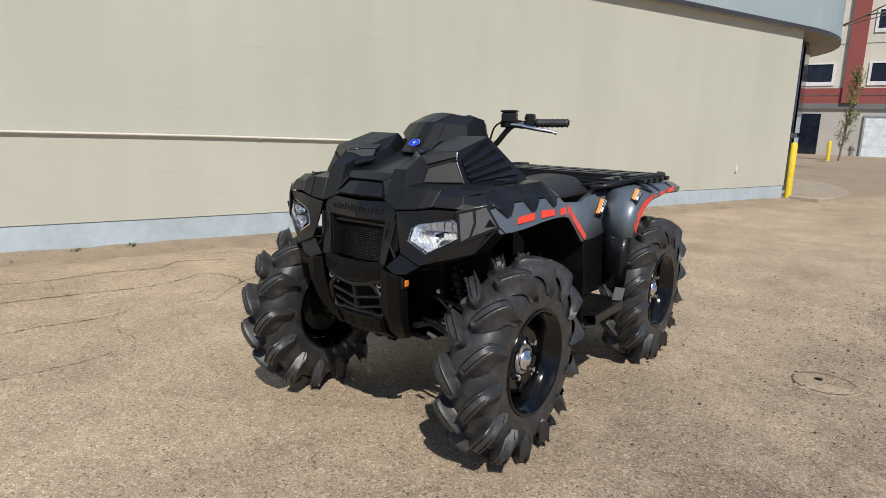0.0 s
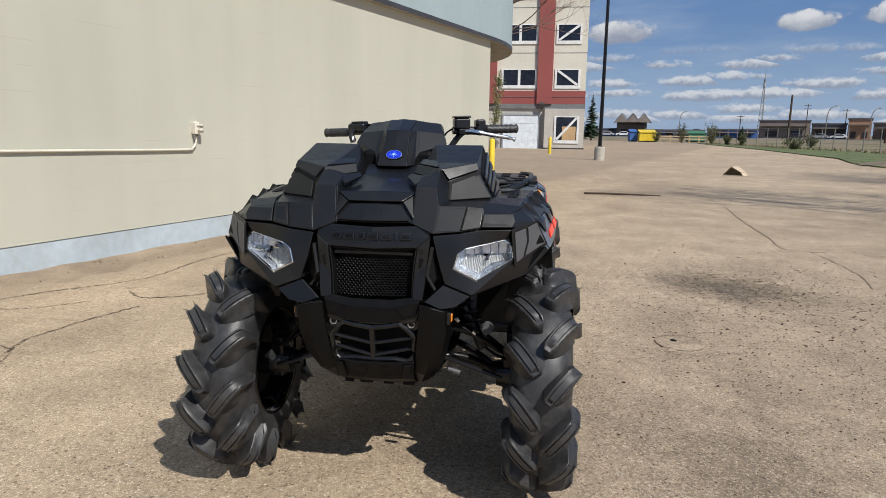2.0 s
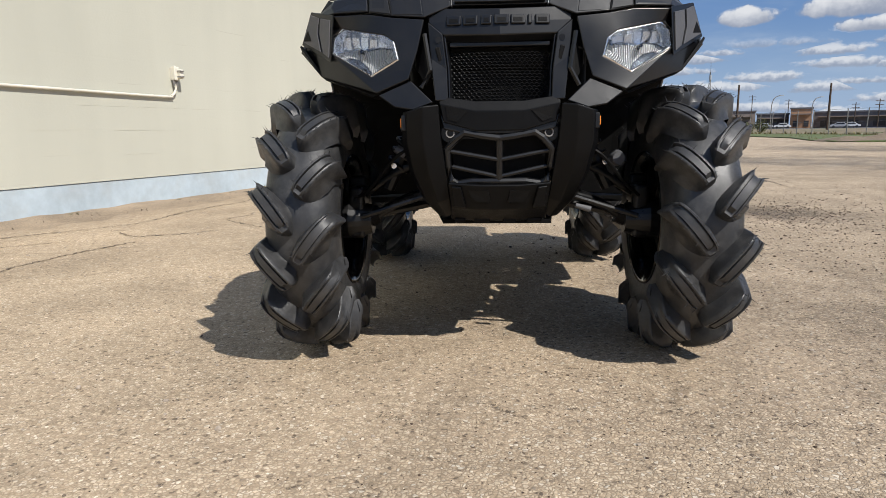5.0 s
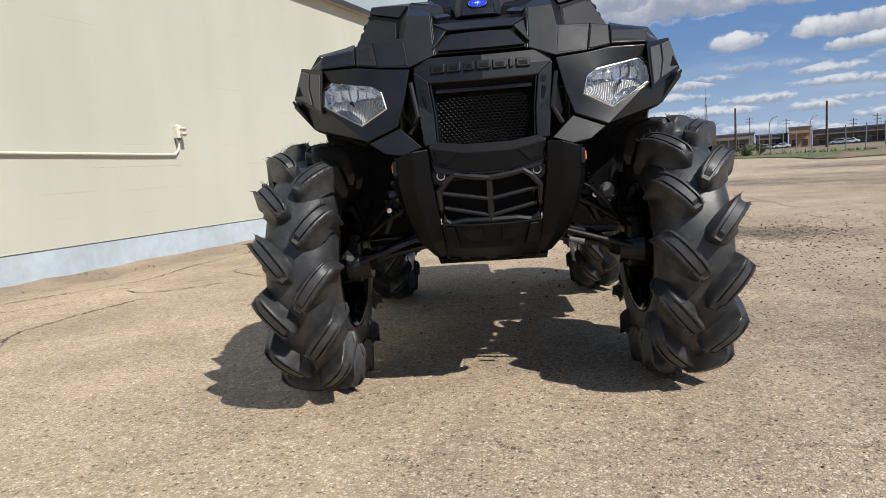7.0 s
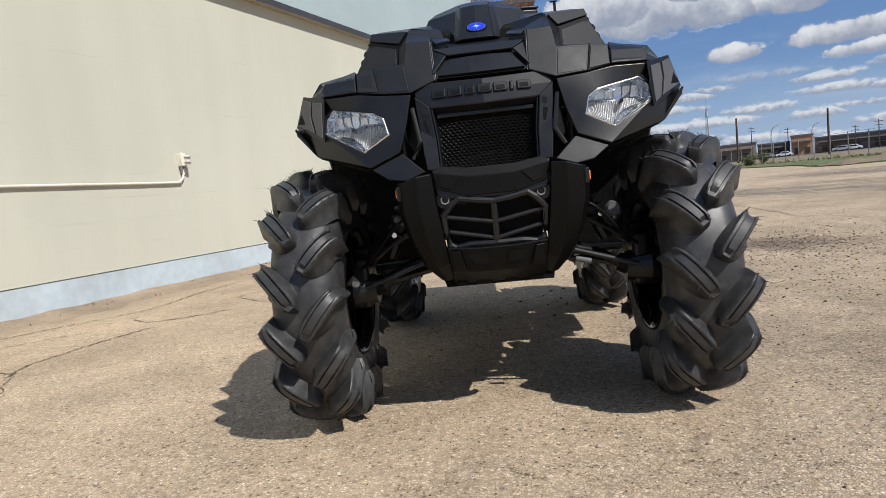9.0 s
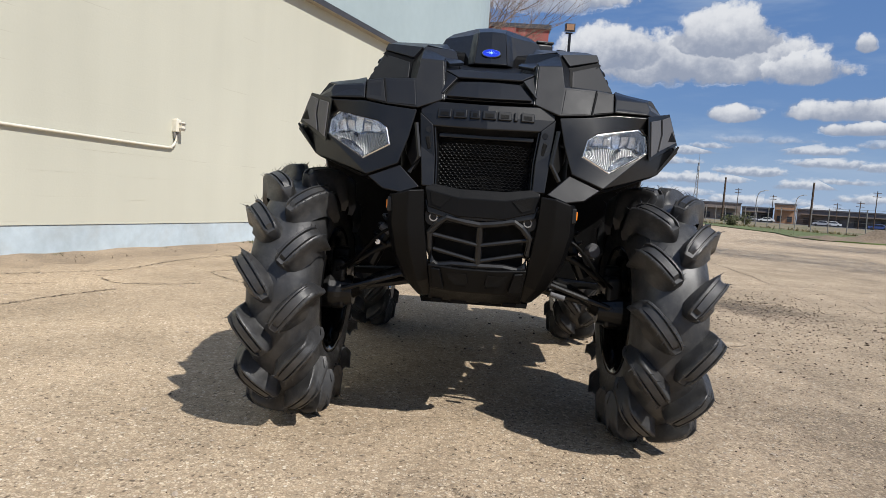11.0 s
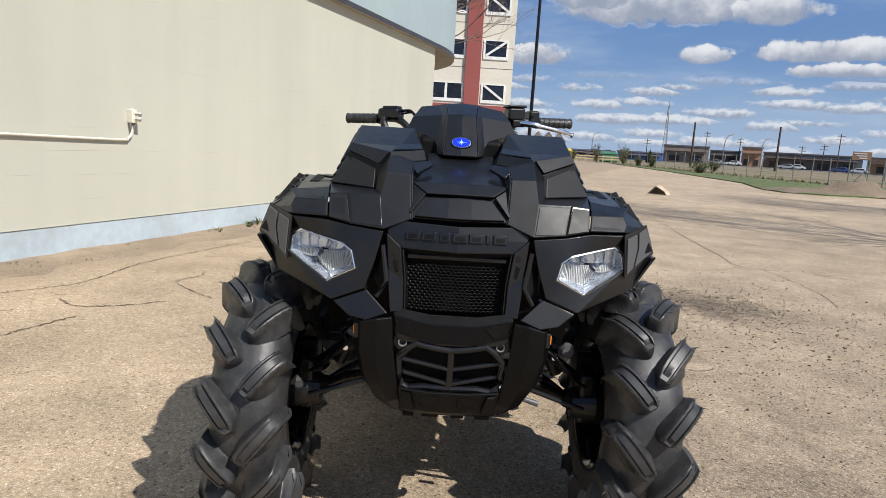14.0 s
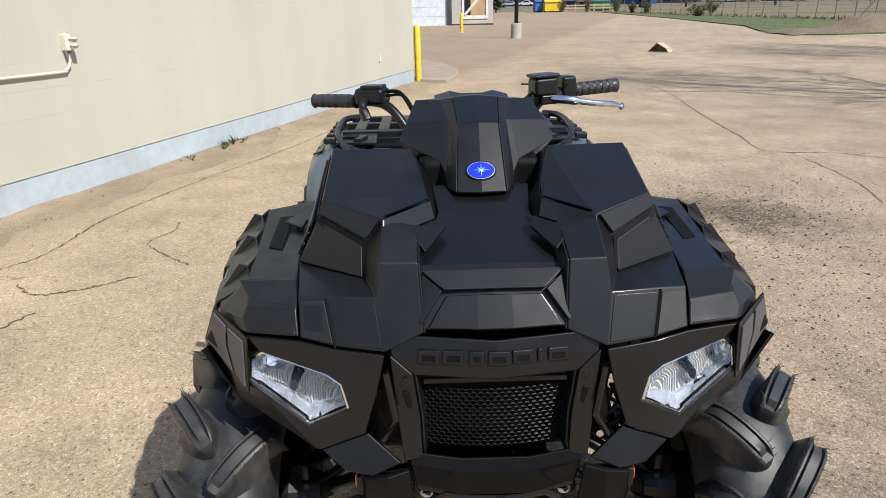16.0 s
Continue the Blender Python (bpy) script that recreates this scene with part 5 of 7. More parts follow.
def lug_mesh(side, reach):
    """One mud lug: flanks that swell out of the carcass, a rounded inner end, a groove run round inside the edge of its crown, a fork at the shoulder, and moulding whiskers."""
    rows, tips = [], []
    xs = [x + (0.018 * (1 - reach) * (1 - i / 7) if i < 7 else 0.0) for i, x in enumerate(LUG_X)]
    cs = [-0.140 * min(1.0, x / 0.11) ** 0.85 for x in xs]
    cs = [c if i < 11 else cs[10] - 0.005 * (i - 10) for i, c in enumerate(cs)]
    for i, (x, c, r, w) in enumerate(zip(xs, cs, LUG_R, LUG_W)):
        a, b = max(0, min(i, 10) - 1), min(10, min(i, 10) + 1)
        along = Vector((xs[b] - xs[a], cs[b] - cs[a])).normalized()
        across = Vector((-along.y, along.x))
        root = float(np.interp(min(x, 0.097), [p[0] for p in SECTION[:6]], [p[1] for p in SECTION[:6]])) - 0.008
        root = min(root, r - 0.004)
        groove = 0.009 if 3 <= i <= 10 else 0.0
        middle = groove if i == 3 else (0.016 if i == 10 else (0.007 if i == 9 else 0.0))
        d = r - root
        prof = [(w + 0.024, root - 0.004), (w + 0.0130, root + 0.16 * d), (w + 0.0062, root + 0.42 * d), (w + 0.0022, root + 0.75 * d), (w, r - 0.003), (w - 0.0028, r), (w - 0.0066, r), (w - 0.0074, r - groove), (w - 0.0112, r - groove), (w - 0.0120, r - middle), (0.0, r - middle)]
        prof = [(-max(o, 0.0), rr) for o, rr in prof[:-1]] + [prof[-1]] + [(max(o, 0.0), rr) for o, rr in reversed(prof[:-1])]
        row = []
        for o, rr in prof:
            px = max(0.001, x + across.x * o)
            if rr > root + 0.3 * d:
                rr += 1.2 * (x * x - px * px)
            elif px > 0.090:
                px = 0.090 + (px - 0.090) * 0.3
            pp = (c + across.y * o) / 0.37
            row.append((side * px, rr * math.cos(pp), rr * math.sin(pp)))
        rows.append(row)
        if 2 <= i <= 10:
            for k in (5, 15):
                p = Vector(row[k])
                away = (p - Vector(row[10])).normalized()
                tips.append((p, Vector((0, p.y, p.z)).normalized() * 0.6 + away * 0.8 + Vector((side * (0.9 if i > 8 else 0.0), 0, 0))))
    v, f = loft(rows)
    k = len(rows[0])
    f.append(tuple(range(k)))
    f.append(tuple(range(len(v) - k, len(v))))
    r2 = random.Random(3)
    for p, d in tips:
        d = d.normalized()
        s = d.orthogonal().normalized() * 0.0013
        s2 = d.cross(s).normalized() * 0.0013
        o = len(v)
        e = p + d * r2.uniform(0.008, 0.019)
        p = p - d * 0.003
        v += [tuple(p + s), tuple(p - s * 0.5 + s2), tuple(p - s * 0.5 - s2), tuple(e)]
        f += [(o, o + 1, o + 3), (o + 1, o + 2, o + 3), (o + 2, o, o + 3)]
    me = bpy.data.meshes.new("lug")
    me.from_pydata([tuple(q) for q in v], [], f)
    b = bmesh.new()
    b.from_mesh(me)
    bmesh.ops.recalc_face_normals(b, faces=b.faces)
    for q in b.faces:
        q.smooth = len(q.verts) == 4
    for e in b.edges:
        e.smooth = len(e.link_faces) == 2 and e.calc_face_angle() < radians(44)
    b.to_mesh(me)
    b.free()
    me.materials.append(RUBBER)
    return me


LUGS = {(s, e): lug_mesh(s, r) for s in (1, -1) for e, r in ((0, 1.0), (1, 0.45))}
TYRE_PROFILE = [(-x, r) for x, r in reversed(SECTION)] + SECTION[1:]


INK = material("black label print", (0.012, 0.012, 0.013), 0.45, grain=90, amount=0.1)
HUBMETAL = material("cast hub metal", (0.42, 0.42, 0.43), 0.38, metal=0.9, grain=120, amount=0.2)


def wheel(x, y, phase):
    side = 1 if x > 0 else -1
    # disc of the rim carries the rest
    disc = lathe([(0.036, 0.0), (0.036, 0.052), (0.028, 0.062), (0.022, 0.085), (0.034, 0.108), (0.030, 0.128), (0.024, 0.131), (0.012, 0.148), (0.006, 0.150), (0.000, 0.160), (-0.02, 0.163)], 48)
    w = part("wheel", ([(side * a, b, c) for a, b, c in disc[0]], disc[1]), GLOSS, quad, smooth=True)
    w.location = (x, y, HUB_Z)
    rim = lathe([(0.088, 0.200), (0.095, 0.199), (0.097, 0.193), (0.092, 0.187), (0.087, 0.186), (0.083, 0.180), (0.074, 0.178), (0.074, 0.172), (0.045, 0.170), (0.040, 0.165), (0.0, 0.163), (-0.06, 0.166), (-0.082, 0.176), (-0.090, 0.19), (-0.096, 0.197), (-0.088, 0.200)], 64)
    part("rim", ([(side * a, b, c) for a, b, c in rim[0]], rim[1]), GLOSS, w, "gloss black steel rim", smooth=True)
    part("tyre", lathe(TYRE_PROFILE, 72), RUBBER, w, "black mud tyre carcass", smooth=True)
    cap = lathe([(0.036, 0.043), (0.050, 0.043), (0.058, 0.034), (0.060, 0.018), (0.066, 0.016), (0.068, 0.0)], 24)
    part("hub_cap", ([(side * a, b, c) for a, b, c in cap[0]], cap[1]), CHROME, w, "bright metal hub cap", smooth=True)
    plate_ = lathe([(0.037, 0.058), (0.043, 0.055), (0.043, 0.028)], 24)
    part("hub_plate", ([(side * a, b, c) for a, b, c in plate_[0]], plate_[1]), HUBMETAL, w, "silver hub plate")
    for i in range(4):
        a = math.pi / 4 + i * math.pi / 2
        v, f = tube([(side * 0.030, 0.075 * math.cos(a), 0.075 * math.sin(a)), (side * 0.056, 0.075 * math.cos(a), 0.075 * math.sin(a))], [0.013, 0.010], 8)
        part("lug_nut", (v, f), CHROME, w)
        a += math.pi / 4
        v, f = tube([(side * 0.020, 0.112 * math.cos(a), 0.112 * math.sin(a)), (side * 0.037, 0.112 * math.cos(a), 0.112 * math.sin(a))], [0.024, 0.020], 10)
        part("boss", (v, f), GLOSS, w)
    for i in range(14):
        for s in (1, -1):
            lug = new("lug", LUGS[s, i % 2])
            lug.parent = w
            lug.rotation_euler = (math.pi + phase + 2 * math.pi * (i + (0.5 if s > 0 else 0)) / 14, 0, 0)
    brake = lathe([(-0.02, 0.05), (-0.02, 0.125), (-0.026, 0.125), (-0.026, 0.05)], 32)
    part("brake_disc", ([(side * a, b, c) for a, b, c in brake[0]], brake[1]), STEEL, w)
    hub = lathe([(-0.15, 0.0), (-0.15, 0.045), (-0.08, 0.06), (-0.01, 0.06)], 20)
    part("hub", ([(side * a, b, c) for a, b, c in hub[0]], hub[1]), STEEL, w)
    return w


for x, y, ph in ((TRACK, AXLE_F, 0.15), (-TRACK, AXLE_F, -0.01), (TRACK, AXLE_R, 0.2), (-TRACK, AXLE_R, 0.0)):
    wheel(x, y, ph)

# --- nose: hood, raised pods and centre tower ---
part("hood", loft([
    [(-0.120, -0.268, 0.956), (0.0, -0.274, 0.954), (0.120, -0.268, 0.956)],
    [(-0.122, -0.226, 1.022), (0.0, -0.230, 1.023), (0.122, -0.226, 1.022)],
    [(-0.125, -0.196, 1.040), (0.0, -0.199, 1.042), (0.125, -0.196, 1.040)],
    [(-0.090, -0.03, 1.082), (0.0, -0.03, 1.085), (0.090, -0.03, 1.082)],
    [(-0.100, 0.06, 1.112), (0.0, 0.06, 1.114), (0.100, 0.06, 1.112)]]), SATIN, quad, "black moulded hood", 0.003, 0.008)
part("hood_insert", loft([[(-0.112, -0.276, 0.962), (-0.03, -0.281, 0.960), (0.03, -0.281, 0.960), (0.112, -0.276, 0.962)], [(-0.080, -0.244, 1.006), (-0.028, -0.247, 1.008), (0.028, -0.247, 1.008), (0.080, -0.244, 1.006)]]), BLACK, quad, "", 0.002, 0.010)
part("hood_brow", plate([(-0.085, -0.2455, 1.016), (0.085, -0.2455, 1.016), (0.124, -0.2155, 1.040), (-0.124, -0.2155, 1.040)], 0.006), MATTE, quad, "", 0.002)
pair("brow_wing", *plate([(0.086, -0.2455, 1.0155), (0.122, -0.272, 0.968), (0.128, -0.262, 0.972), (0.1245, -0.2160, 1.0385)], 0.006), MATTE, quad, bevel=0.002, solid=0)

# corners of a pod's skin
PA, PB, PC, PD = (0.186, -0.287, 0.927), (0.197, -0.248, 1.008), (0.284, -0.236, 1.006), (0.268, -0.276, 0.934)
PE, PF, PG, PH = (0.328, -0.264, 0.946), (0.334, -0.223, 1.001), (0.127, -0.232, 1.062), (0.188, -0.234, 1.064)
PI, PK, PL, PO = (0.120, -0.274, 0.954), (0.188, -0.150, 1.112), (0.300, -0.088, 1.131), (0.303, 0.104, 1.183)
M1, M2, M3, M4 = (0.220, -0.184, 1.016), (0.220, -0.160, 1.067), (0.307, -0.100, 1.098), (0.350, -0.108, 1.018)
PP, PQ, PR, PS = (0.128, -0.165, 1.082), (0.140, 0.095, 1.182), (0.362, 0.345, 1.000), (0.160, 0.330, 1.010)
PT, PU, PV = (0.112, -0.050, 1.100), (0.171, -0.070, 1.128), (0.118, 0.02, 1.130)
pod_v = [PA, PB, PC, PD, PE, PF, PG, PH, PI, PK, PL, PO, M1, M2, M3, M4, PP, PQ, PR, PS, PT, PU, PV]
pod_f = [(0, 3, 2, 1), (3, 4, 5, 2), (8, 0, 1, 7, 6), (1, 2, 5, 15, 12), (7, 1, 12, 13, 9), (9, 13, 14, 10), (6, 7, 9, 16), (16, 9, 21, 20), (21, 9, 10), (21, 10, 11, 17), (20, 21, 17, 22), (10, 14, 15, 18, 11), (11, 18, 19, 17), (12, 13, 14, 15)]
pods = pair("pod", pod_v, pod_f, MATTE, quad, "black faceted intake pod", 0.0035, 0.007)
pair("pod_inner_wall", *loft([[PI, (0.112, -0.26, 0.94)], [PG, (0.120, -0.215, 1.02)], [PP, (0.112, -0.15, 1.035)], [PT, (0.085, -0.035, 1.06)], [PV, (0.080, 0.03, 1.07)], [PQ, (0.10, 0.11, 1.07)]]), SATIN, quad, bevel=0.002, solid=0.006)
for sgn, p in ((1, pods[0]), (-1, pods[1])):
    def m(q):
        return [(sgn * x, y, z) for x, y, z in q]
    # near-black strips painted as shaded gaps between the moulded pieces, then the plates proud of them
    part("inner_duct", box(sgn * 0.22, 0.09, 1.005, 0.10, 0.34, 0.11), SHADEBLACK, p, bevel=0.02)
    part("seam", tube(m([(0.2685, -0.280, 0.934), (0.2845, -0.240, 1.0065)]), 0.0022, 5), SHADEBLACK, p)
    part("lower_step", plate(m([(0.128, -0.178, 1.082), (0.140, -0.150, 1.092), (0.086, -0.098, 1.097), (0.076, -0.118, 1.086), (0.114, -0.190, 1.066)]), -0.010 * sgn), SATIN, p, bevel=0.002)
    part("upper_step", plate(m([(0.191, -0.176, 1.083), (0.190, -0.156, 1.114), (0.106, -0.078, 1.122), (0.098, -0.100, 1.094)]), 0.006 * sgn), BLACK, p, bevel=0.002)
    part("step_face", plate(m([(0.184, -0.150, 1.117), (0.170, -0.078, 1.132), (0.116, -0.030, 1.136), (0.108, -0.070, 1.122)]), 0.006 * sgn), BLACK, p, bevel=0.002)
    part("side_plate", plate(m([(0.224, -0.186, 1.018), (0.224, -0.158, 1.068), (0.304, -0.106, 1.098), (0.350, -0.110, 1.022)]), -0.006 * sgn), BRIGHT, p, "smooth dark grey side plate", bevel=0.003)
    part("plate_groove_shade", plate(m([(0.218, -0.187, 1.018), (0.218, -0.158, 1.076), (0.303, -0.103, 1.107), (0.312, -0.104, 1.100)]), -0.004 * sgn), SHADEBLACK, p)
    part("side_bar", plate(m([(0.192, -0.152, 1.112), (0.299, -0.090, 1.131), (0.306, -0.100, 1.110), (0.216, -0.160, 1.080)]), -0.007 * sgn), MATTE, p, bevel=0.002)
    part("front_plate", plate(m([(0.190, -0.289, 0.934), (0.265, -0.279, 0.938), (0.281, -0.242, 1.003), (0.201, -0.254, 1.005)]), -0.003 * sgn), MATTE, p, bevel=0.002)
    part("front_plate", plate(m([(0.272, -0.279, 0.940), (0.326, -0.268, 0.949), (0.332, -0.230, 0.999), (0.287, -0.242, 1.003)]), -0.003 * sgn), BRIGHT, p, bevel=0.002)
    # louvres on the flank: a near-black sheet painted as the hollow's shade, with slats that rise backwards
    F0, F1, R0, R1 = Vector(M4), Vector(M3), Vector(PR), Vector(PO)
    hollow = [F0.lerp(F1, 0.06).lerp(R0, 0.08), F0.lerp(F1, 0.94).lerp(R1, 0.10), F1.lerp(R1, 0.92), R1.lerp(R0, 0.80).lerp(F0, 0.10)]
    part("louvre_shade", plate(m([q + Vector((0.005, 0, 0.001)) for q in hollow]), 0.002 * sgn), SHADEBLACK, p)
    for i in range(4):
        a = -0.12 + 0.25 * i
        f0, f1 = F0.lerp(F1, max(a, 0.02)), F0.lerp(F1, a + 0.15)
        r0, r1 = R0.lerp(R1, 0.22 + 0.19 * i), R0.lerp(R1, 0.22 + 0.19 * i + 0.12)
        up = Vector((0.012, 0, 0.003))
        part("louvre", plate(m([f0.lerp(r0, 0.08) + up, f1.lerp(r1, 0.08) + up, f1.lerp(r1, 0.93) + up, f0.lerp(r0, 0.90) + up]), 0.008 * sgn), BLACK, p, bevel=0.003)

tow = part("centre_tower", ([(-0.050, 0.010, 1.111), (0.050, 0.010, 1.111), (0.042, 0.112, 1.230), (-0.042, 0.112, 1.230), (0.050, 0.215, 1.268), (-0.050, 0.215, 1.268), (0.060, 0.335, 1.254), (-0.060, 0.335, 1.254), (0.085, 0.42, 1.10), (-0.085, 0.42, 1.10), (0, 0.0045, 1.1105), (0, 0.1075, 1.2325), (0, 0.2142, 1.272), (0, 0.335, 1.258)],
    [(0, 10, 11, 3), (10, 1, 2, 11), (3, 11, 12, 5), (11, 2, 4, 12), (5, 12, 13, 7), (12, 4, 6, 13), (7, 13, 6, 8, 9)]), SATIN, quad, "black faceted centre tower carrying the badge", 0.003, 0.007)
# a wing: chamfer beside the spine, top, front face, underside
wing_v = [(0.050, 0.010, 1.111), (0.042, 0.112, 1.230), (0.050, 0.215, 1.268), (0.060, 0.335, 1.254), (0.085, 0.42, 1.10),
          (0.064, 0.040, 1.113), (0.060, 0.146, 1.231), (0.076, 0.222, 1.262),
          (0.070, 0.150, 1.229), (0.150, 0.182, 1.222), (0.166, 0.160, 1.186), (0.080, 0.086, 1.158), (0.068, 0.066, 1.140),
          (0.130, 0.262, 1.258), (0.130, 0.335, 1.246), (0.140, 0.34, 1.170), (0.13, 0.42, 1.09), (0.098, 0.12, 1.10), (0.110, 0.20, 1.12)]
pair("tower_wing", wing_v, [(0, 5, 12, 6, 1), (1, 6, 7, 2), (6, 8, 9, 13, 7), (6, 12, 11, 8), (8, 11, 10, 9), (2, 7, 13, 14, 3), (9, 10, 15, 14, 13), (3, 14, 15, 16, 4), (12, 5, 17, 11), (11, 17, 18, 10), (10, 18, 15)], MATTE, tow, bevel=0.003, solid=0.006)
# added paler strips that imitate the light caught by the chamfers
for sgn in (1, -1):
    part("tower_edge_glint", plate([(sgn * 0.0515, 0.009, 1.116), (sgn * 0.0625, 0.034, 1.117), (sgn * 0.0595, 0.137, 1.229), (sgn * 0.0440, 0.109, 1.229)], -0.002 * sgn), BRIGHT, tow, "", 0.001)
part("visor_lip", loft([[(-0.085, 0.296, 1.250), (-0.050, 0.290, 1.259), (-0.025, 0.288, 1.254), (0.025, 0.288, 1.254), (0.050, 0.290, 1.259), (0.085, 0.296, 1.250)], [(-0.088, 0.345, 1.256), (-0.052, 0.342, 1.267), (-0.026, 0.340, 1.261), (0.026, 0.340, 1.261), (0.052, 0.342, 1.267), (0.088, 0.345, 1.256)]]), SATIN, tow, "", 0.002, 0.006)
# added near-black filler that keeps bright ground from showing past the tower
part("tower_dark_fill", box(0, 0.21, 1.10, 0.26, 0.26, 0.13), SHADEBLACK, tow, bevel=0.02)
part("display_hood", loft([[(-0.085, 0.34, 1.236), (-0.04, 0.345, 1.254), (0.04, 0.345, 1.254), (0.085, 0.34, 1.236)], [(-0.085, 0.42, 1.230), (-0.04, 0.425, 1.250), (0.04, 0.425, 1.250), (0.085, 0.42, 1.230)], [(-0.08, 0.46, 1.12), (-0.04, 0.46, 1.13), (0.04, 0.46, 1.13), (0.08, 0.46, 1.12)]]), BLACK, tow, "", 0.004, 0.006)
# badge: an oval of blue enamel with a pale star
bx = Matrix.Translation((0, 0.0346, 1.1484)) @ Euler((radians(49.8), 0, 0)).to_matrix().to_4x4()


def on_badge(v, f):
    return [tuple(bx @ Vector(p)) for p in v], f


def oval(rx, ry, z0, z1, n=36):
    return slab([(rx * math.cos(2 * math.pi * i / n), ry * math.sin(2 * math.pi * i / n)) for i in range(n)], z0, z1)


badge = part("badge", on_badge(*oval(0.031, 0.0215, -0.004, 0.0032)), SHADEBLACK, tow, "oval blue badge with a pale star and silver rim")
part("badge_rim", on_badge(*oval(0.0282, 0.0192, 0.003, 0.0044)), CHROME, badge)
part("badge_field", on_badge(*oval(0.0265, 0.0178, 0.003, 0.0052)), BLUE, badge)
star = [((0.017 if i % 2 == 0 else 0.0032) * (1.0 if i % 4 == 0 else 0.62) * math.cos(math.pi * i / 8), (0.017 if i % 2 == 0 else 0.0032) * (0.8 if i % 4 == 0 else 0.5) * math.sin(math.pi * i / 8)) for i in range(16)]
part("badge_star", on_badge(*slab(star, 0.005, 0.0062)), material("pale badge star", (0.45, 0.75, 0.95), 0.3), badge)

# --- name plate with raised plain blocks, grille and its surround ---
surround = [
    [(-0.180, -0.268, 0.950), (0.0, -0.288, 0.944), (0.180, -0.268, 0.950)],
    [(-0.176, -0.278, 0.915), (0.0, -0.298, 0.912), (0.176, -0.278, 0.915)],
    [(-0.140, -0.288, 0.885), (0.0, -0.302, 0.882), (0.140, -0.288, 0.885)],
    [(-0.132, -0.272, 0.872), (0.0, -0.280, 0.868), (0.132, -0.272, 0.872)],
]
nose = part("nose_plate", loft(surround), SATIN, quad, "black nose plate with raised blocks", 0.003, 0.008)
for i, (x, w) in enumerate(((-0.113, 0.036), (-0.072, 0.036), (-0.033, 0.026), (0.004, 0.036), (0.044, 0.036), (0.073, 0.010), (0.104, 0.036))):
    c = -0.2965 + 0.055 * abs(x) * 1.9
    yaw = -6 if x < -0.01 else (6 if x > 0.01 else 0)
    part("raised_block", box(x, c - 0.004, 0.917, w, 0.010, 0.024, (-14, 0, yaw)), BLACK, nose, bevel=0.003)
    if w > 0.02:
        # near-black patch painted as the shade inside the block
        part("block_shade", box(x, c - 0.0085, 0.916, w - 0.014, 0.004, 0.010, (-14, 0, yaw)), SHADEBLACK, nose)
pair("grille_cheek", *loft([[(0.140, -0.290, 0.886), (0.178, -0.278, 0.918)], [(0.130, -0.296, 0.800), (0.172, -0.286, 0.830)], [(0.128, -0.302, 0.724), (0.160, -0.312, 0.724)]]), SATIN, nose, bevel=0.003, solid=0.012)
pair("grille_return", *loft([[(0.137, -0.288, 0.884), (0.128, -0.230, 0.880)], [(0.127, -0.294, 0.800), (0.120, -0.235, 0.80)], [(0.125, -0.300, 0.724), (0.118, -0.238, 0.724)]]), BLACK, nose, bevel=0.002, solid=0.005)
part("grille_lip", loft([[(-0.150, -0.302, 0.735), (-0.06, -0.308, 0.722), (0.06, -0.308, 0.722), (0.150, -0.302, 0.735)], [(-0.150, -0.312, 0.716), (-0.06, -0.318, 0.698), (0.06, -0.318, 0.698), (0.150, -0.312, 0.716)], [(-0.140, -0.312, 0.672), (-0.06, -0.317, 0.650), (0.06, -0.317, 0.650), (0.140, -0.312, 0.672)]]), DULL, nose, bevel=0.003, solid=0.008)
# expanded-metal grille
gv, gf = [], []
cw, ch, t = 0.0125, 0.0105, 0.0016


def bar3(a, b, r):
    global gv, gf
    v, f = tube([a, b], r, 4, False)
    o = len(gv)
    gv += v
    gf += [tuple(i + o for i in q) for q in f]


def grille_y(x, z):
    return -0.262 - 0.018 * (1 - (x / 0.13) ** 2) - 0.10 * (0.80 - z) * 0.3


for j in range(16):
    for i in range(-11, 12):
        x, z = (i + (0.5 if j % 2 else 0)) * cw, 0.726 + j * ch * 0.72
        if abs(x) > 0.125:
            continue
        pts = [Vector((x + dx * cw, 0, z + dz * ch)) for dx, dz in ((-0.5, -0.1), (-0.25, 0.28), (0.25, 0.28), (0.5, -0.1))]
        for p in pts:
            p.y = grille_y(p.x, p.z)
        for a, b in zip(pts, pts[1:]):
            bar3(a, b, t)
part("grille", (gv, gf), DULL, nose, "black expanded-metal grille")
part("radiator_core", box(0, -0.205, 0.80, 0.25, 0.02, 0.18), SHADEBLACK, nose)
part("grille_top_bar", box(0, -0.265, 0.862, 0.25, 0.03, 0.012), BLACK, nose, bevel=0.003)
for sgn in (1, -1):
    part("bolt", tube([(sgn * 0.152, -0.296, 0.873), (sgn * 0.152, -0.284, 0.873)], 0.008, 10), STEEL, nose)
    # slot without depth: its shade is a near-black piece
    part("vent_slot_shade", box(sgn * 0.150, -0.294, 0.838, 0.012, 0.008, 0.035, (0, sgn * 14, 0)), SHADEBLACK, nose, bevel=0.003)
    # near-black sheet painted as the shaded pointed vent between grille and lamp
    part("side_vent_shade", plate([(sgn * 0.185, -0.282, 0.890), (sgn * 0.205, -0.280, 0.800), (sgn * 0.185, -0.296, 0.765), (sgn * 0.165, -0.298, 0.800)], 0.004 * sgn), SHADEBLACK, nose)
    part("vent_rib", tube([(sgn * 0.186, -0.289, 0.888), (sgn * 0.172, -0.301, 0.80), (sgn * 0.196, -0.300, 0.758)], 0.006, 6), SATIN, nose)

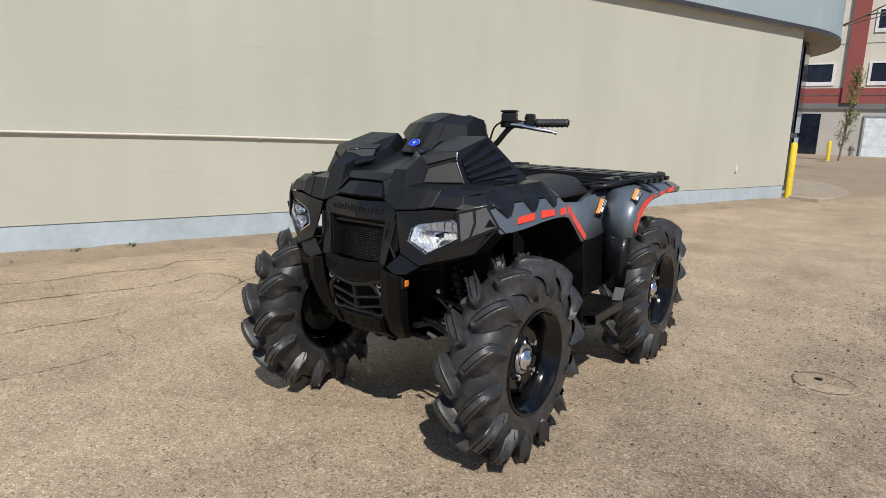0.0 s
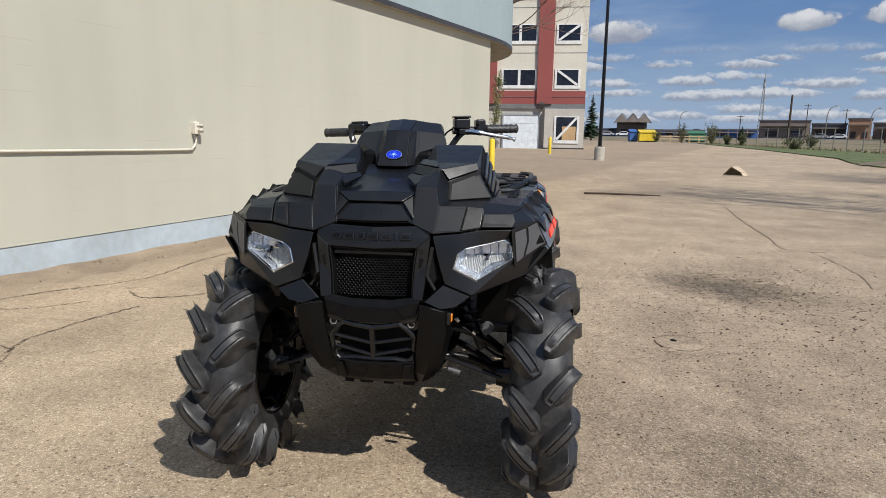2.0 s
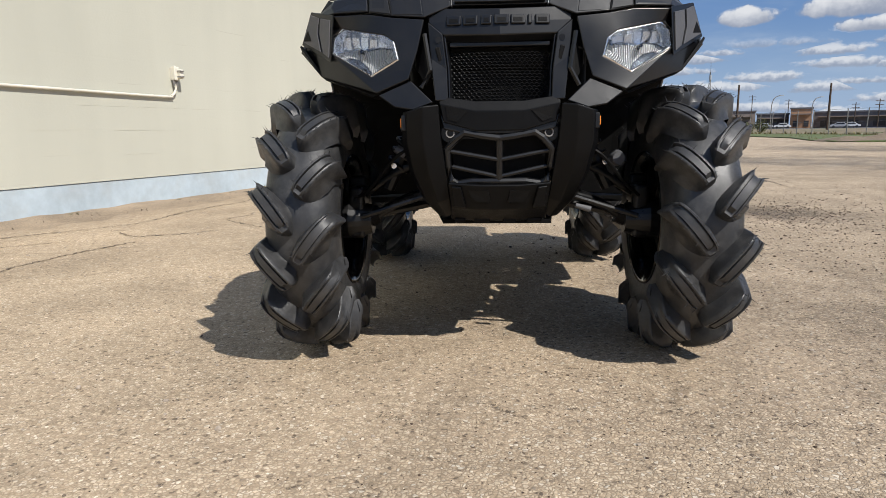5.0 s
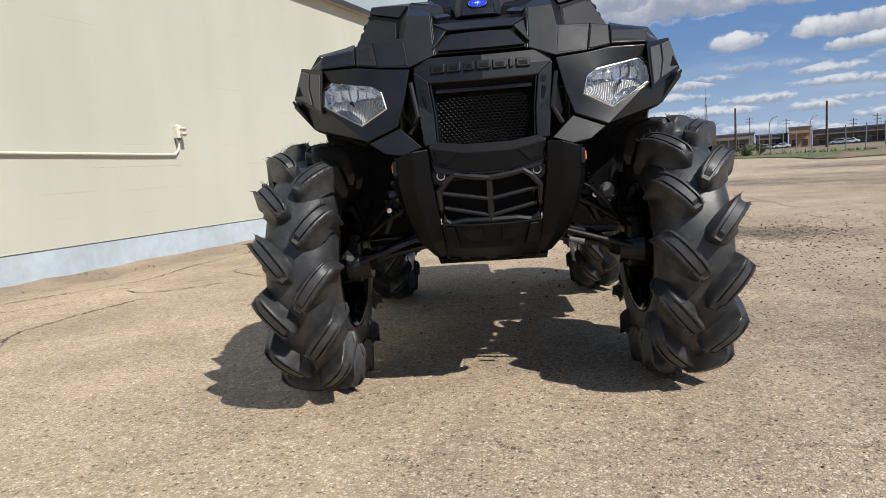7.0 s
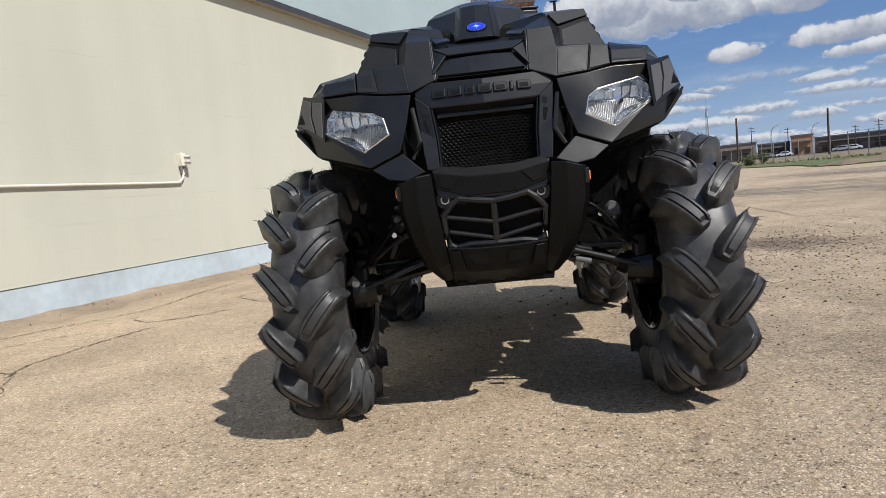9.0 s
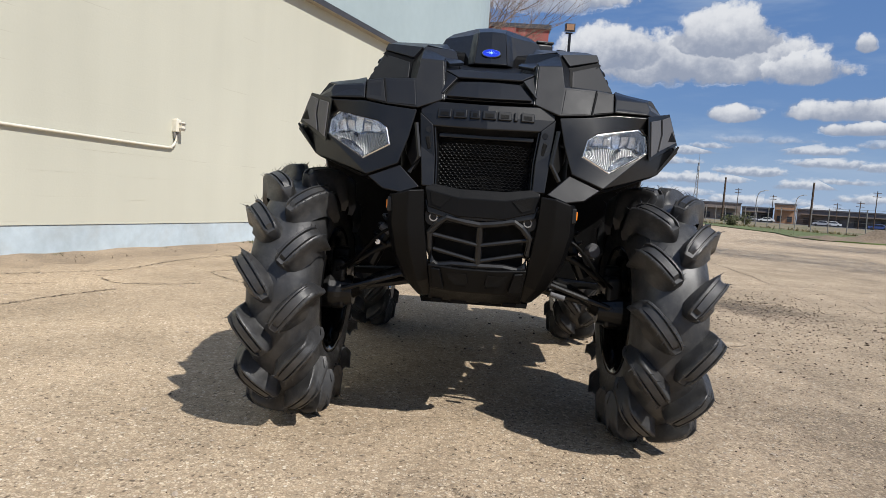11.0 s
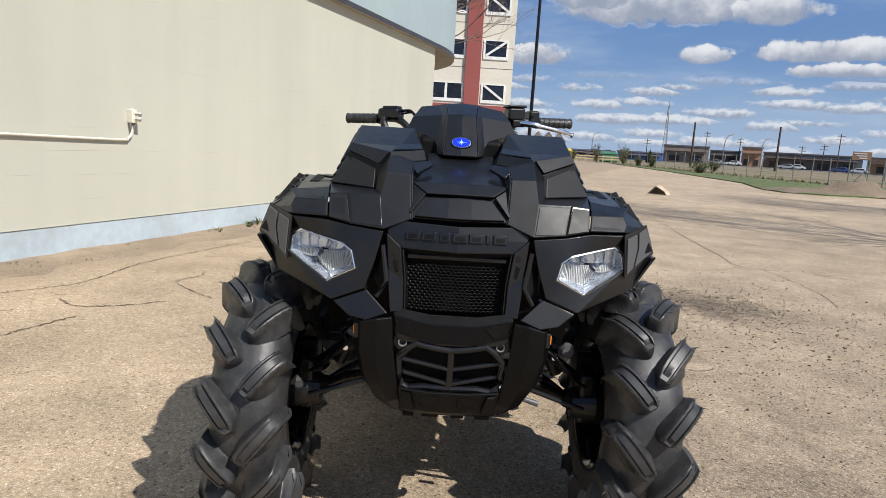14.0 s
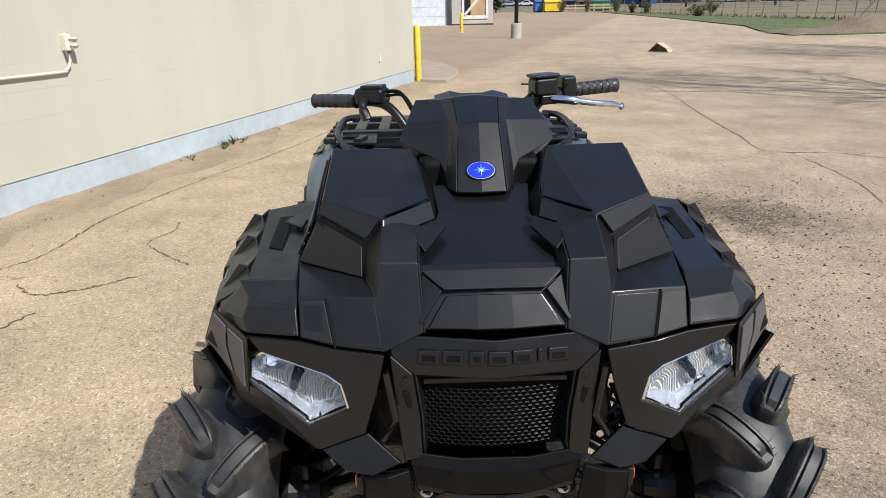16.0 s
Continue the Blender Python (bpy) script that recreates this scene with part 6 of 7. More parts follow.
# --- lamps and their shrouds ---
LAMP = [(0.249, -0.299, 0.826), (0.260, -0.293, 0.870), (0.283, -0.286, 0.886), (0.400, -0.247, 0.912), (0.427, -0.238, 0.894), (0.432, -0.240, 0.853), (0.322, -0.286, 0.786)]
SHROUD = [(0.203, -0.294, 0.850), (0.186, -0.288, 0.922), (0.267, -0.278, 0.930), (0.330, -0.266, 0.941), (0.418, -0.249, 0.943), (0.500, -0.176, 0.931), (0.543, -0.126, 0.868), (0.465, -0.205, 0.795), (0.308, -0.302, 0.745), (0.226, -0.304, 0.778)]


def ring(outer, hole):
    """A face with a hole: pieces between two rings of points that start near one another."""
    n, k = len(outer), len(hole)
    v = outer + hole
    f, i, j = [], 0, 0
    while i < n or j < k:
        if j * n <= i * k and j < k:
            f.append((i % n, n + (j + 1) % k, n + j % k))
            j += 1
        else:
            f.append((i % n, (i + 1) % n, n + j % k))
            i += 1
    return v, f


shv, shf = ring(SHROUD, LAMP)
rim_in = [(x * 0.995, y + 0.02, z * 0.998) for x, y, z in LAMP]
for sgn in (1, -1):
    def m(q):
        return [(sgn * x, y, z) for x, y, z in q]
    sh = part("lamp_shroud", (m(shv), shf), SATIN, quad, "black moulded lamp shroud", 0.003, 0.008, smooth=True)
    part("shroud_throat", loft([m(LAMP), m(rim_in)], True), SHADEBLACK, sh, solid=0.003)
    lampo = part("headlamp", loft([m([(x * 1.012 - 0.004, y + 0.004, z + (z - 0.85) * 0.06) for x, y, z in LAMP]), m([(0.35 + (x - 0.35) * 0.93, y + 0.0, 0.853 + (z - 0.853) * 0.90) for x, y, z in LAMP])], True), CHROME, quad, "clear faceted headlamp with a chrome rim", 0.002, 0.006)
    cen = Vector((0.345, -0.235, 0.853))
    lens_ring = [Vector((0.35 + (x - 0.35) * 0.95, y - 0.002, 0.853 + (z - 0.853) * 0.93)) for x, y, z in LAMP]
    rows = []
    for s, push in ((1.0, 0.0), (0.75, -0.012), (0.4, -0.018), (0.05, -0.020)):
        rows.append([(sgn * (cen.x + (p.x - cen.x) * s), cen.y - 0.028 + (p.y - (cen.y - 0.028)) * s + push, cen.z + (p.z - cen.z) * s) for p in lens_ring])
    lens = part("lens", loft(rows, True), LENS, lampo, "clear lens", solid=0.003, smooth=True)
    lens.visible_shadow = False
    # bowl with vertical flutes
    rows, nn = [], 112
    for s, back in ((0.96, 0.012), (0.85, 0.030), (0.6, 0.046), (0.35, 0.056), (0.12, 0.060)):
        row = []
        for i in range(nn):
            f = i / nn * len(lens_ring)
            a, b = lens_ring[int(f) % len(lens_ring)], lens_ring[(int(f) + 1) % len(lens_ring)]
            p = a.lerp(b, f - int(f))
            flute = 0.0002 * (1 if i % 2 else -1)
            row.append((sgn * (cen.x + (p.x - cen.x) * s), cen.y - 0.028 + (p.y - cen.y + 0.028) * s + back + flute, cen.z + (p.z - cen.z) * s))
        rows.append(row)
    part("reflector", loft(rows, True), MIRROR, lampo, "fluted bright reflector")
    # upper half in broad facets, lower half a shelf of fine ribs
    for i in range(6):
        x = 0.288 + 0.024 * i
        y = -0.283 + 0.30 * (x - 0.262) + 0.026
        part("facet", plate(m([(x, y, 0.862), (x + 0.022, y + 0.004 + 0.006 * (i % 2), 0.864), (x + 0.021, y + 0.003, 0.888 + 0.0016 * i), (x + 0.001, y - 0.004, 0.886 + 0.0016 * i)]), -0.002 * sgn), MIRROR, lampo, bevel=0.001)
    for i in range(30):
        x = 0.276 + 0.0047 * i
        y = -0.292 + 0.30 * (x - 0.262) + 0.022
        drop = 0.826 + 0.0002 * i - 0.026 * max(0.0, 1 - abs(i - 9) / 9) + 0.0009 * max(0, i - 12)
        part("rib", tube(m([(x, y + 0.014, 0.858), (x, y + 0.002, drop)]), 0.0019, 4, False), RIBBED, lampo)
    part("bulb", tube([(sgn * 0.35, -0.226, 0.850), (sgn * 0.35, -0.258, 0.852)], [0.010, 0.007], 12), DARKGLASS, lampo)
    for x, y, z in ((0.30, -0.279, 0.800), (0.385, -0.251, 0.790)):
        part("clip", box(sgn * x, y, z, 0.016, 0.010, 0.008, (0, sgn * -20, 0)), BLACK, sh, bevel=0.002)
    # insert beyond the lamp: two silver panes in a black frame, a small vent's shade painted on the rear one
    ins = part("shroud_insert", plate(m([(0.419, -0.253, 0.944), (0.495, -0.179, 0.966), (0.533, -0.147, 0.886), (0.432, -0.246, 0.829)]), -0.004 * sgn), SATIN, sh, "black frame with dark silver panes beside the lamp", bevel=0.002)
    part("insert_pane", plate(m([(0.428, -0.245, 0.933), (0.460, -0.214, 0.943), (0.465, -0.211, 0.905), (0.455, -0.223, 0.855), (0.436, -0.242, 0.841)]), -0.007 * sgn), SILVER, ins, "dark silver pane", bevel=0.001)
    part("insert_pane", plate(m([(0.467, -0.207, 0.945), (0.493, -0.182, 0.957), (0.523, -0.157, 0.892), (0.462, -0.217, 0.859), (0.471, -0.206, 0.903)]), -0.007 * sgn), SILVER, ins, "dark silver pane", bevel=0.001)
    part("insert_vent_shade", plate(m([(0.492, -0.186, 0.890), (0.503, -0.174, 0.919), (0.520, -0.159, 0.894)]), -0.0085 * sgn), SHADEBLACK, ins)
    # lower corner piece
    part("corner_guard", plate(m([(0.222, -0.302, 0.776), (0.305, -0.300, 0.742), (0.262, -0.322, 0.712), (0.215, -0.328, 0.704), (0.165, -0.318, 0.722)]), 0.010 * sgn), SATIN, quad, bevel=0.003)
    # under side of the shroud back to the wheel arch
    part("shroud_under", loft([m([(0.232, -0.290, 0.780), (0.325, -0.262, 0.742), (0.470, -0.205, 0.800), (0.530, -0.180, 0.880)]), m([(0.24, -0.15, 0.76), (0.33, -0.14, 0.74), (0.475, -0.13, 0.795), (0.535, -0.13, 0.862)])]), SHADEBLACK, sh, solid=0.006)

# --- front fenders ---
fend_v = [(0.330, -0.264, 0.948), (0.420, -0.247, 0.948), (0.430, -0.228, 0.964), (0.424, -0.215, 0.984), (0.335, -0.240, 0.984), (0.336, -0.222, 1.003), (0.344, -0.186, 1.014), (0.440, -0.139, 0.998), (0.352, -0.100, 1.018),
          (0.452, 0.0, 1.010), (0.480, 0.218, 1.018), (0.362, 0.32, 1.012), (0.490, -0.182, 0.934), (0.492, -0.160, 0.950), (0.510, -0.07, 0.962), (0.530, 0.06, 0.969), (0.540, 0.19, 0.970), (0.536, 0.255, 0.966), (0.49, 0.34, 0.962), (0.385, 0.42, 0.955), (0.545, 0.345, 0.905)]
fend_f = [(0, 1, 2, 3, 4), (4, 3, 7, 6, 5), (5, 6, 8), (6, 7, 9, 8), (8, 9, 10, 11), (1, 12, 13, 2), (2, 13, 7, 3), (7, 13, 14, 9), (9, 14, 15), (9, 15, 16, 10), (10, 16, 17, 18), (11, 10, 18, 19), (18, 17, 20, 19)]
fl = pair("front_fender", fend_v, fend_f, MATTE, quad, "black fender top", 0.0035, 0.007)
skirt = [
    [(0.488, -0.158, 0.944), (0.504, -0.09, 0.957), (0.519, -0.02, 0.962), (0.532, 0.08, 0.966), (0.540, 0.17, 0.966), (0.540, 0.250, 0.962), (0.546, 0.318, 0.930), (0.576, 0.442, 0.795)],
    [(0.508, -0.158, 0.908), (0.524, -0.09, 0.915), (0.538, -0.02, 0.920), (0.549, 0.08, 0.924), (0.557, 0.17, 0.926), (0.560, 0.235, 0.924), (0.564, 0.298, 0.902), (0.580, 0.428, 0.785)],
    [(0.534, -0.150, 0.866), (0.546, -0.09, 0.867), (0.556, -0.02, 0.873), (0.566, 0.08, 0.886), (0.572, 0.17, 0.893), (0.575, 0.235, 0.893), (0.575, 0.283, 0.884), (0.580, 0.410, 0.772)],
]
fs = pair("fender_skirt", *loft(skirt), GREY, quad, "metallic grey fender skirt", 0.003, 0.008)
arch = [
    [(0.528, -0.150, 0.868), (0.540, -0.09, 0.869), (0.550, -0.02, 0.875), (0.560, 0.08, 0.888), (0.566, 0.17, 0.895), (0.569, 0.235, 0.895), (0.569, 0.283, 0.885), (0.574, 0.410, 0.773)],
    [(0.30, -0.16, 0.84), (0.30, -0.10, 0.86), (0.30, -0.02, 0.885), (0.30, 0.09, 0.90), (0.30, 0.17, 0.90), (0.30, 0.24, 0.89), (0.30, 0.29, 0.86), (0.30, 0.43, 0.74)],
]
pair("wheel_arch", *loft(arch), SHADEBLACK, quad, bevel=0, solid=0.006)
for sgn, f, s in ((1, fl[0], fs[0]), (-1, fl[1], fs[1])):
    def m(q):
        return [(sgn * x, y, z) for x, y, z in q]
    # saw-tooth edge of the black top over the grey skirt, each tooth folded along a narrow ridge
    crest = [(0.436, -0.150, 0.995), (0.446, -0.030, 1.009), (0.468, 0.110, 1.016), (0.482, 0.225, 1.020)]
    teeth = (((0.508, -0.130, 0.951), (0.530, -0.086, 0.919), (0.524, -0.046, 0.956)), ((0.534, 0.012, 0.961), (0.551, 0.052, 0.928), (0.543, 0.100, 0.964)), ((0.548, 0.150, 0.966), (0.561, 0.190, 0.935), (0.547, 0.230, 0.967)))
    for i, tooth in enumerate(teeth):
        ca, cb, va, tp, vb = (Vector(p) for p in (crest[i], crest[i + 1], *tooth))
        top = ca.lerp(cb, 0.50) + Vector((0.012, 0, 0.004))
        fold = [ca, top, cb, vb, tp + Vector((0, 0.012, 0.003)), tp - Vector((0, 0.012, 0.003)), va, tp.lerp(top, 0.25) + Vector((0.010, 0, 0.006))]
        part("tooth", (m(fold), [(0, 1, 7, 6), (1, 2, 3, 7), (7, 3, 4), (7, 4, 5), (6, 7, 5)]), MATTE, f, bevel=0.002, solid=0.005)
        rib = [top.lerp(tp, 0.02) + Vector((0.001, -0.006, 0.002)), top.lerp(tp, 0.02) + Vector((0.001, 0.006, 0.002)), tp.lerp(top, 0.22) + Vector((0.010, 0.001, 0.006)), top.lerp(tp, 0.1) + Vector((0.010, 0, 0.015))]
        part("tooth_ridge", (m(rib), [(0, 3, 2), (3, 1, 2), (0, 1, 3), (0, 2, 1)]), BLACK, f, bevel=0.001)
    for q in (((0.5354, -0.0453, 0.9118), (0.5456, 0.0486, 0.9224), (0.5543, 0.0358, 0.8974), (0.542, -0.059, 0.8899)), ((0.5503, 0.0959, 0.9243), (0.5584, 0.1771, 0.9236), (0.5676, 0.1674, 0.9023), (0.5601, 0.081, 0.8992)), ((0.5605, 0.2252, 0.9221), (0.5606, 0.269, 0.9217), (0.5706, 0.2561, 0.8995), (0.5713, 0.2131, 0.8984))):
        part("decal", plate(m([(x + 0.0045, y, z + 0.002) for x, y, z in q]), -0.004 * sgn), RED, s, "red-orange decal block")
    stripe = [[(0.551, 0.318, 0.932), (0.560, 0.350, 0.896), (0.571, 0.398, 0.845), (0.581, 0.445, 0.796)], [(0.571, 0.294, 0.900), (0.576, 0.322, 0.868), (0.581, 0.370, 0.824), (0.586, 0.420, 0.780)]]
    part("decal_stripe", loft([m(r) for r in stripe]), RED, s, "red-orange stripe along the arch", 0, 0.004)
    # raised pads, and a near-black strip painted as a sunk strip's shade on the fender's flat
    part("pad", plate(m([(0.344, -0.234, 0.992), (0.420, -0.211, 0.990), (0.456, -0.146, 1.004), (0.352, -0.182, 1.014)]), -0.005 * sgn), MATTE, f, bevel=0.002)
    part("pad", plate(m([(0.336, -0.265, 0.953), (0.416, -0.249, 0.953), (0.425, -0.231, 0.966), (0.419, -0.219, 0.979), (0.341, -0.242, 0.981)]), -0.004 * sgn), MATTE, f, bevel=0.002)
    part("recess", plate(m([(0.398, -0.04, 1.020), (0.430, -0.02, 1.018), (0.440, 0.14, 1.028), (0.412, 0.15, 1.028)]), -0.003 * sgn), SHADEBLACK, f, bevel=0.002)
    part("hinge", plate(m([(0.375, 0.06, 1.030), (0.420, 0.10, 1.030), (0.412, 0.13, 1.032), (0.372, 0.11, 1.032)]), -0.008 * sgn), BLACK, f, bevel=0.003)
    part("fender_skin", loft([m([(0.36, 0.32, 1.00), (0.385, 0.42, 0.955)]), m([(0.24, 0.36, 0.99), (0.24, 0.46, 0.95)])]), BLACK, f, solid=0.006)

# --- bumper: uprights, guard bars, skid plate, hooks ---
bump = part("bumper", loft([[(-0.150, -0.300, 0.690), (-0.06, -0.306, 0.672), (0.06, -0.306, 0.672), (0.150, -0.300, 0.690)], [(-0.140, -0.302, 0.655), (-0.082, -0.306, 0.642), (0.082, -0.306, 0.642), (0.140, -0.302, 0.655)]]), SATIN, quad, "black moulded front bumper", 0.003, 0.014)
pair("upright", *loft([
    [(0.152, -0.325, 0.716), (0.190, -0.336, 0.712), (0.226, -0.326, 0.700), (0.240, -0.295, 0.700)],
    [(0.148, -0.315, 0.640), (0.190, -0.328, 0.630), (0.229, -0.315, 0.625), (0.245, -0.285, 0.625)],
    [(0.138, -0.300, 0.560), (0.178, -0.308, 0.545), (0.215, -0.290, 0.545), (0.228, -0.262, 0.545)],
    [(0.128, -0.262, 0.480), (0.160, -0.262, 0.470), (0.188, -0.240, 0.470), (0.198, -0.215, 0.470)],
    [(0.120, -0.205, 0.432), (0.140, -0.200, 0.422), (0.155, -0.185, 0.422), (0.160, -0.165, 0.422)]]), DULL, bump, "black moulded bumper upright", 0.004, 0.012, smooth=True)
pair("guard_frame", *tube([(0.0, -0.310, 0.632), (0.040, -0.310, 0.637), (0.088, -0.308, 0.646), (0.108, -0.305, 0.632), (0.133, -0.300, 0.604), (0.131, -0.292, 0.560), (0.124, -0.282, 0.526), (0.106, -0.280, 0.516), (0.068, -0.283, 0.522), (0.0, -0.288, 0.522)], 0.0095, 8), SATIN, bump, bevel=0, solid=0)
part("guard_post", tube([(0, -0.308, 0.636), (0, -0.286, 0.522)], 0.010, 8), SATIN, bump)
for sgn in (1, -1):
    part("guard_bar", tube([(sgn * 0.004, -0.300, 0.578), (sgn * 0.126, -0.296, 0.600)], 0.006, 8), SATIN, bump)
    part("guard_bar", tube([(sgn * 0.004, -0.290, 0.535), (sgn * 0.120, -0.284, 0.560)], 0.006, 8), SATIN, bump)
    # near-black plate painted as a shaded opening; the bumper is not cut
    part("bracket_cut_shade", plate([(sgn * 0.078, -0.3235, 0.700), (sgn * 0.134, -0.3200, 0.712), (sgn * 0.130, -0.3190, 0.680), (sgn * 0.105, -0.3215, 0.672)], 0.004 * sgn), SHADEBLACK, bump)
    hook = part("tow_ring", lathe([(-0.004, 0.0085), (-0.004, 0.0115), (0.004, 0.0115), (0.004, 0.0085)], 20), FENCE, bump, "small steel ring")
    hook.rotation_euler, hook.location = (0, 0, math.pi / 2), (sgn * 0.124, -0.302, 0.645)
    part("tow_boss", tube([(sgn * 0.124, -0.296, 0.645), (sgn * 0.124, -0.270, 0.645)], 0.024, 14), SATIN, bump)
    part("marker_light", box(sgn * 0.248, -0.296, 0.672, 0.006, 0.020, 0.024), ORANGE, bump, "small amber marker light", bevel=0.003)
    part("marker_housing", box(sgn * 0.238, -0.296, 0.672, 0.018, 0.038, 0.040), BLACK, bump, bevel=0.004)
# near-black backing that puts shade behind the guard bars
part("guard_back", box(0, -0.235, 0.585, 0.24, 0.02, 0.13), SHADEBLACK, bump)
skid = loft([[(-0.132, -0.292, 0.520), (-0.05, -0.298, 0.514), (0.05, -0.298, 0.514), (0.132, -0.292, 0.520)], [(-0.125, -0.262, 0.455), (-0.05, -0.268, 0.450), (0.05, -0.268, 0.450), (0.125, -0.262, 0.455)], [(-0.130, -0.195, 0.417), (-0.05, -0.198, 0.413), (0.05, -0.198, 0.413), (0.130, -0.195, 0.417)], [(-0.13, -0.05, 0.395), (-0.05, -0.05, 0.39), (0.05, -0.05, 0.39), (0.13, -0.05, 0.395)]])
part("skid_plate", skid, DULL, bump, "black skid plate", 0.004, 0.010)
for sgn in (1, -1):
    # slot's shade painted as a near-black plate on the skid plate
    part("skid_slot_shade", plate([(sgn * 0.026, -0.278, 0.462), (sgn * 0.070, -0.276, 0.466), (sgn * 0.078, -0.283, 0.484), (sgn * 0.030, -0.286, 0.488)], 0.004 * sgn), SHADEBLACK, bump)
for x, w in ((-0.105, 0.03), (-0.045, 0.045), (0.03, 0.035), (0.098, 0.04)):
    part("skid_rib", box(x, -0.197, 0.410, w, 0.02, 0.014), SHADEBLACK, bump, bevel=0.004)
for sgn in (1, -1):
    # cut-out's shade, again a near-black plate with nothing cut away
    part("skid_cut_shade", plate([(sgn * 0.022, -0.283, 0.470), (sgn * 0.060, -0.281, 0.470), (sgn * 0.080, -0.288, 0.500), (sgn * 0.028, -0.294, 0.500)], 0.006 * sgn), SHADEBLACK, bump)
    part("skid_fin", plate([(sgn * 0.085, -0.275, 0.455), (sgn * 0.118, -0.272, 0.458), (sgn * 0.122, -0.292, 0.512), (sgn * 0.098, -0.298, 0.510)], 0.008 * sgn), DULL, bump, bevel=0.003)

# small fittings that catch the light beside the arms
part("reservoir_can", tube([(-0.293, -0.080, 0.603), (-0.265, -0.080, 0.585)], 0.013, 12), SILVER, quad, "dull silver canister")
part("cable_end", tube([(-0.297, -0.108, 0.554), (-0.297, -0.088, 0.554)], 0.008, 10), CHROME, quad)
part("cable_end", tube([(0.302, -0.108, 0.560), (0.302, -0.088, 0.560)], 0.008, 10), CHROME, quad)
part("horn", tube([(0.347, -0.074, 0.568), (0.343, -0.056, 0.568), (0.343, -0.040, 0.568)], [0.018, 0.024, 0.012], 18), SILVER, quad, "grey round horn")
part("rod_end", tube([(0.219, -0.130, 0.440), (0.261, -0.130, 0.428)], [0.007, 0.009], 12), SILVER, quad, "bright metal rod end")

# --- chassis, engine, floor ---
part("engine", box(0, 0.62, 0.52, 0.34, 0.62, 0.34), SHADEBLACK, quad, "dark engine casing", 0.03)
part("gearbox", box(0, 1.15, 0.45, 0.26, 0.5, 0.2), SHADEBLACK, quad, "", 0.03)
part("front_differential", box(0, -0.02, 0.47, 0.18, 0.2, 0.15), SHADEBLACK, quad, "", 0.03)
part("nose_core", box(0, -0.13, 0.90, 0.44, 0.20, 0.20), SHADEBLACK, quad, "", 0.02)
part("front_bulkhead", box(0, 0.10, 0.74, 0.50, 0.36, 0.36), SHADEBLACK, quad, "", 0.03)
part("under_tray", loft([[(-0.16, -0.06, 0.385), (0.16, -0.06, 0.385)], [(-0.20, 0.3, 0.365), (0.20, 0.3, 0.365)], [(-0.20, 1.2, 0.36), (0.20, 1.2, 0.36)], [(-0.14, 1.7, 0.45), (0.14, 1.7, 0.45)]]), SHADEBLACK, quad, "dark skid tray", 0, 0.012)
part("body_core", loft([[(-0.24, 0.42, 0.5), (-0.24, 0.42, 0.96), (0.24, 0.42, 0.96), (0.24, 0.42, 0.5)], [(-0.16, 0.62, 0.5), (-0.15, 0.62, 0.86), (0.15, 0.62, 0.86), (0.16, 0.62, 0.5)], [(-0.2, 1.2, 0.5), (-0.2, 1.2, 0.84), (0.2, 1.2, 0.84), (0.2, 1.2, 0.5)], [(-0.2, 1.75, 0.6), (-0.2, 1.75, 0.86), (0.2, 1.75, 0.86), (0.2, 1.75, 0.6)]], True), SHADEBLACK, quad, "", 0.01)


def arm(name, pts, r, parent=quad, mat=STEEL):
    part(name, tube(bend(pts, 4), r, 8), mat, parent, smooth=True)


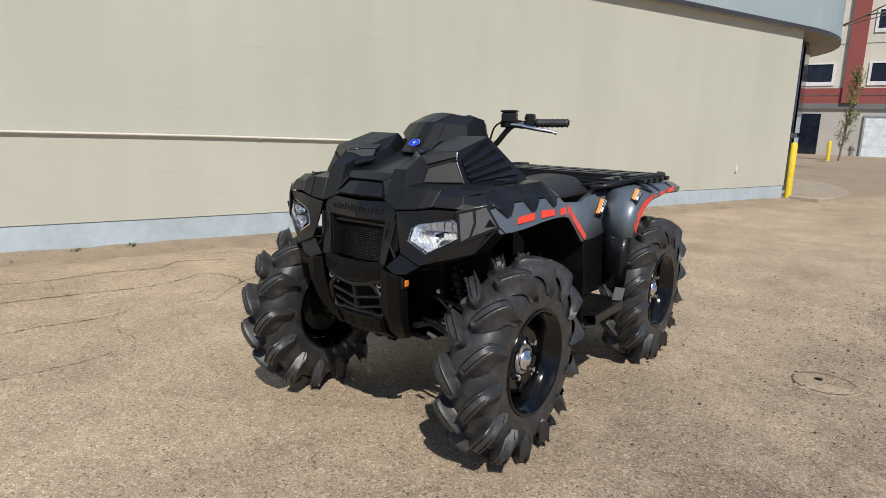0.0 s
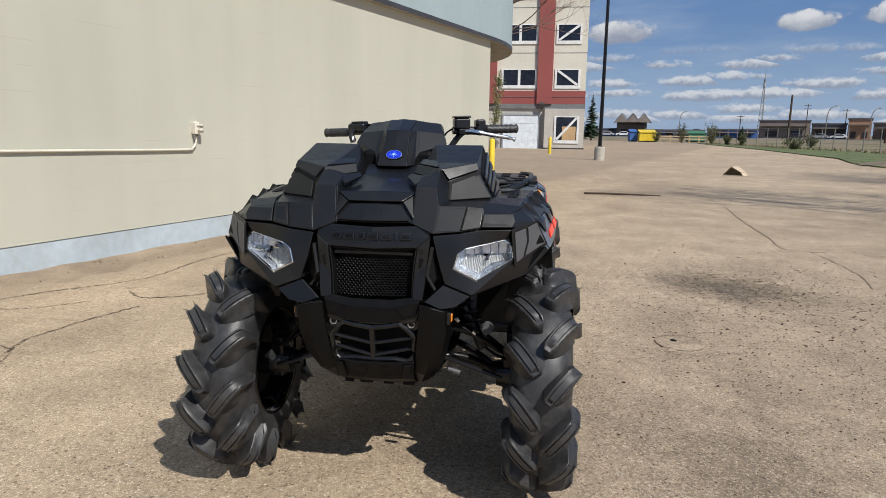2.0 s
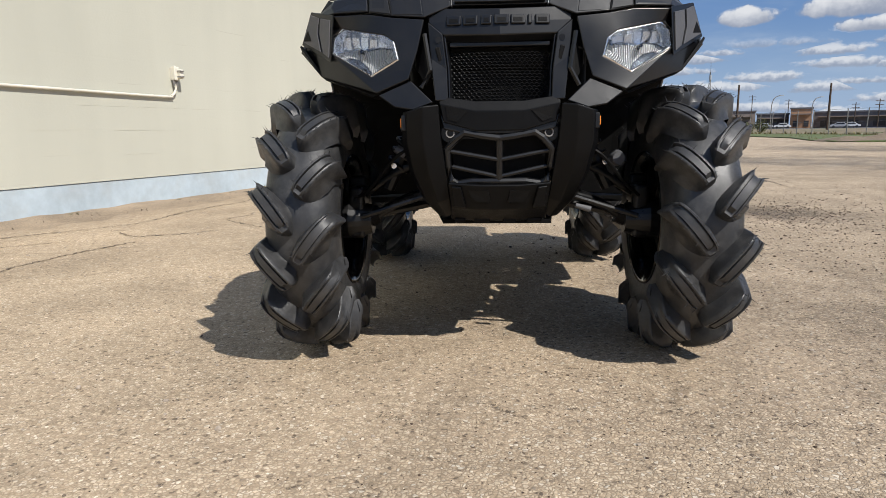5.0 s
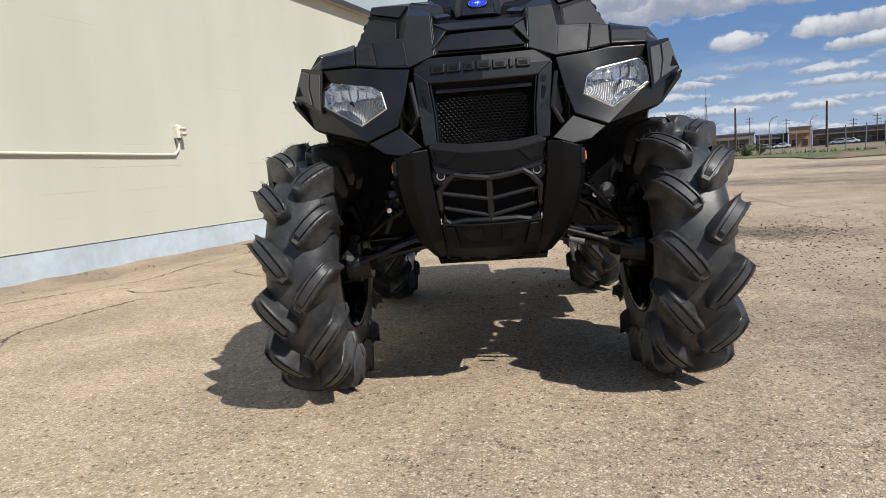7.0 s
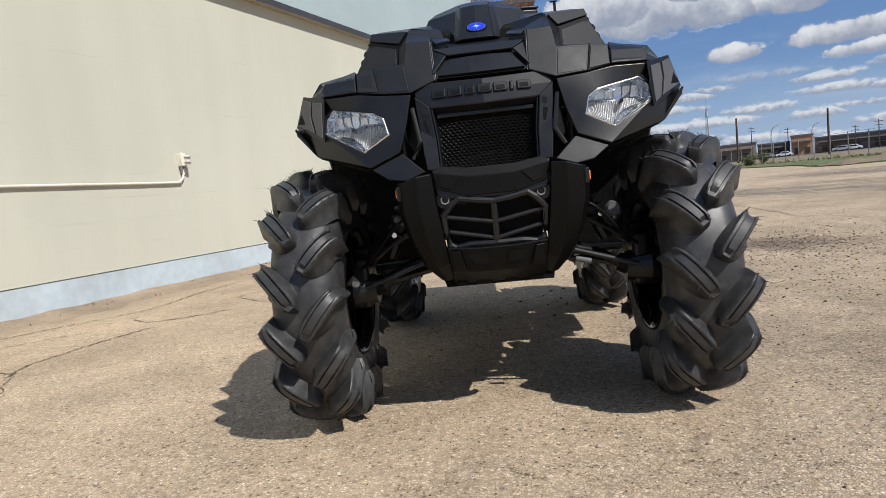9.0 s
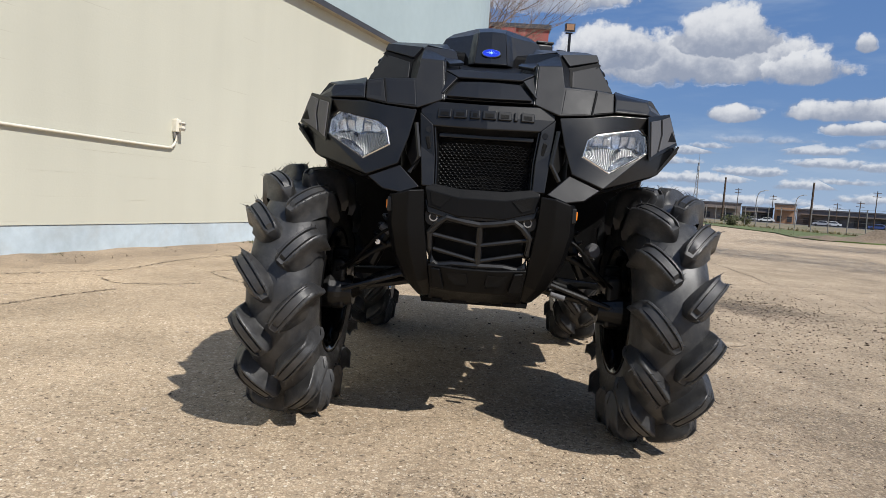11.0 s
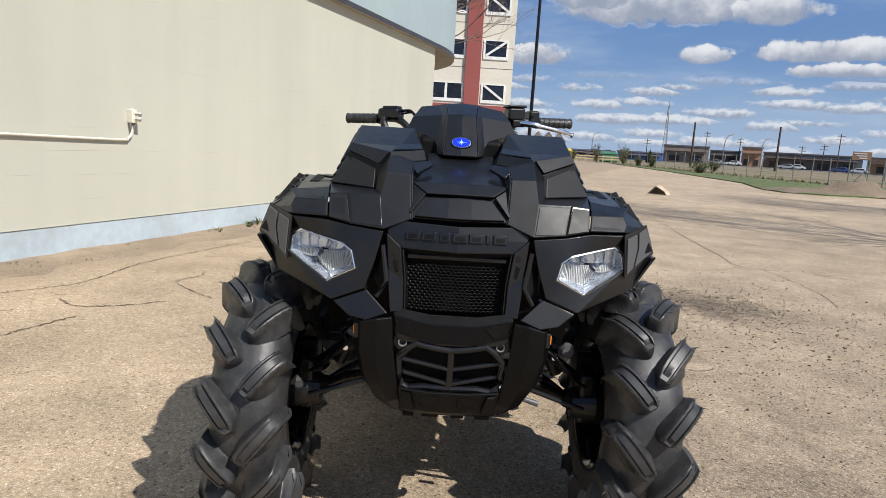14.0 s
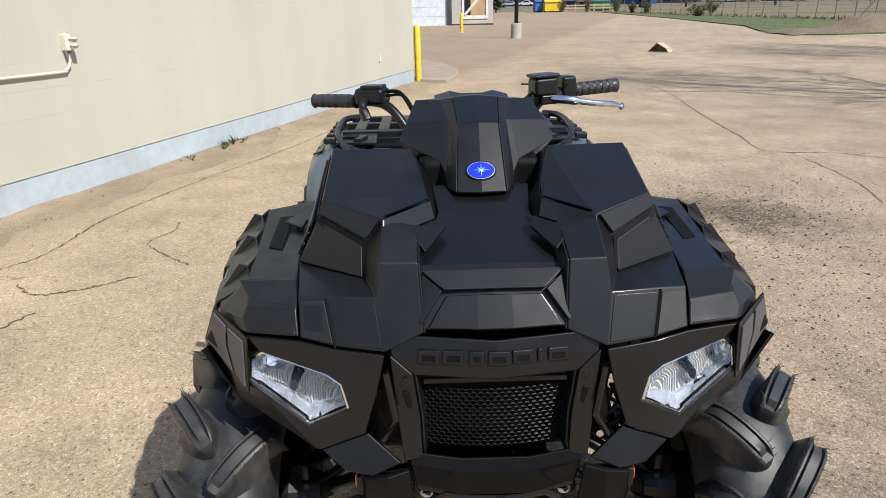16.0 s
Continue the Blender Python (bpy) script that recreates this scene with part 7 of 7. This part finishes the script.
for sgn in (1, -1):
    # arched suspension arms, front and rear
    arm("lower_arm", [(sgn * 0.12, -0.10, 0.44), (sgn * 0.21, -0.06, 0.462), (sgn * 0.31, -0.02, 0.432), (sgn * 0.41, 0.0, 0.365)], 0.014)
    arm("lower_arm", [(sgn * 0.12, 0.14, 0.44), (sgn * 0.21, 0.10, 0.462), (sgn * 0.31, 0.05, 0.432), (sgn * 0.41, 0.01, 0.365)], 0.014)
    arm("upper_arm", [(sgn * 0.14, -0.06, 0.565), (sgn * 0.27, -0.03, 0.545), (sgn * 0.41, 0.0, 0.46)], 0.012)
    arm("upper_arm", [(sgn * 0.14, 0.12, 0.565), (sgn * 0.27, 0.06, 0.545), (sgn * 0.41, 0.01, 0.46)], 0.012)
    part("tie_rod", tube([(sgn * 0.10, -0.085, 0.500), (sgn * 0.40, -0.10, 0.405)], 0.008, 8), STEEL, quad)
    part("drive_shaft", tube([(sgn * 0.08, 0.0, 0.46), (sgn * 0.42, 0.0, 0.39)], 0.013, 8), STEEL, quad)
    part("axle_boot", tube([(sgn * 0.10, 0, 0.455), (sgn * 0.17, 0, 0.44)], [0.045, 0.026], 12), SHADEBLACK, quad)
    part("axle_boot", tube([(sgn * 0.36, 0, 0.40), (sgn * 0.42, 0, 0.39)], [0.026, 0.045], 12), SHADEBLACK, quad)
    part("knuckle", box(sgn * 0.425, 0, 0.41, 0.05, 0.08, 0.16), STEEL, quad, "", 0.015)
    shock = part("shock_absorber", tube([(sgn * 0.17, -0.01, 0.82), (sgn * 0.33, -0.01, 0.48)], 0.020, 10), STEEL, quad, "black shock absorber with coil spring")
    coil = []
    for i in range(91):
        f = i / 90
        a = 2 * math.pi * 9 * f
        c = Vector((sgn * (0.18 + 0.12 * f), -0.01, 0.80 - 0.255 * f))
        coil.append(c + Vector((math.cos(a) * 0.030, math.sin(a) * 0.034, math.cos(a) * 0.016 * sgn)))
    part("spring", tube(coil, 0.0055, 5), STEEL, shock)
    part("brake_hose", tube(bend([(sgn * 0.20, -0.12, 0.62), (sgn * 0.28, -0.14, 0.585), (sgn * 0.36, -0.10, 0.50), (sgn * 0.41, -0.06, 0.46)]), 0.005, 6), SHADEBLACK, quad)
    part("arm_bolt", tube([(sgn * 0.245, -0.105, 0.605), (sgn * 0.245, -0.090, 0.605)], 0.009, 8), CHROME, quad)
    part("caliper", box(sgn * 0.44, 0.09, 0.47, 0.06, 0.05, 0.09), STEEL, quad, "", 0.012)
    arm("rear_arm", [(sgn * 0.12, 1.30, 0.42), (sgn * 0.27, 1.33, 0.43), (sgn * 0.41, 1.37, 0.36)], 0.016)
    arm("rear_arm", [(sgn * 0.12, 1.50, 0.42), (sgn * 0.27, 1.46, 0.43), (sgn * 0.41, 1.39, 0.36)], 0.016)
    part("rear_shaft", tube([(sgn * 0.08, 1.38, 0.45), (sgn * 0.42, 1.38, 0.39)], 0.013, 8), STEEL, quad)
    part("rear_shock", tube([(sgn * 0.16, 1.30, 0.80), (sgn * 0.32, 1.36, 0.46)], 0.028, 10), STEEL, quad)
    part("rear_knuckle", box(sgn * 0.425, 1.38, 0.40, 0.05, 0.09, 0.16), STEEL, quad, "", 0.015)

    # foot well: inner wall, floor with slots, peg, leg guard
    def m(q):
        return [(sgn * x, y, z) for x, y, z in q]
    part("leg_guard", loft([m([(0.30, 0.45, 0.94), (0.45, 0.42, 0.92), (0.574, 0.440, 0.780)]), m([(0.28, 0.47, 0.72), (0.44, 0.46, 0.70), (0.586, 0.445, 0.64)]), m([(0.26, 0.50, 0.42), (0.42, 0.50, 0.41), (0.580, 0.47, 0.40)])]), SHADEBLACK, quad, "", 0.004, 0.008)
    part("side_panel", loft([m([(0.235, 0.42, 0.95), (0.20, 0.62, 0.86), (0.22, 0.90, 0.82)]), m([(0.24, 0.44, 0.70), (0.215, 0.62, 0.64), (0.235, 0.90, 0.62)]), m([(0.24, 0.46, 0.42), (0.235, 0.62, 0.40), (0.24, 0.90, 0.40)])]), BLACK, quad, "", 0.004, 0.006)
    well = part("foot_well", merged(*[slab([(min(sgn * x0, sgn * x1), y0), (max(sgn * x0, sgn * x1), y0), (max(sgn * x0, sgn * x1), y1), (min(sgn * x0, sgn * x1), y1)], 0.385, 0.405) for x0, x1, y0, y1 in [(0.21, 0.55, 0.46, 0.64), (0.21, 0.55, 0.84, 1.0), (0.21, 0.31, 0.64, 0.84), (0.34, 0.37, 0.64, 0.84), (0.40, 0.55, 0.64, 0.84)] + [(x, x + 0.03, 0.64 + 0.04 * q + 0.018, 0.64 + 0.04 * q + 0.04) for x in (0.31, 0.37) for q in range(5)]]), SHADEBLACK, quad, "black slotted foot well")
    for i in range(5):
        part("tread_rib", box(sgn * 0.575, 0.58 + 0.065 * i, 0.424, 0.048, 0.016, 0.020), SHADEBLACK, well, bevel=0.004)
    part("foot_peg", loft([m([(0.552, 0.54, 0.424), (0.602, 0.56, 0.428), (0.606, 0.56, 0.390), (0.560, 0.54, 0.378)]), m([(0.545, 0.86, 0.426), (0.600, 0.88, 0.434), (0.604, 0.88, 0.390), (0.552, 0.86, 0.374)])], True), BLACK, well, bevel=0.004)
    part("peg_bracket", plate(m([(0.545, 0.91, 0.482), (0.588, 0.93, 0.480), (0.600, 0.87, 0.430), (0.556, 0.85, 0.432)]), 0.006 * sgn), WORN, well, "grey bracket", bevel=0.004)

    # rear fender: grey body with a black lower guard
    rf = [
        m([(0.40, 1.10, 0.70), (0.40, 1.11, 0.85), (0.385, 1.16, 0.925), (0.37, 1.28, 0.942), (0.37, 1.50, 0.948), (0.37, 1.74, 0.945)]),
        m([(0.475, 1.03, 0.70), (0.480, 1.055, 0.85), (0.475, 1.12, 0.920), (0.465, 1.28, 0.946), (0.465, 1.50, 0.952), (0.46, 1.75, 0.950)]),
        m([(0.545, 1.01, 0.70), (0.552, 1.040, 0.83), (0.553, 1.11, 0.900), (0.548, 1.26, 0.932), (0.545, 1.50, 0.942), (0.54, 1.75, 0.930)]),
        m([(0.585, 1.03, 0.71), (0.590, 1.060, 0.80), (0.592, 1.14, 0.868), (0.592, 1.27, 0.903), (0.590, 1.50, 0.920), (0.578, 1.75, 0.910)]),
        m([(0.583, 1.06, 0.715), (0.587, 1.090, 0.775), (0.589, 1.16, 0.845), (0.589, 1.28, 0.880), (0.587, 1.50, 0.900), (0.575, 1.745, 0.890)])]
    rfo = part("rear_fender", loft(rf), GREY, quad, "metallic grey rear fender", 0, 0.010, smooth=True)
    rfo.scale = (0.955, 1, 1)
    part("side_cover", loft([m([(0.25, 0.75, 0.87), (0.26, 1.00, 0.835), (0.27, 1.12, 0.88), (0.27, 1.28, 0.93)]), m([(0.35, 0.80, 0.80), (0.34, 1.00, 0.86), (0.34, 1.12, 0.90), (0.34, 1.28, 0.935)]), m([(0.402, 0.86, 0.692), (0.407, 0.98, 0.692), (0.408, 1.10, 0.71), (0.39, 1.16, 0.92)])]), GREY, rfo, "metallic grey side cover", 0, 0.008, smooth=True)
    part("rear_guard", loft([m([(0.40, 1.10, 0.698), (0.475, 1.03, 0.698), (0.545, 1.01, 0.698), (0.585, 1.03, 0.708)]), m([(0.41, 1.10, 0.60), (0.475, 1.03, 0.60), (0.542, 1.012, 0.60), (0.578, 1.04, 0.61)]), m([(0.42, 1.09, 0.44), (0.48, 1.03, 0.44), (0.540, 1.015, 0.44), (0.565, 1.04, 0.45)])]), BLACK, rfo, "black lower fender guard", 0, 0.008, smooth=True)
    part("guard_join", loft([m([(0.24, 0.78, 0.84), (0.40, 0.86, 0.70), (0.405, 1.10, 0.70)]), m([(0.24, 0.78, 0.55), (0.41, 0.88, 0.55), (0.415, 1.10, 0.55)]), m([(0.24, 0.80, 0.40), (0.42, 0.90, 0.42), (0.43, 1.09, 0.42)])]), BLACK, rfo, solid=0.006)
    part("rear_arch", loft([m([(0.578, 1.065, 0.71), (0.583, 1.092, 0.770), (0.585, 1.16, 0.84), (0.585, 1.28, 0.876), (0.583, 1.50, 0.896), (0.573, 1.74, 0.886)]), m([(0.28, 1.10, 0.70), (0.28, 1.11, 0.78), (0.28, 1.17, 0.84), (0.28, 1.28, 0.87), (0.28, 1.50, 0.88), (0.28, 1.74, 0.88)])]), SHADEBLACK, rfo, solid=0.006)
    if sgn > 0:
        strip = [m([(0.590, 1.040, 0.770), (0.594, 1.080, 0.828), (0.596, 1.138, 0.876), (0.596, 1.245, 0.907)]), m([(0.590, 1.066, 0.722), (0.593, 1.105, 0.790), (0.595, 1.158, 0.842), (0.595, 1.255, 0.878)])]
        part("decal_stripe", loft(strip), RED, rfo, "red-orange stripe along the rear arch", 0, 0.003)
        for y0, y1 in ((1.280, 1.330), (1.375, 1.445), (1.495, 1.60)):
            part("decal", plate(m([(0.597, y0, 0.888 + 0.05 * (y0 - 1.3)), (0.5955, y1, 0.889 + 0.05 * (y1 - 1.3)), (0.5935, y1 + 0.01, 0.912 + 0.05 * (y1 - 1.3)), (0.595, y0 + 0.01, 0.910 + 0.05 * (y0 - 1.3))]), -0.004 * sgn), RED, rfo, "red-orange decal block")
    # warning labels: an orange head over a white field with dark bars
    for q in () if sgn < 0 else (((0.549, 1.077, 0.894), (0.542, 1.144, 0.938), (0.582, 1.151, 0.918), (0.585, 1.080, 0.875)), ((0.3841, 1.0232, 0.8074), (0.3798, 1.0833, 0.8763), (0.4083, 1.1247, 0.870), (0.4098, 1.0622, 0.8035))):
        a, b, c, d = (Vector(p) for p in q)
        off = Vector((0.004, -0.003, 0.004))

        def cell(u0, u1, w0, w1, lift):
            return m([tuple(a.lerp(b, w).lerp(d.lerp(c, w), u) + off * lift) for u, w in ((u0, w0), (u0, w1), (u1, w1), (u1, w0))])
        lab = part("warning_label", plate(cell(0, 1, 0, 1, 0.3), -0.001 * sgn), INK, rfo, "orange and black warning label")
        part("label_head", plate(cell(0.0, 0.42, 0, 1, 0.7), -0.001 * sgn), LABEL, lab)
        part("label_edge", plate(cell(0.42, 0.48, 0, 1, 0.7), -0.001 * sgn), WHITE, lab)
        part("label_picture", plate(cell(0.54, 0.80, 0.12, 0.42, 0.7), -0.001 * sgn), WHITE, lab)
        for k in range(2):
            part("text_bar", plate(cell(0.58 + 0.17 * k, 0.66 + 0.17 * k, 0.5, 0.92, 0.7), -0.001 * sgn), FARGREY, lab)
    for y in (1.24, 1.35, 1.46, 1.57):
        part("tooth", plate(m([(0.540, y - 0.03, 0.938), (0.542, y + 0.035, 0.944), (0.592, y + 0.03, 0.912), (0.588, y + 0.01, 0.916)]), -0.006 * sgn), BLACK, rfo, bevel=0.003)

# --- seat ---
seat = [
    [(-0.11, 0.50, 0.955), (-0.07, 0.50, 0.985), (0.07, 0.50, 0.985), (0.11, 0.50, 0.955)],
    [(-0.15, 0.62, 0.905), (-0.09, 0.62, 0.955), (0.09, 0.62, 0.955), (0.15, 0.62, 0.905)],
    [(-0.18, 0.85, 0.865), (-0.12, 0.85, 0.930), (0.12, 0.85, 0.930), (0.18, 0.85, 0.865)],
    [(-0.22, 1.10, 0.870), (-0.15, 1.10, 0.945), (0.15, 1.10, 0.945), (0.22, 1.10, 0.870)],
    [(-0.21, 1.28, 0.885), (-0.15, 1.28, 0.975), (0.15, 1.28, 0.975), (0.21, 1.28, 0.885)],
    [(-0.17, 1.36, 0.88), (-0.12, 1.36, 0.95), (0.12, 1.36, 0.95), (0.17, 1.36, 0.88)],
]
so = part("seat", loft(seat), VINYL, quad, "black textured vinyl saddle seat", 0, 0.02, smooth=True)
sub = so.modifiers.new("soft", "SUBSURF")
sub.levels = sub.render_levels = 2

# --- rear rack ---
rack = part("rear_rack", slab([(-0.44, 1.34), (0.44, 1.34), (0.53, 1.42), (0.53, 1.66), (0.47, 1.74), (-0.47, 1.74), (-0.53, 1.66), (-0.53, 1.42)], 0.948, 0.962), MATTE, quad, "black moulded rear rack", 0.004)
for i in range(9):
    part("slat", box(-0.42 + 0.105 * i, 1.56, 0.974, 0.05, 0.32, 0.022), MATTE, rack, bevel=0.004)
for y in (1.38, 1.56, 1.72):
    part("cross_bar", box(0, y, 0.972, 0.98, 0.035, 0.024), MATTE, rack, bevel=0.004)
for sgn in (1, -1):
    part("side_rail", tube(bend([(sgn * 0.33, 1.08, 0.930), (sgn * 0.42, 1.12, 0.945), (sgn * 0.50, 1.30, 0.972), (sgn * 0.52, 1.45, 0.980), (sgn * 0.52, 1.66, 0.982), (sgn * 0.46, 1.74, 0.980)]), 0.014, 8), MATTE, rack, smooth=True)
    part("corner_deck", plate([(sgn * 0.33, 1.20, 0.958), (sgn * 0.50, 1.22, 0.958), (sgn * 0.54, 1.42, 0.966), (sgn * 0.34, 1.42, 0.968)], 0.012 * sgn), MATTE, rack, bevel=0.003)
    for i in range(5):
        part("deck_notch", box(sgn * 0.535, 1.28 + 0.09 * i, 0.966, 0.05, 0.045, 0.022), MATTE, rack, bevel=0.005)
    # hole's shade only: a near-black piece lying on the deck
    part("deck_hole_shade", box(sgn * 0.45, 1.30, 0.9765, 0.06, 0.05, 0.006), SHADEBLACK, rack)
    part("tie_point", box(sgn * 0.40, 1.26, 0.976, 0.03, 0.08, 0.014, (0, 0, sgn * 20)), MATTE, rack, bevel=0.003)

rack.scale = (0.93, 1, 1)
part("deck_core", box(0, 1.50, 0.925, 0.86, 0.46, 0.05), SHADEBLACK, rack, bevel=0.01)
for sgn in (1, -1):
    part("deck_fairing", plate([(sgn * 0.27, 1.08, 0.935), (sgn * 0.40, 1.10, 0.955), (sgn * 0.51, 1.27, 0.965), (sgn * 0.50, 1.32, 0.925), (sgn * 0.30, 1.24, 0.90)], 0.012 * sgn), MATTE, rack, bevel=0.004)

# --- handlebar ---
bar_pts = [(-0.42, 0.578, 1.235), (-0.28, 0.522, 1.235), (-0.20, 0.472, 1.222), (-0.12, 0.435, 1.13), (0.0, 0.43, 1.10), (0.12, 0.435, 1.13), (0.20, 0.472, 1.222), (0.28, 0.522, 1.235), (0.42, 0.578, 1.235)]
hb = part("handlebar", tube(bend(bar_pts, 6), 0.0125, 10), STEEL, quad, "black steel handlebar", smooth=True)
part("bar_clamp", box(0, 0.43, 1.10, 0.10, 0.06, 0.05), STEEL, hb, bevel=0.008)
part("steering_stem", tube([(0, 0.43, 1.09), (0, 0.36, 0.80)], 0.02, 10), STEEL, hb)
for sgn in (1, -1):
    d = Vector((0.14 * sgn, 0.056, 0)).normalized()
    a = Vector((sgn * 0.290, 0.526, 1.235))
    g = part("grip", tube([a, a + d * 0.012, a + d * 0.125, a + d * 0.135], [0.020, 0.0172, 0.0165, 0.020], 14), RUBBER, hb, "ribbed black rubber grip", smooth=True)
    for i in range(5):
        c = a + d * (0.02 + 0.021 * i)
        part("grip_rib", tube([c, c + d * 0.013], 0.0185, 12), RUBBER, g)
# brake reservoir, switch block and lever on one side
part("reservoir", box(0.200, 0.452, 1.258, 0.066, 0.052, 0.046, (0, 0, 20)), SATIN, hb, "black brake fluid reservoir", bevel=0.010)
part("reservoir_cap", box(0.200, 0.452, 1.285, 0.070, 0.056, 0.009, (0, 0, 20)), SATIN, hb, bevel=0.004)
part("switch_block", box(0.268, 0.513, 1.246, 0.042, 0.050, 0.058, (0, 0, 20)), BLACK, hb, bevel=0.009)
part("switch_button", box(0.262, 0.486, 1.256, 0.014, 0.012, 0.012, (0, 0, 20)), SHADEBLACK, hb, bevel=0.003)
part("master_cylinder", tube([(0.165, 0.440, 1.232), (0.245, 0.470, 1.232)], 0.016, 10), STEEL, hb)
part("brake_lever", tube(bend([(0.215, 0.440, 1.228), (0.27, 0.432, 1.222), (0.33, 0.445, 1.210), (0.385, 0.470, 1.200), (0.412, 0.486, 1.191)]), [0.011] * 8 + [0.008] * 12 + [0.006] * 4 + [0.010], 8), CHROME, hb, "polished brake lever", smooth=True)
part("lever_pivot", box(0.212, 0.446, 1.226, 0.050, 0.035, 0.024, (0, 0, 15)), STEEL, hb, bevel=0.005)
part("brake_line", tube(bend([(0.165, 0.440, 1.240), (0.135, 0.43, 1.215), (0.11, 0.43, 1.15), (0.08, 0.43, 1.05)]), 0.004, 6), SHADEBLACK, hb)
# throttle block with thumb lever on the other
part("throttle_block", box(-0.245, 0.500, 1.250, 0.085, 0.058, 0.044, (0, 0, -21)), BLACK, hb, bevel=0.012)
part("throttle_cap", box(-0.240, 0.496, 1.274, 0.060, 0.042, 0.010, (0, 0, -21)), BLACK, hb, bevel=0.004)
part("thumb_lever", tube(bend([(-0.262, 0.478, 1.245), (-0.268, 0.462, 1.225), (-0.258, 0.452, 1.196)]), [0.010] * 7 + [0.013] * 6, 8), BLACK, hb)
part("throttle_cable", tube(bend([(-0.205, 0.485, 1.262), (-0.165, 0.455, 1.258), (-0.13, 0.43, 1.20), (-0.10, 0.43, 1.12)]), 0.005, 6), SHADEBLACK, hb)
part("throttle_cable", tube(bend([(-0.205, 0.478, 1.252), (-0.155, 0.448, 1.250), (-0.12, 0.42, 1.18), (-0.10, 0.42, 1.10)]), 0.004, 6), SHADEBLACK, hb)
# the bars stand a little turned
bar_turn = Euler((0, radians(-1.9), radians(-1.8))).to_matrix()
hb.rotation_euler = bar_turn.to_euler()
hb.location = Vector((-0.0035, 0.573, 1.2325)) - bar_turn @ Vector((0, 0.576, 1.235))
